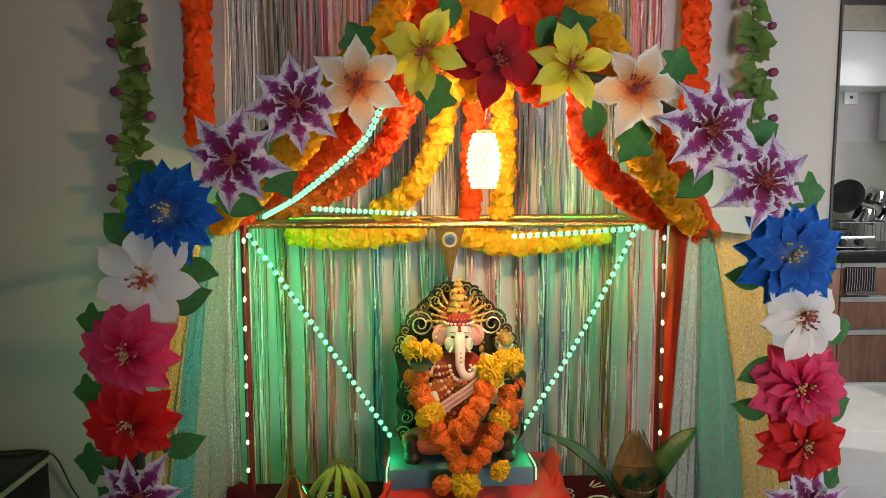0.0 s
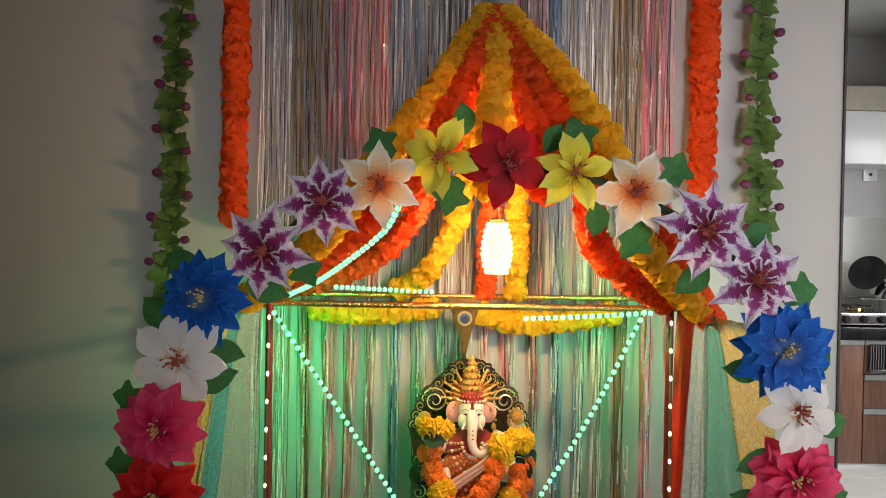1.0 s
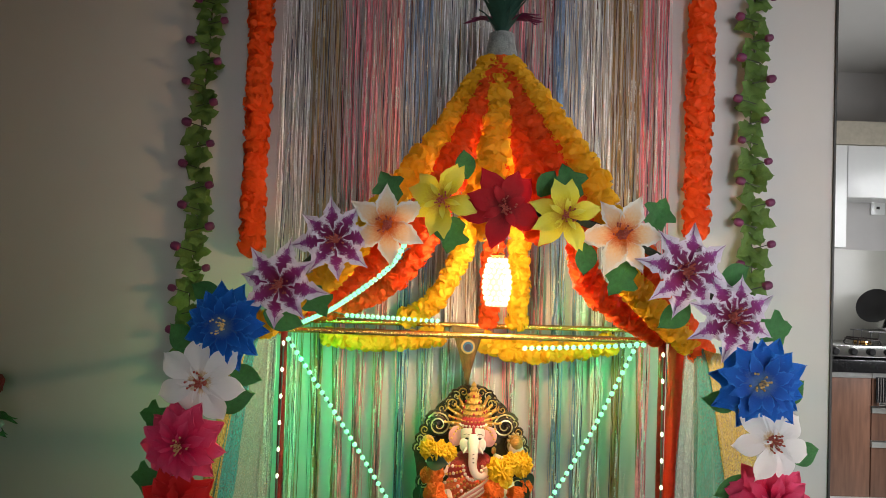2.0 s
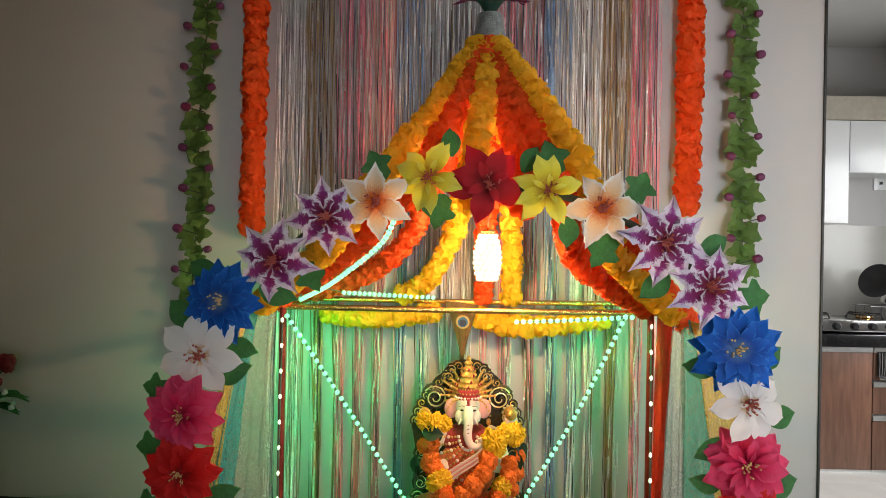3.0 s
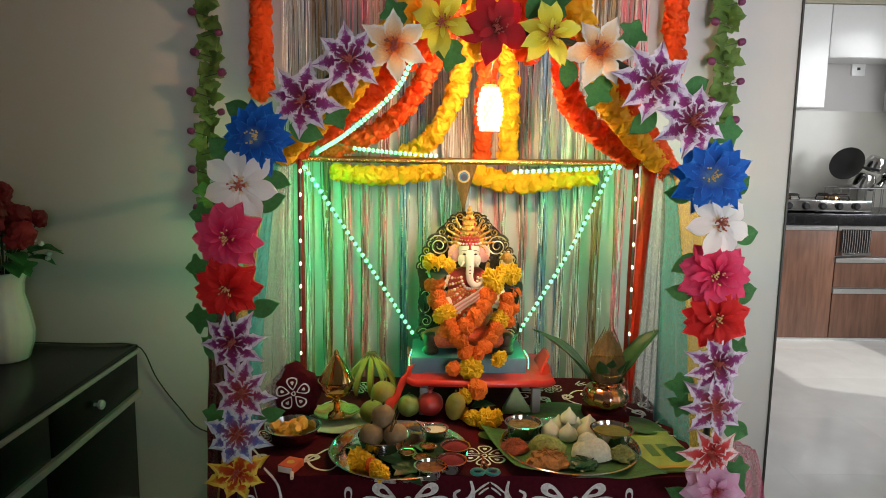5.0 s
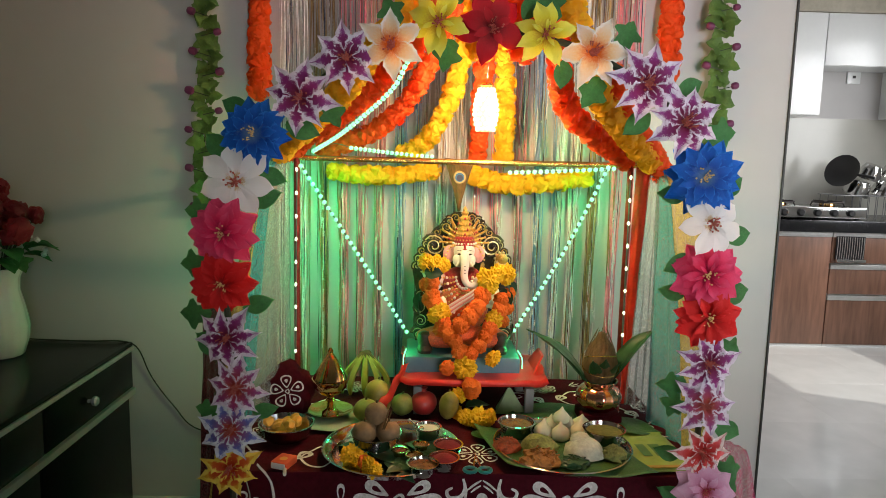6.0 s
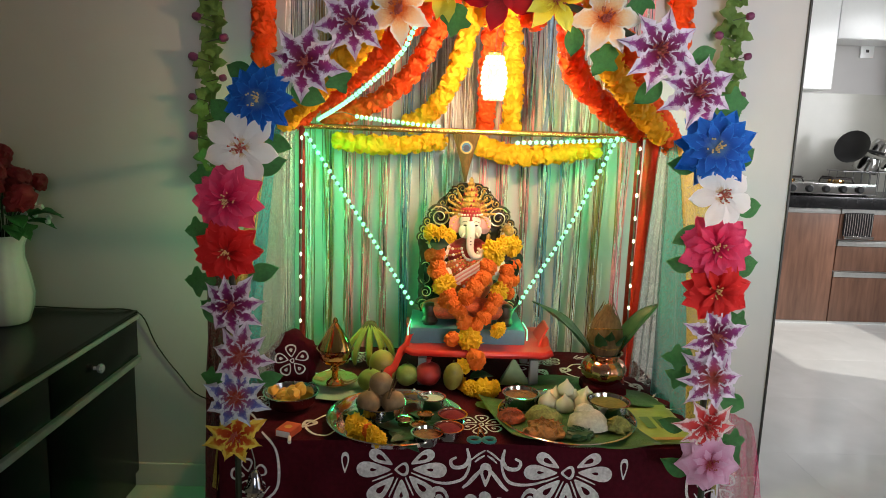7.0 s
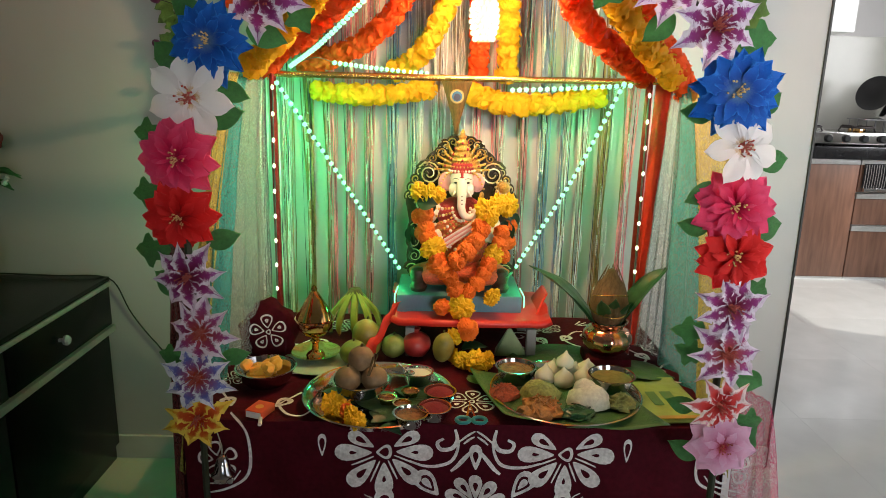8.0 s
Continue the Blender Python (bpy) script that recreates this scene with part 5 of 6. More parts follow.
MARI = {"orange": [mesh_of("marigold", ruffled(1, s, 8.5, 0.24, (1, 1, 0.86), 4), mat("marigold_orange", (1.0, 0.18, 0.012), 0.7, vary=0.15, scale=60, bump=0.4, thin=0.15, rnd=0.25)) for s in (1, 2)],
        "yellow": [mesh_of("marigold", ruffled(1, s, 5.2, 0.6, (1, 1, 0.8), 4), mat("marigold_yellow", (1.0, 0.56, 0.010), 0.7, vary=0.15, scale=60, bump=0.4, thin=0.15, rnd=0.25)) for s in (3, 4)]}


def marigold(parent, color, p, r, k=0):
    return put("marigold", MARI[color][k % 2], parent, TR(p) @ Euler((frng.uniform(0.9, 2.0), frng.uniform(-0.5, 0.5), frng.uniform(0, 6))).to_matrix().to_4x4() @ Matrix.Scale(r * frng.uniform(0.92, 1.08), 4))


WLEAF = leaf_mesh(mat("dark_garland_leaf", (0.012, 0.035, 0.012), 0.45, vary=0.3), 0.0, 0.36)
wreath = thing("marigold_garland", (0, 0, 0), "fresh orange and yellow marigold garland on the statue", "garland")
STRANDS = [
    # left strand over the shoulder, down to the middle
    ("oooyoooo", [(0.066, 1.52, 0.89), (0.07, 1.512, 0.85), (0.09, 1.49, 0.806), (0.108, 1.475, 0.772), (0.13, 1.465, 0.745), (0.146, 1.458, 0.714)], 0.0275),
    # right strand
    ("ooyoooo", [(0.262, 1.515, 0.85), (0.258, 1.508, 0.82), (0.24, 1.498, 0.793), (0.222, 1.48, 0.763), (0.20, 1.465, 0.73), (0.178, 1.458, 0.710)], 0.0255),
    # slanting strand from the shoulder
    ("oooo", [(0.206, 1.488, 0.865), (0.192, 1.472, 0.835), (0.171, 1.464, 0.812), (0.148, 1.462, 0.788)], 0.0300),
    # double strands behind
    ("oooo", [(0.046, 1.535, 0.885), (0.055, 1.52, 0.845), (0.072, 1.505, 0.80), (0.092, 1.492, 0.765)], 0.023),
    ("ooo", [(0.285, 1.525, 0.865), (0.280, 1.52, 0.825), (0.268, 1.51, 0.79)], 0.022),
]
for spec, pts, r in STRANDS:
    part("string", tube(curve(pts, 24), 0.0015, 4), M_STEM, wreath)
    for i, (c, p) in enumerate(zip(spec, curve(pts, len(spec)))):
        marigold(wreath, "yellow" if c == "y" else "orange", p, r * (1.06 if c == "y" else 0.86), i)
for i, (c, p, r) in enumerate((
    ("yellow", (0.050, 1.53, 0.948), 0.024), ("yellow", (0.074, 1.522, 0.946), 0.027), ("yellow", (0.096, 1.53, 0.942), 0.022),
    ("yellow", (0.222, 1.505, 0.905), 0.035), ("yellow", (0.250, 1.515, 0.925), 0.026), ("yellow", (0.276, 1.53, 0.919), 0.029),
    ("yellow", (0.161, 1.45, 0.670), 0.034), ("yellow", (0.238, 1.46, 0.696), 0.023), ("orange", (0.177, 1.415, 0.625), 0.028), ("orange", (0.113, 1.455, 0.668), 0.021), ("yellow", (0.146, 1.42, 0.603), 0.020),
)):
    marigold(wreath, c, p, r, i)
for k, (p, a) in enumerate((((0.045, 1.515, 0.925), -0.4), ((0.09, 1.515, 0.918), 2.6), ((0.275, 1.515, 0.895), 0.5), ((0.265, 1.52, 0.88), -0.6), ((0.03, 1.54, 0.86), -1.2), ((0.03, 1.54, 0.84), -1.6), ((0.295, 1.525, 0.78), 1.1))):
    put("leaf", WLEAF, wreath, TR(p) @ Euler((1.2, 0.35 * k, a)).to_matrix().to_4x4() @ Matrix.Scale(0.055, 4))

# ---- things on the table ----
TZ = T + 0.0045
drng = random.Random(21)


def F(name, col, rough=0.5, **k):
    return mat(name, col, rough, **k)


M_GUAVA = F("guava_skin", (0.22, 0.29, 0.06), 0.42, vary=0.5, scale=40, bump=0.1)
M_MANGO = F("mango_skin", (0.36, 0.30, 0.06), 0.38, vary=0.65, scale=20)
M_POME = F("pomegranate_skin", (0.42, 0.04, 0.035), 0.32, vary=0.25, scale=30)
M_CHIKOO = F("sapodilla_skin", (0.22, 0.145, 0.07), 0.55, vary=0.45, scale=55, bump=0.3)
M_BANANA = F("banana_skin", (0.34, 0.31, 0.05), 0.5, vary=0.25, scale=30)
M_BTIP = F("banana_stalk", (0.09, 0.06, 0.02), 0.7)
M_COCO = F("coconut_husk", (0.20, 0.12, 0.06), 0.85, vary=0.4, scale=60, bump=0.8, bscale=160, stretch=(3, 3, 0.6))
M_BLEAF = F("banana_leaf", (0.05, 0.14, 0.035), 0.4, vary=0.3, scale=30, bump=0.3, bscale=150, stretch=(1, 8, 1))
M_MLEAF = F("mango_leaf", (0.025, 0.085, 0.03), 0.38, vary=0.3, scale=60, bump=0.2)
M_DOUGH = F("rice_dough", (0.60, 0.60, 0.46), 0.5, vary=0.06, scale=40)
M_RICE = F("boiled_rice", (0.60, 0.62, 0.50), 0.6, vary=0.25, scale=120, bump=1.0, bscale=330)
M_PASTE = F("pale_paper", (0.42, 0.58, 0.44), 0.6, vary=0.1)
M_KUMKUM = F("red_powder", (0.22, 0.012, 0.02), 0.9, vary=0.3, scale=160, bump=0.6)
M_CURRY = F("brown_curry", (0.24, 0.085, 0.035), 0.25, vary=0.55, scale=110, bump=0.4)
M_MILK = F("white_curd", (0.75, 0.73, 0.66), 0.4, vary=0.05)
M_DAL = F("green_soup", (0.20, 0.19, 0.06), 0.25, vary=0.3, scale=90)
M_CARROT = F("carrot_salad", (0.45, 0.08, 0.03), 0.5, vary=0.6, scale=200, bump=0.8)
M_FRY = F("fried_noodles", (0.36, 0.15, 0.035), 0.5, vary=0.6, scale=120, bump=0.5)
M_CHUT = F("green_mash", (0.24, 0.27, 0.08), 0.6, vary=0.55, scale=160, bump=0.8)
M_TEALP = F("teal_plastic", (0.02, 0.20, 0.21), 0.35)
M_FRUITPC = F("yellow_sweets", (0.75, 0.40, 0.06), 0.45, vary=0.25, scale=60)


def hollow(r, h, lip=0.004, foot=0.7, wall=0.0015, flare=1.0):
    """Side profile of an open metal bowl, inside and outside."""
    return [(r * foot * 0.98, 0), (r * foot, 0.002), (r * (foot + 0.6 * (1 - foot)), h * 0.35), (r * 0.97, h * 0.8), (r + lip, h - 0.001), (r + lip, h), (r, h), (r * 0.95, h * 0.8), (r * (foot + 0.5 * (1 - foot)), h * 0.35 + wall), (r * foot * 0.9, wall * 2), (0, wall * 2)]


def bowl(at, r, h, content, label, fill=0.78, material=None, group="", liquid=True):
    ob = thing("bowl", at, label, "bowl", group)
    part("bowl_wall", lathe(hollow(r, h), 32), material or M_STEEL, ob)
    if content:
        rr = r * 0.945
        pr = [(0.3 * rr, h * 0.36), (rr * 0.98, h * fill), (rr * 0.7, h * fill + (0.001 if liquid else 0.006)), (rr * 0.3, h * fill + (0.0015 if liquid else 0.010)), (0, h * fill + (0.0015 if liquid else 0.011))]
        part("content", lathe(pr, 28), content, ob)
    return ob


def platter(x, y, r, label):
    ob = thing("thali", (x, y, TZ), label, "plate", "steel plates")
    part("dish", lathe([(r * 0.86, 0), (r * 0.88, 0.002), (r * 0.96, 0.016), (r, 0.02), (r + 0.003, 0.0215), (r, 0.023), (r * 0.955, 0.019), (r * 0.87, 0.0045), (0, 0.004)], 56), M_STEEL, ob)
    return ob


PL = TZ + 0.006
platter(-0.025, 1.235, 0.163, "round steel tray of cups, powders and flowers")
platter(0.39, 1.245, 0.165, "round steel plate of festival food on a leaf")


def ball_fruit(name, at, r, material, label, squash=(1, 1, 1), seed=1, crown=False, rot=(0, 0, 0), rough=0.06):
    ob = thing(name, at, label, "fruit")
    bm = blob(r, 3, rough, 1.6, squash, seed)
    bmesh.ops.transform(bm, matrix=Euler(rot).to_matrix().to_4x4(), verts=bm.verts)
    low = min(v.co.z for v in bm.verts)
    bmesh.ops.translate(bm, vec=(0, 0, -low), verts=bm.verts)
    hi = max(v.co.z for v in bm.verts)
    part("flesh", bm, material, ob)
    if crown:
        part("crown", lathe([(0.007, hi - 0.003), (0.006, hi + 0.004), (0.011, hi + 0.01), (0.008, hi + 0.009), (0.002, hi + 0.003)], 10), material, ob)
    else:
        part("stalk", tube([(0, 0, hi - 0.003), (0.001, 0, hi + 0.002), (0.002, 0, hi + 0.006)], 0.0025, 6), M_BTIP, ob)
    return ob


ball_fruit("pomegranate", (0.05, 1.455, TZ), 0.037, M_POME, "red pomegranate among the fruits", (1, 1, 0.93), 2, True)
ball_fruit("guava", (-0.008, 1.45, TZ), 0.032, M_GUAVA, "green guava beside the pomegranate", (1, 1, 0.95), 3)
ball_fruit("mango", (0.118, 1.415, TZ), 0.034, M_MANGO, "yellow-green mango beside the pomegranate", (0.78, 0.85, 1.25), 4, False, (0.35, 0.15, 0))
ball_fruit("mango", (-0.075, 1.45, TZ), 0.044, M_MANGO, "yellow-red mango standing behind the fruit bowl", (0.85, 0.85, 1.2), 5, False, (0.2, -0.15, 0))
ball_fruit("guava", (-0.105, 1.40, TZ), 0.034, M_GUAVA, "dull green guava behind the fruit bowl", (1, 1, 0.9), 7)

# footed fruit bowl with three brown fruits and incense
fb = thing("footed_bowl", (-0.062, 1.215, PL), "footed steel bowl holding brown fruits and incense", "bowl")
part("foot", lathe([(0.03, 0), (0.031, 0.003), (0.012, 0.008), (0.009, 0.018), (0.014, 0.024)], 24), M_STEEL, fb)
part("bowl_wall", lathe([(a, b + 0.022) for a, b in hollow(0.058, 0.034)], 36), M_STEEL, fb)
for x, y, z, s in ((-0.026, -0.012, 0.032, 1), (0.03, -0.006, 0.032, 2), (0.0, 0.012, 0.07, 3), (0.002, 0.03, 0.034, 4)):
    ball_fruit("sapodilla", (-0.062 + x, 1.215 + y, PL + z), 0.0285, M_CHIKOO, "round brown sapodilla in the footed bowl", (1, 1, 0.95), s, rough=0.05)
for k, (a, b) in enumerate((((0.02, -0.03, 0.075), (0.034, -0.034, 0.128)), ((0.022, -0.03, 0.075), (0.040, -0.033, 0.124)), ((0.018, -0.031, 0.075), (0.03, -0.036, 0.12)))):
    solo("incense_stick", tube([Vector(a), (Vector(a) + Vector(b)) / 2, Vector(b)], 0.0013, 5), M_BTIP, "dark incense stick standing in the fruit bowl", "incense", TR((-0.062, 1.215, PL)), "incense sticks")

bowl((0.06, 1.305, PL), 0.032, 0.036, M_MILK, "small steel cup of white curd", group="cups on the tray")
bowl((0.11, 1.222, PL), 0.032, 0.027, M_KUMKUM, "small steel cup of dark red powder", group="cups on the tray", liquid=False)
bowl((0.098, 1.148, PL), 0.032, 0.027, M_KUMKUM, "small steel cup of dark red powder", group="cups on the tray", liquid=False)
bowl((0.05, 1.118, PL), 0.033, 0.027, M_CURRY, "small steel cup of brown paste", group="cups on the tray")
for x, y in ((-0.004, 1.20), (0.03, 1.175), (0.045, 1.235)):
    c = bowl((x, y, PL), 0.017, 0.02, M_CURRY, "tiny brass cup on the tray", material=M_BRASS, group="tiny brass cups")
gl = thing("spoon", (0.02, 1.30, PL), "small steel ladle leaning in a cup", "spoon")
part("handle", tube([(0.02, 0, 0.03), (-0.005, -0.01, 0.06), (-0.008, -0.02, 0.055)], 0.002, 6), M_STEEL, gl)
part("scoop", blob(0.011, 2, squash=(1, 1, 0.5), m=TR((0.022, 0, 0.032))), M_STEEL, gl)
for color, x, y, r in (("yellow", -0.115, 1.165, 0.022), ("yellow", -0.095, 1.15, 0.021), ("orange", -0.08, 1.135, 0.018), ("yellow", -0.068, 1.112, 0.022), ("yellow", -0.055, 1.1, 0.017)):
    ob = tagged(marigold(None, color, (x, y, PL + r * 0.85), r), "loose " + color + " marigold lying on the tray", "flower", "loose marigolds")
for k, (x, y, a) in enumerate(((-0.03, 1.115, 0.4), (-0.02, 1.13, 1.6), (-0.12, 1.24, 2.4), (-0.01, 1.1, -0.4))):
    solo("leaf", petal(0.05, 0.017, 0.7, 1.7, 0.15, 0.3, 0.35, 0, 0.0), M_MLEAF, "loose green leaf on the tray", "leaf", TR((x, y, PL + 0.003)) @ Matrix.Rotation(a, 4, "Z"), "loose leaves")

# Dark betel leaves; they also stand in for the tray's dark reflection.
for k, (x, y, a, q) in enumerate(((-0.10, 1.235, 1.9, 0.12), (-0.06, 1.285, 0.5, 0.12), (0.02, 1.16, -2.5, 0.11), (0.06, 1.26, 2.8, 0.12), (-0.02, 1.20, -0.9, 0.12), (0.07, 1.19, 0.9, 0.10))):
    solo("betel_leaf", petal(q, q * 0.38, 0.45, 2.2, 0.06, 0.08, 0.12, 0, 0.0, 8, 10), M_MLEAF, "dark green betel leaf, also standing in for the tray's dark reflection", "leaf", TR((x, y, PL + 0.0005 + 0.0008 * k)) @ Matrix.Rotation(a, 4, "Z") @ TR((-q / 2, 0, 0)), "leaves lining the tray")
# food plate
lf = bmesh.new()
g = []
for j in range(13):
    row = []
    for i in range(21):
        u, v = i / 10 - 1, j / 6 - 1
        x, y = u * 0.165, v * 0.115
        d = math.sqrt((x / 0.165) ** 2 + ((y + 0.0) / 0.165) ** 2)
        row.append(lf.verts.new((x - 0.03 * v, y - 0.03 - 0.02 * u, 0.005 + 0.017 * max(0, d - 0.75) * 4 * 0.6 + 0.002 * math.sin(u * 9))))
    g.append(row)
for a, b in zip(g, g[1:]):
    for i in range(20):
        lf.faces.new((a[i], a[i + 1], b[i + 1], b[i]))
ob = solo("banana_leaf", lf, M_BLEAF, "green banana leaf lining the steel plate", "leaf", TR((0.375, 1.235, PL)))
ob.modifiers.new("thick", "SOLIDIFY").thickness = 0.001
bowl((0.285, 1.305, PL + 0.008), 0.044, 0.038, M_CURRY, "steel bowl of curry with green garnish", group="steel bowls on the plate")
bowl((0.497, 1.262, PL + 0.008), 0.049, 0.04, M_DAL, "steel bowl of thin green soup", group="steel bowls on the plate")


def heap(name, at, r, h, material, label, rough=0.3, seed=0, strands=0):
    ob = thing(name, at, label, "food")
    bm = blob(1, 3, rough, 3.2, (r, r * 0.85, h), seed)
    for v in bm.verts:
        v.co.z = max(v.co.z, 0)
    part("mound", bm, material, ob)
    rr = random.Random(seed)
    for k in range(strands):
        a, q = rr.uniform(0, 6.28), rr.uniform(0, 0.8)
        c = Vector((q * r * math.cos(a), q * r * 0.85 * math.sin(a), h * math.sqrt(1 - q * q) * 0.95))
        d = Vector((rr.uniform(-1, 1), rr.uniform(-1, 1), rr.uniform(-0.2, 0.7))).normalized() * 0.012
        part("strand", tube([c - d, c + Vector((0, 0, 0.004)), c + d], 0.0018, 4), material, ob)
    return ob


FZ = PL + 0.009
heap("salad", (0.252, 1.222, FZ), 0.034, 0.022, M_CARROT, "heap of grated carrot salad", 0.3, 1, 26)
heap("mash", (0.332, 1.232, FZ), 0.046, 0.03, M_CHUT, "mound of green mashed food", 0.2, 2)
heap("fritters", (0.322, 1.15, FZ), 0.048, 0.026, M_FRY, "heap of crisp orange fried snack", 0.4, 3, 40)
heap("rice_mound", (0.432, 1.195, FZ), 0.049, 0.042, M_RICE, "rounded mound of white rice", 0.08, 4)
heap("rice_mound", (0.425, 1.205, FZ + 0.026), 0.026, 0.026, M_RICE, "small cap of white rice", 0.1, 6)
heap("vegetables", (0.50, 1.18, FZ), 0.030, 0.026, M_CHUT, "heap of yellow-green vegetables", 0.5, 5, 18)
heap("greens", (0.40, 1.14, FZ), 0.034, 0.014, M_MLEAF, "heap of dark chopped greens", 0.5, 8, 14)


def dumpling():
    pr = [(0.018, 0), (0.024, 0.004), (0.0265, 0.013), (0.024, 0.024), (0.015, 0.034), (0.007, 0.041), (0.003, 0.049), (0.0005, 0.052)]
    bm = lathe(pr, 22)
    for v in bm.verts:
        a = math.atan2(v.co.y, v.co.x)
        k = 1 + 0.05 * math.cos(a * 11) * min(1, v.co.z / 0.02)
        v.co.x *= k
        v.co.y *= k
    return bm


DUMP = mesh_of("sweet_dumpling", dumpling(), M_DOUGH)
for k, (x, y, z) in enumerate(((0.352, 1.30, 0), (0.395, 1.285, 0), (0.375, 1.335, 0), (0.42, 1.33, 0), (0.442, 1.295, 0), (0.40, 1.315, 0.03), (0.455, 1.335, 0.004))):
    tagged(put("sweet_dumpling", DUMP, None, TR((x, y, FZ + z)) @ Euler((drng.uniform(-0.2, 0.2), drng.uniform(-0.2, 0.2), k)).to_matrix().to_4x4() @ Matrix.Scale(drng.uniform(0.80, 0.94), 4)), "white steamed dumpling with a pinched tip", "dumpling", "sweet dumplings")

# folded leaf cone, leaves, green wrapper
cone = thing("folded_leaf", (0.295, 1.485, TZ), "green leaf folded into a pointed parcel", "leaf parcel")
bm = bmesh.new()
v = [bm.verts.new(p) for p in ((-0.045, -0.02, 0), (0.045, -0.024, 0), (0.04, 0.03, 0), (-0.04, 0.03, 0), (-0.006, 0.0, 0.078))]
for f in ((0, 1, 4), (1, 2, 4), (2, 3, 4), (3, 0, 4), (3, 2, 1, 0)):
    bm.faces.new([v[i] for i in f])
bmesh.ops.bevel(bm, geom=bm.edges[:], offset=0.003, segments=2, affect="EDGES")
part("parcel", bm, F("betel_leaf", (0.20, 0.30, 0.09), 0.45, vary=0.25, scale=40, bump=0.2), cone)
for k, (x, y, a, s) in enumerate(((0.43, 1.425, 0.02, 0.30), (0.60, 1.37, -0.25, 0.17), (0.2, 1.3, 2.2, 0.08))):
    bm = petal(s, s * 0.33, 0.5, 3.2, 0.06, 0.1, 0.1, 0, 0.0, 8, 12)
    ob = solo("broad_leaf", bm, M_BLEAF, "broad dark green leaf spread on the cloth", "leaf", TR((x, y, TZ + 0.004 + 0.002 * k)) @ Matrix.Rotation(a, 4, "Z") @ TR((-s / 2, 0, 0)), "broad leaves")
wrap = thing("green_packet", (0.607, 1.225, TZ), "flat green and yellow printed packet at the table's edge", "packet", rz=4)
bm = bmesh.new()
g = []
for j in range(13):
    row = []
    for i in range(15):
        u, v = i / 14 - 0.5, j / 12 - 0.5
        y = v * 0.215
        row.append(bm.verts.new((u * (0.145 - 0.01 * v), y, 0.006 + 0.005 * math.cos(u * 3) * math.cos(v * 3) + 0.0025 * math.sin(v * 26) * (1 if v > 0.2 else 0.2))))
    g.append(row)
for a, b in zip(g, g[1:]):
    for i in range(14):
        bm.faces.new((a[i], a[i + 1], b[i + 1], b[i]))
ob = part("foil", bm, F("packet_green", (0.33, 0.46, 0.09), 0.3, vary=0.3, scale=22, bump=0.3, bscale=60), wrap)
ob.modifiers.new("thick", "SOLIDIFY").thickness = 0.006
for x, w in ((-0.02, 0.022), (0.015, 0.026)):
    part("printed_bar", span(x - w / 2, x + w / 2, -0.045, 0.02, 0.0117, 0.0125), F("print_dark", (0.10, 0.24, 0.06), 0.35), wrap, "dark green print")
part("edge_band", span(-0.07, 0.07, -0.106, -0.094, 0.0105, 0.0118), F("print_orange", (0.5, 0.3, 0.05), 0.35), wrap, "orange print band")

rb = bmesh.new()
last = None
for k, p in enumerate(curve([(-0.002, 1.475, 0.672), (-0.012, 1.458, 0.655), (-0.035, 1.43, 0.612), (-0.058, 1.40, 0.585), (-0.066, 1.385, 0.560)], 20)):
    w = Vector((0.010 + 0.006 * k / 19, 0.012 - 0.004 * math.sin(k * 0.6), 0.006 * math.sin(k * 0.8)))
    pair = (rb.verts.new(p - w), rb.verts.new(p + Vector((0, -0.003, 0.002)) * math.sin(k * 0.5)), rb.verts.new(p + w))
    if last:
        rb.faces.new((last[0], last[1], pair[1], pair[0]))
        rb.faces.new((last[1], last[2], pair[2], pair[1]))
    last = pair
ribbon = solo("ribbon", rb, M_RED, "soft red cloth ribbon hanging from the stool over the fruits", "ribbon")
ribbon.modifiers.new("thick", "SOLIDIFY").thickness = 0.0008
# marigolds lying before the stool
for color, x, y, r in (("yellow", 0.165, 1.385, 0.024), ("yellow", 0.195, 1.375, 0.026), ("yellow", 0.225, 1.385, 0.024), ("yellow", 0.14, 1.435, 0.018), ("yellow", 0.12, 1.445, 0.018)):
    tagged(marigold(None, color, (x, y, TZ + r * 0.85), r), "yellow marigold lying before the stool", "flower", "marigolds before the stool")
solo("leaf", petal(0.07, 0.03, 0.6, 2, 0.3, 0.3, 0.2, 0, 0.0), M_MLEAF, "dark leaf over the marigolds", "leaf", TR((0.165, 1.42, TZ + 0.035)) @ Matrix.Rotation(0.3, 4, "Z"), "loose leaves")

# water pot with coconut and mango leaves
solo("folded_cloth", span(-0.055, 0.055, -0.05, 0.05, 0, 0.03, 0.008), M_CLOTH, "folded maroon cloth under the water pot", "cloth", TR((0.53, 1.435, TZ)))
KZ = TZ + 0.0305
pot = thing("water_pot", (0.53, 1.435, KZ), "ribbed copper water pot holding a coconut and leaves", "pot")
bm = lathe([(0.032, 0), (0.034, 0.003), (0.05, 0.012), (0.061, 0.03), (0.062, 0.045), (0.052, 0.062), (0.04, 0.07), (0.041, 0.076), (0.05, 0.084), (0.05, 0.086), (0.044, 0.084), (0.036, 0.073), (0.036, 0.06), (0.0, 0.058)], 64)
for v in bm.verts:
    if 0.008 < v.co.z < 0.062:
        k = 1 + 0.012 * math.cos(16 * math.atan2(v.co.y, v.co.x))
        v.co.x *= k
        v.co.y *= k
part("vessel", bm, M_COPPER, pot)
coco = thing("coconut", (0.53, 1.435, KZ + 0.07), "brown husked coconut tied with thread on the pot", "coconut")
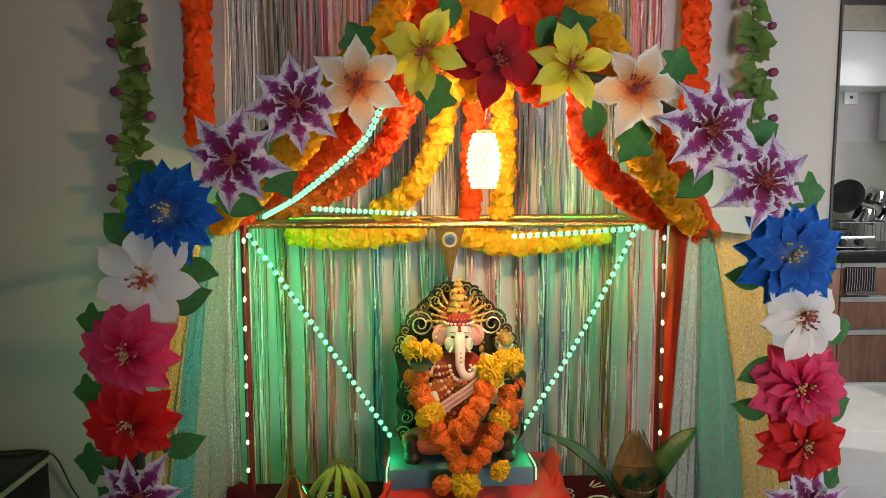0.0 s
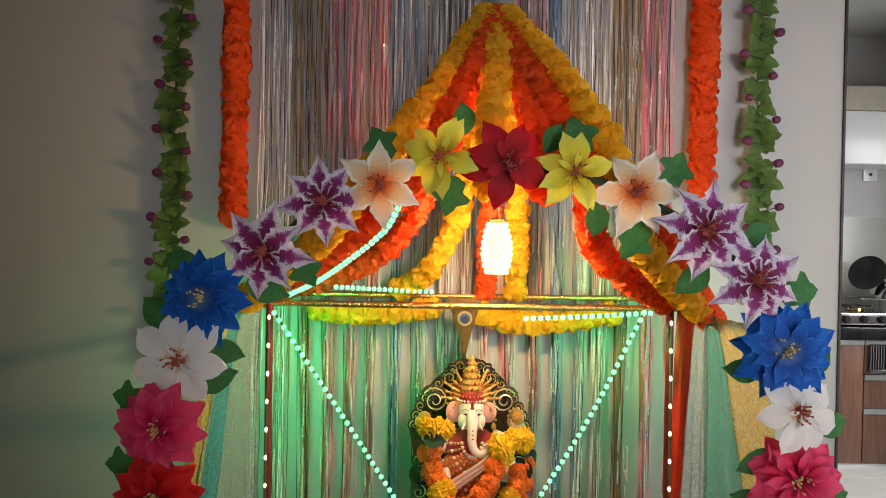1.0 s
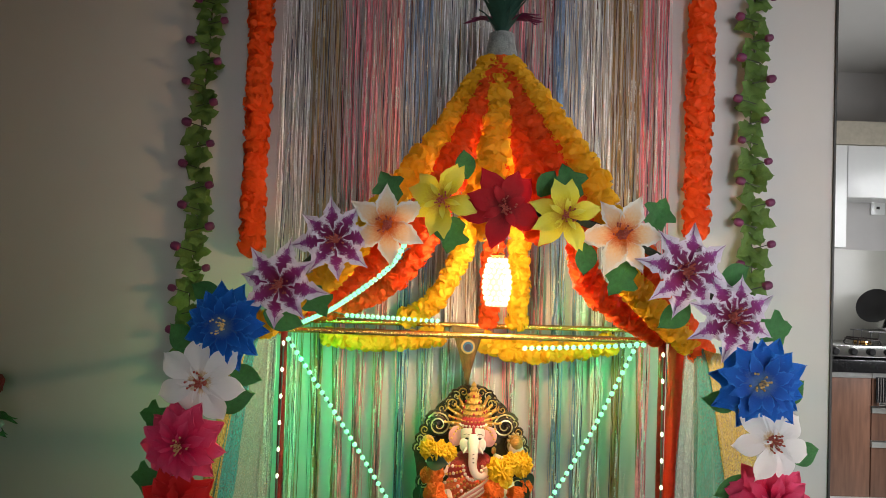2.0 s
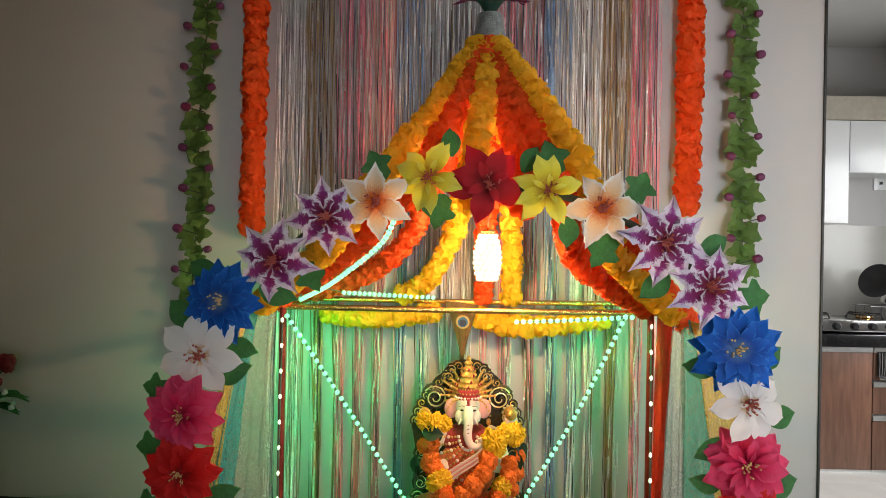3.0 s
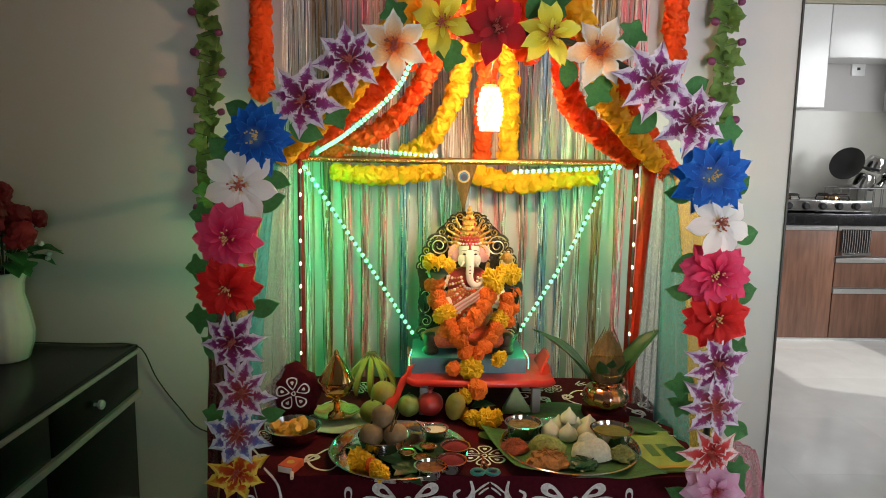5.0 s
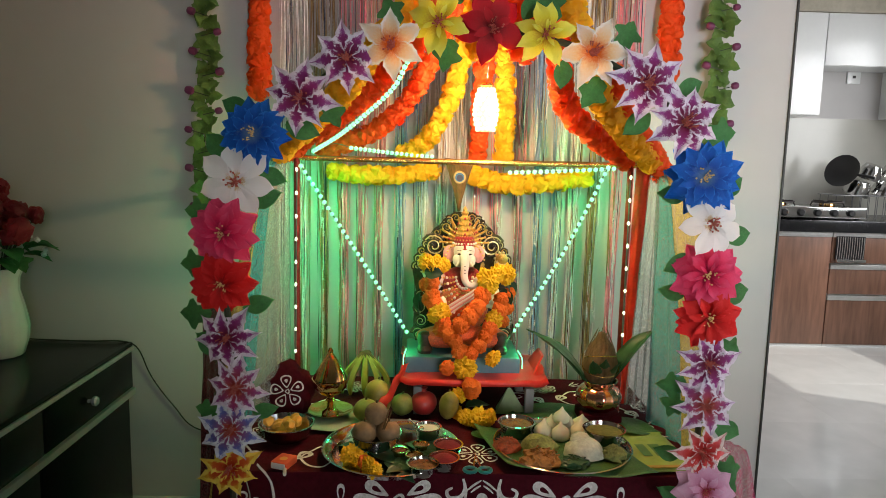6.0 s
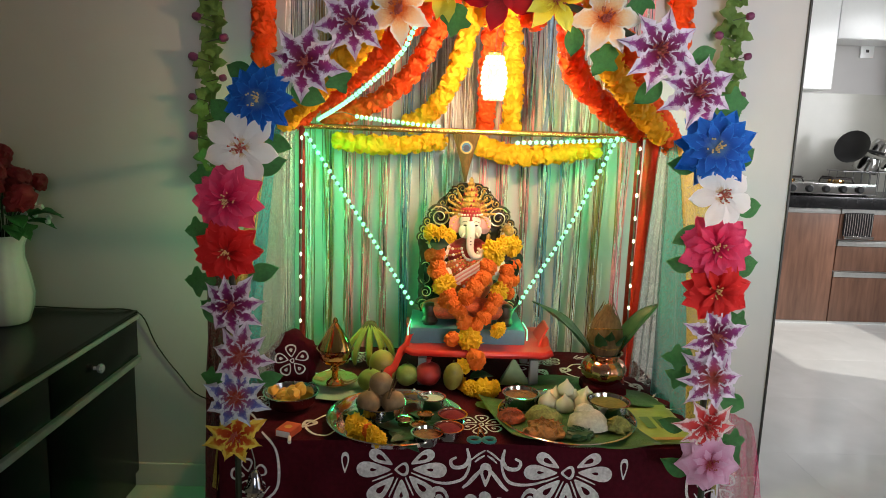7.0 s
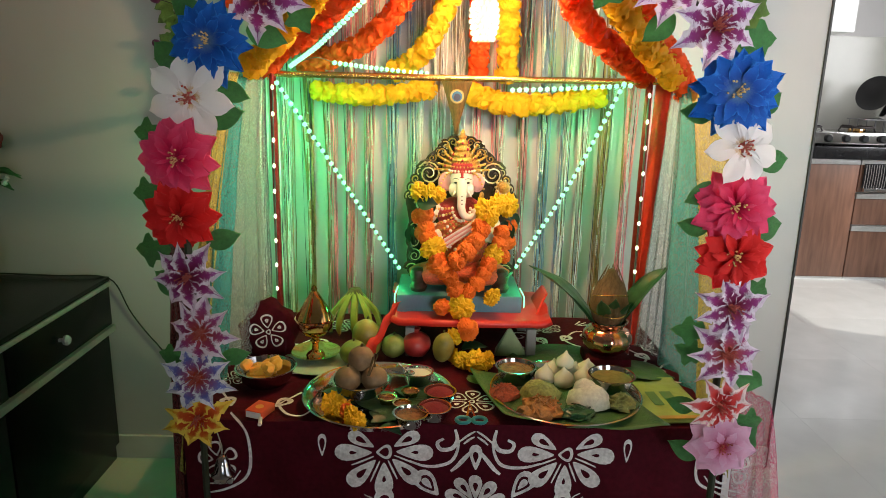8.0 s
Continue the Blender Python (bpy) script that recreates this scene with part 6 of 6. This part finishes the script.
husk = lathe([(0.02, 0), (0.038, 0.016), (0.0455, 0.04), (0.0465, 0.06), (0.042, 0.085), (0.034, 0.105), (0.022, 0.122), (0.013, 0.135), (0.010, 0.145), (0.004, 0.148)], 32)
for v in husk.verts:
    a = math.atan2(v.co.y, v.co.x)
    k = 1 + 0.04 * math.sin(3 * a + 0.5) + 0.05 * noise.noise(v.co * 40)
    v.co.x, v.co.y = v.co.x * k, v.co.y * k
part("husk", husk, M_COCO, coco)
for k in range(16):
    a = k * 2.4
    r0 = 0.045 * (0.8 + 0.1 * math.sin(k))
    part("fibre", tube([(r0 * math.cos(a), r0 * math.sin(a), 0.07 + 0.004 * (k % 5)), (0.034 * math.cos(a + 0.2), 0.034 * math.sin(a + 0.2), 0.108), (0.014 * math.cos(a), 0.014 * math.sin(a), 0.15 + 0.003 * (k % 3))], 0.0009, 4), M_COCO, coco)
for z, s in ((0.05, 1), (0.078, -1)):
    pts = [((0.0495 if z < 0.06 else 0.044) * math.cos(a), (0.0495 if z < 0.06 else 0.044) * math.sin(a), z + s * 0.014 * math.sin(a)) for a in [k * 0.42 for k in range(16)]]
    part("thread", tube(pts, 0.0012, 4), M_GOLD, coco)
for k, (a, e, s) in enumerate(((2.95, 0.62, 0.225), (0.2, 0.80, 0.205), (-1.6, 1.15, 0.10), (-2.1, 1.05, 0.10), (1.3, 1.05, 0.12), (-0.9, 1.1, 0.09))):
    ob = solo("mango_leaf", petal(s, s * 0.185, 0.6, 2.0, 0.28, 0.2, 0.35, 0, 0.0, 6, 12), M_MLEAF, "long dark green mango leaf standing in the pot", "leaf", TR((0.53 + 0.032 * math.cos(a), 1.435 + 0.032 * math.sin(a), KZ + 0.068)) @ Matrix.Rotation(a, 4, "Z") @ Matrix.Rotation(-e, 4, "Y"), "mango leaves in the pot")
    ob.modifiers.new("thick", "SOLIDIFY").thickness = 0.0008

# bananas
bun = thing("banana_bunch", (-0.125, 1.615, TZ), "bunch of yellow-green bananas standing on the cloth", "bananas")
part("crown", blob(0.014, 2, 0.3, 2, (1.3, 0.8, 0.7), m=TR((0, 0, 0.125))), M_BTIP, bun)
for k in range(5):
    a = (k - 2) * 0.64
    c = curve([(0.010 * math.sin(a), -0.004, 0.126), (0.03 * math.sin(a), -0.016, 0.104), (0.060 * math.sin(a), -0.036 * math.cos(a), 0.064), (0.072 * math.sin(a), -0.042 * math.cos(a), 0.028), (0.07 * math.sin(a), -0.032 * math.cos(a), 0.006)], 14)
    bm = bmesh.new()
    for i, p in enumerate(c):
        r = 0.0112 * max(0.22, math.sin(math.pi * (0.1 + 0.82 * i / 13)) ** 0.6)
        ring = [bm.verts.new(p + Vector((r * math.cos(q * 1.2566 + 0.3), r * math.sin(q * 1.2566 + 0.3), 0))) for q in range(5)]
        if i:
            for q in range(5):
                bm.faces.new((old[q], old[(q + 1) % 5], ring[(q + 1) % 5], ring[q]))
        old = ring
    bm.faces.new(old)
    bn = part("banana", bm, M_BANANA, bun)
    part("tip", blob(0.0052, 1, 0.2, 3, (1, 1, 1.2), m=TR(c[-1])), M_BTIP, bn, "dark dried tip")
    part("stalk", tube(c[:5], 0.006, 6), M_BTIP, bn, "dark stalk")

# brass lamp with cone lid on its dish
solo("paper_plate", lathe([(0.07, 0), (0.088, 0.004), (0.092, 0.007), (0.088, 0.006), (0.07, 0.002), (0, 0.002)], 36), M_PASTE, "pale green paper plate under the lamp", "plate", TR((-0.19, 1.405, TZ)))
lampo = thing("oil_lamp", (-0.203, 1.425, TZ + 0.008), "brass oil lamp with a pointed lid and dish", "oil lamp")
part("dish", lathe([(0.035, 0), (0.04, 0.002), (0.06, 0.014), (0.063, 0.016), (0.059, 0.015), (0.038, 0.005), (0, 0.005)], 36), M_BRASS, lampo)
part("stem", lathe([(0.024, 0.005), (0.02, 0.012), (0.009, 0.02), (0.008, 0.035), (0.013, 0.042), (0.008, 0.048), (0.012, 0.056)], 24), M_BRASS, lampo)
part("body", lathe([(0.012, 0.056), (0.03, 0.062), (0.043, 0.078), (0.046, 0.096), (0.05, 0.099), (0.05, 0.102), (0.043, 0.103)], 32), M_COPPER, lampo)
part("lid", lathe([(0.047, 0.1035), (0.042, 0.115), (0.03, 0.135), (0.019, 0.154), (0.01, 0.168), (0.006, 0.172), (0.008, 0.177), (0.003, 0.186)], 32), M_BRASS, lampo)

bl = bowl((-0.293, 1.285, TZ), 0.066, 0.04, None, "wide steel bowl of yellow sweets", group="")
for k in range(17):
    a, q = drng.uniform(0, 6.28), drng.uniform(0, 0.042)
    part("sweet", blob(0.0165, 2, 0.35, 3, (1.2, 0.8, 0.8), k, m=TR((q * math.cos(a) - 0.012, q * math.sin(a), 0.016 + 0.012 * (k % 3))) @ Matrix.Rotation(k, 4, "Z")), M_FRUITPC, bl, "yellow sweet piece")
mb = thing("matchbox", (-0.268, 1.125, TZ), "small orange and white matchbox at the table's edge", "matchbox", m=pose(-0.268, 1.128, TZ + 0.001, 0, 0, -20))
part("tray", span(-0.018, 0.018, -0.024, 0.024, 0.0, 0.014, 0.001), F("card_white", (0.7, 0.68, 0.64), 0.7), mb, "white inner tray")
part("sleeve", span(-0.0195, 0.0195, -0.0235, 0.026, -0.0008, 0.0155, 0.001), F("card_orange", (0.6, 0.09, 0.03), 0.55, vary=0.2), mb, "orange printed sleeve")
part("emblem", lathe([(0.009, 0), (0.009, 0.0006), (0.005, 0.0007)], 20), F("print_gold", (0.65, 0.35, 0.06), 0.5), mb, "round gold print", TR((0, 0, 0.0155)))
part("wick", tube([(0.015, -0.02, 0.004), (0.024, -0.035, 0.003), (0.03, -0.045, 0.002)], 0.004, 8), M_MILK, mb)

sc = thing("scissors", (0.175, 1.14, TZ), "small scissors with teal plastic handles", "scissors")
for s in (-1, 1):
    ring = [(s * 0.017 + 0.014 * math.cos(a), -0.035 + 0.013 * math.sin(a), 0.006) for a in [k * 0.4 for k in range(17)]]
    part("handle", tube(ring, 0.004, 8), M_TEALP, sc, "teal plastic ring")
    bm = bmesh.new()
    v = [bm.verts.new(p) for p in ((s * 0.006, -0.024, 0.004), (s * 0.011, -0.022, 0.004), (-s * 0.002, 0.06, 0.004), (s * 0.006, -0.024, 0.007), (s * 0.011, -0.022, 0.007), (-s * 0.002, 0.06, 0.006))]
    for f in ((0, 1, 2), (5, 4, 3), (0, 3, 4, 1), (1, 4, 5, 2), (2, 5, 3, 0)):
        bm.faces.new([v[i] for i in f])
    part("blade", bm, M_STEEL, sc)
part("pivot", lathe([(0.003, 0.004), (0.003, 0.009), (0.001, 0.0095)], 12, m=TR((0, 0.0, 0))), M_STEEL, sc)

# silver bell charm under the arch
ch = thing("bell_charm", (-0.325, 1.045, 0.44), "small silver bell charm hanging on a chain from the arch", "charm")
part("bell", lathe([(0.022, 0), (0.024, 0.004), (0.017, 0.012), (0.014, 0.03), (0.009, 0.042), (0.004, 0.046)], 20), M_STEEL, ch)
part("chain", tube([(0, 0, 0.045), (0.002, -0.005, 0.07), (-0.004, -0.008, 0.1)], 0.002, 5), M_STEEL, ch)
for k in range(3):
    part("drop", blob(0.008, 2, squash=(1, 0.6, 1.4), m=TR((0.013 * (k - 1), 0, -0.01))), M_STEEL, ch)
solo("storage_box", span(-0.07, 0.07, -0.11, 0.11, 0, 0.39, 0.004), F("box_white", (0.72, 0.71, 0.7), 0.4, vary=0.05), "tall white carton standing on the floor", "box", TR((0.78, 1.36, 0)))

# both trays stand at the table's very edge: slide them there with all they carry
for cx, cy, dy in ((-0.025, 1.235, -0.036), (0.39, 1.245, -0.02)):
    for ob in [o for o in scene.objects if o.parent is None and o.type in ("EMPTY", "MESH")]:
        p = ob.matrix_basis.translation
        if (p.x - cx) ** 2 + (p.y - cy) ** 2 < 0.162 ** 2 and TZ - 0.001 < p.z < TZ + 0.15 and "scissors" not in ob.name and "broad" not in ob.name:
            ob.matrix_basis = TR((0, dy, 0)) @ ob.matrix_basis

# ---- black sideboard with vase ----
cab = thing("sideboard", (0, 0, 0), "long glossy black sideboard with silver edging strips", "sideboard")
X0, X1, Y0, Y1 = -1.366, -0.905, 0.25, 1.835
part("carcass", span(X0, X1 - 0.03, Y0 + 0.02, Y1, 0.0, 0.445, 0.003), M_BLACK, cab)
part("top", span(X0, X1, Y0, Y1, 0.606, 0.62, 0.002), M_BLACK, cab, "glossy black top")
part("edge_strip", span(X1 - 0.004, X1 + 0.004, Y0, Y1, 0.592, 0.606, 0.0015), M_SILVER, cab, "silver edging strip")
part("edge_strip", span(X1 - 0.03, X1 + 0.006, Y0, Y1, 0.446, 0.466, 0.0015), M_SILVER, cab, "silver edging strip")
part("frame", span(X0, X1 - 0.022, Y0, Y1, 0.467, 0.605), M_BLACK, cab)
M_CRYSTAL = mat("crystal", (0.8, 0.82, 0.85), 0.08, 0.6, vary=0.1, scale=200, bump=0.6, bscale=300)
for k in range(3):
    y1 = Y1 - 0.004 - k * 0.527
    y0 = y1 - 0.519
    dr = part("drawer", span(X1 - 0.0215, X1 - 0.002, y0, y1, 0.469, 0.59, 0.002), M_BLACK, cab, "glossy black drawer front")
    ym = y0 + (y1 - y0) * 0.43
    part("knob", lathe([(0.006, 0), (0.005, 0.008), (0.013, 0.014), (0.015, 0.022), (0.010, 0.028), (0.002, 0.03)], 8), M_CRYSTAL, dr, "round crystal knob", TR((X1 - 0.002, ym, 0.528)) @ Matrix.Rotation(radians(90), 4, "Y"), smooth=False)
    part("door", span(X1 - 0.0295, X1 - 0.016, y0, y1, 0.06, 0.44, 0.002), M_BLACK, cab, "glossy black door")

vase = thing("vase", (-1.215, 1.66, 0.6205), "white ribbed ceramic vase on the sideboard", "vase")
bm = lathe([(0.05, 0), (0.056, 0.004), (0.07, 0.05), (0.074, 0.09), (0.064, 0.15), (0.052, 0.2), (0.054, 0.235), (0.066, 0.265), (0.064, 0.268), (0.05, 0.235), (0.047, 0.2), (0.0, 0.19)], 48)
for v in bm.verts:
    k = 1 + 0.02 * math.cos(12 * math.atan2(v.co.y, v.co.x))
    v.co.x *= k
    v.co.y *= k
part("pot", bm, mat("white_ceramic", (0.72, 0.72, 0.68), 0.22, vary=0.05, coat=0.3), vase)
bq = thing("rose_bouquet", (-1.215, 1.66, 0.87), "dark red artificial roses with leaves in the vase", "bouquet")
M_ROSE = mat("rose_red", (0.26, 0.012, 0.018), 0.6, vary=0.35, scale=60, bump=0.4, thin=0.1, rnd=0.3)
ROSE = [mesh_of("rose", ruffled(1, s, 2.6, 0.5, (1, 1, 0.85)), M_ROSE) for s in (11, 12)]
brng = random.Random(9)
for k in range(22):
    a, e = brng.uniform(0, 6.28), brng.uniform(0.25, 1.5)
    r = brng.uniform(0.10, 0.155)
    p = Vector((r * math.cos(a) * math.cos(e), r * 0.8 * math.sin(a) * math.cos(e), 0.08 + r * math.sin(e) * 1.15))
    put("rose", ROSE[k % 2], bq, TR(p) @ Euler((brng.uniform(0, 3), brng.uniform(0, 3), 0)).to_matrix().to_4x4() @ Matrix.Scale(brng.uniform(0.026, 0.038), 4))
    part("stem", tube([(0, 0, -0.06), p * 0.4, p], 0.002, 4), M_STEM, bq)
for k in range(22):
    a = brng.uniform(0, 6.28)
    p = Vector((0.07 * math.cos(a), 0.06 * math.sin(a), 0.05 + brng.uniform(0, 0.05)))
    put("leaf", LEAF[k % 3], bq, TR(p) @ Matrix.Rotation(a, 4, "Z") @ Matrix.Rotation(brng.uniform(-0.4, 0.7), 4, "Y") @ Matrix.Scale(brng.uniform(0.07, 0.1), 4))
TINY = mesh_of("blossom", blob(0.009, 1, 0.4, 3), mat("tiny_white", (0.6, 0.62, 0.6), 0.7))
for k in range(18):
    a = brng.uniform(0, 6.28)
    put("blossom", TINY, bq, TR((0.13 * math.cos(a), 0.1 * math.sin(a), 0.06 + brng.uniform(-0.01, 0.06))))
solo("cable", tube(curve([(-1.3, 1.83, 0.626), (-1.05, 1.815, 0.625), (-0.94, 1.825, 0.624), (-0.89, 1.835, 0.6), (-0.85, 1.842, 0.5), (-0.78, 1.843, 0.4), (-0.70, 1.843, 0.32), (-0.5, 1.843, 0.3)], 50), 0.0024, 6), M_DARK, "thin black cable running down the wall", "cable")

# ---- the kitchen beyond ----
M_WOOD = mat("walnut_laminate", (0.20, 0.10, 0.065), 0.35, vary=0.4, scale=9, stretch=(5, 5, 0.5), coat=0.15)
M_GRAN = mat("black_granite", (0.012, 0.012, 0.013), 0.2, vary=0.5, scale=200)
M_WHITEL = mat("white_laminate", (0.74, 0.75, 0.74), 0.22, vary=0.02)
M_SPLASH = mat("splash_tile", (0.45, 0.44, 0.39), 0.2, vary=0.08, scale=5)
M_IRON = mat("cast_iron", (0.03, 0.022, 0.02), 0.6)
M_WIRE = mat("dull_wire", (0.20, 0.20, 0.20), 0.45, 0.6)
M_NONSTICK = mat("black_pan", (0.012, 0.012, 0.013), 0.35, coat=0.2)
KY = 4.2


def base_unit(x0, x1, fronts, label):
    ob = thing("base_cabinet", (0, 0, 0), label, "kitchen cabinet", "kitchen base cabinets")
    part("body", span(x0, x1, KY + 0.02, KY + 0.6, 0.02, 0.785), M_WHITEL, ob)
    for z0, z1, kind in fronts:
        d = part(kind, span(x0 + 0.003, x1 - 0.003, KY, KY + 0.0195, z0, z1 - 0.034, 0.001), M_WOOD, ob, "brown wood-grain front")
        part("handle", span(x0 + 0.003, x1 - 0.003, KY - 0.006, KY + 0.0195, z1 - 0.033, z1, 0.002), M_SILVER, d, "aluminium handle strip")
    part("plinth", span(x0, x1, KY + 0.005, KY + 0.02, 0.0, 0.018), M_WHITEL, ob)
    return ob


base_unit(1.6, 2.19, [(0.02, 0.80, "door")], "brown wood-grain kitchen cabinet with one door")
base_unit(2.192, 2.808, [(0.02, 0.80, "door")], "brown wood-grain kitchen cabinet with one door")
base_unit(2.81, 3.4, [(0.02, 0.365, "drawer"), (0.375, 0.58, "drawer"), (0.59, 0.80, "drawer")], "brown wood-grain kitchen drawers with aluminium strips")
base_unit(3.402, 3.75, [(0.02, 0.80, "door")], "brown wood-grain kitchen cabinet with one door")
solo("kitchen_worktop", span(1.58, 3.755, KY - 0.03, 4.835, 0.802, 0.88, 0.004), M_GRAN, "black granite kitchen worktop", "worktop")
rk = thing("cutlery_rack", (2.93, KY - 0.012, 0.6), "wire rack of cutlery hanging on the drawer", "rack")
for k in range(12):
    part("bar", tube([(-0.09 + k * 0.0164, -0.006, 0.02), (-0.09 + k * 0.0164, -0.01, 0.1), (-0.09 + k * 0.0164, -0.006, 0.17)], 0.003, 5), M_STEEL, rk)
part("tray", span(-0.1, 0.1, -0.03, 0.0, 0.0, 0.02, 0.003), M_STEEL, rk)
part("back", span(-0.1, 0.1, -0.003, 0.003, 0.02, 0.175), M_NONSTICK, rk)

stove = thing("gas_stove", (2.72, 4.42, 0.881), "steel gas stove with black knobs on the worktop", "stove")
part("body", span(-0.32, 0.32, -0.2, 0.2, 0.012, 0.085, 0.006), M_STEEL, stove)
for k in range(5):
    part("knob", lathe([(0.024, 0), (0.026, 0.004), (0.022, 0.018), (0.018, 0.022)], 16), M_NONSTICK, stove, "black knob", TR((-0.25 + k * 0.115, -0.2, 0.048)) @ Matrix.Rotation(radians(90), 4, "X"))
for x in (-0.19, 0.16):
    bn = part("burner", lathe([(0.05, 0.085), (0.055, 0.09), (0.05, 0.102), (0.03, 0.106), (0.0, 0.106)], 20), M_BRASS, stove, "brass burner", TR((x, 0, 0)))
    for k in range(4):
        a = k * math.pi / 2 + 0.78
        part("pan_support", tube([(x + 0.03 * math.cos(a), 0.03 * math.sin(a), 0.118), (x + 0.09 * math.cos(a), 0.09 * math.sin(a), 0.12), (x + 0.11 * math.cos(a), 0.11 * math.sin(a), 0.085)], 0.005, 5), M_IRON, stove, "dark iron support")
    part("support_ring", tube([(x + 0.1 * math.cos(a), 0.1 * math.sin(a), 0.112) for a in [q * 0.4 for q in range(17)]], 0.005, 5), M_IRON, stove)
for x in (-0.28, 0.28):
    part("foot", lathe([(0.015, 0), (0.015, 0.0125)], 10), M_NONSTICK, stove, "", TR((x, -0.15, 0)))
    part("foot", lathe([(0.015, 0), (0.015, 0.0125)], 10), M_NONSTICK, stove, "", TR((x, 0.15, 0)))
rack = thing("dish_rack", (3.18, 4.52, 0.881), "steel wire rack with drying pans on the worktop", "dish rack")
for k in range(9):
    part("wire", tube([(-0.24 + k * 0.06, -0.1, 0.0), (-0.24 + k * 0.06, -0.1, 0.16), (-0.24 + k * 0.06, 0.1, 0.16), (-0.24 + k * 0.06, 0.1, 0.0)], 0.003, 5), M_WIRE, rack)
for y in (-0.1, 0.1):
    part("rail", tube([(-0.26, y, 0.16), (0, y, 0.16), (0.26, y, 0.16)], 0.004, 5), M_WIRE, rack)
pan = thing("frying_pan", (2.93, 4.5, 1.17), "black frying pan tilted on the dish rack", "pan", m=TR((3.03, 4.5, 1.2)) @ Euler((radians(30), radians(-66), 0)).to_matrix().to_4x4() @ Matrix.Scale(0.86, 4))
part("bowl", lathe([(0.085, 0), (0.09, 0.004), (0.135, 0.045), (0.14, 0.05), (0.13, 0.046), (0.085, 0.008), (0, 0.006)], 32), M_NONSTICK, pan)
part("handle", tube([(0.0, -0.13, 0.04), (0, -0.2, 0.06), (0, -0.28, 0.065)], 0.011, 8), M_NONSTICK, pan)
for x, z, r in ((3.16, 1.045, 0.085), (3.24, 1.16, 0.08), (3.36, 1.045, 0.09), (3.40, 1.17, 0.07)):
    solo("steel_pot", lathe([(a, b) for a, b in hollow(r, 0.1)], 28), M_STEEL, "steel pot drying upside down on the rack", "pot", TR((x, 4.5, z + 0.1)) @ Euler((math.pi + 0.3, 0.2, 0)).to_matrix().to_4x4(), "steel pots")
solo("steel_pot", lathe([(0.05, 0), (0.06, 0.01), (0.062, 0.06), (0.045, 0.1), (0.03, 0.14), (0.032, 0.17), (0.02, 0.17), (0, 0.16)], 24), M_STEEL, "tall steel jug behind the stove", "jug", TR((2.53, 4.64, 0.881)) @ Matrix.Scale(1.75, 4))


def wall_unit(x0, x1, z0, z1):
    ob = thing("wall_cabinet", (0, 0, 0), "glossy white kitchen wall cabinet", "kitchen cabinet", "kitchen wall cabinets")
    part("body", span(x0, x1, 4.52, 4.838, z0, z1), M_WHITEL, ob)
    part("door", span(x0 + 0.002, x1 - 0.002, 4.5, 4.5195, z0 + 0.002, z1 - 0.002, 0.002), M_WHITEL, ob)


wall_unit(1.6, 2.2, 1.6, 2.3)
wall_unit(2.202, 2.81, 1.6, 2.3)
wall_unit(2.812, 3.45, 1.945, 2.3)
wall_unit(3.452, 3.75, 1.6, 2.3)
structure("soffit", span(1.0, 3.75, 4.48, 4.838, 2.302, 2.46), mat("soffit_beige", (0.42, 0.38, 0.3), 0.6), "beige beam above the wall cabinets")
structure("trim_splashback", span(1.0, 3.75, 4.825, 4.839, 0.881, 1.599), M_SPLASH, "glossy grey splashback tiles")
sk = thing("socket", (3.23, 4.8385, 1.86), "white wall socket above the stove", "socket")
part("plate", span(-0.05, 0.05, -0.012, 0.0, 0, 0.1, 0.003), M_WHITEL, sk)
part("hole", span(-0.012, 0.012, -0.014, -0.0121, 0.04, 0.06, 0.001), M_DARK, sk)

# ---- floor tiles ----
tile = mesh_of("tile", box(0.5997, 0.5997, 0.006, 0.0002, seg=1), M_FLOOR, False)
floor = bpy.data.objects["floor"]
for i in range(9):
    for j in range(14):
        put("tile", tile, floor, TR((-1.2 + 0.6 * i, -2.9 + 0.6 * j, -0.006)))
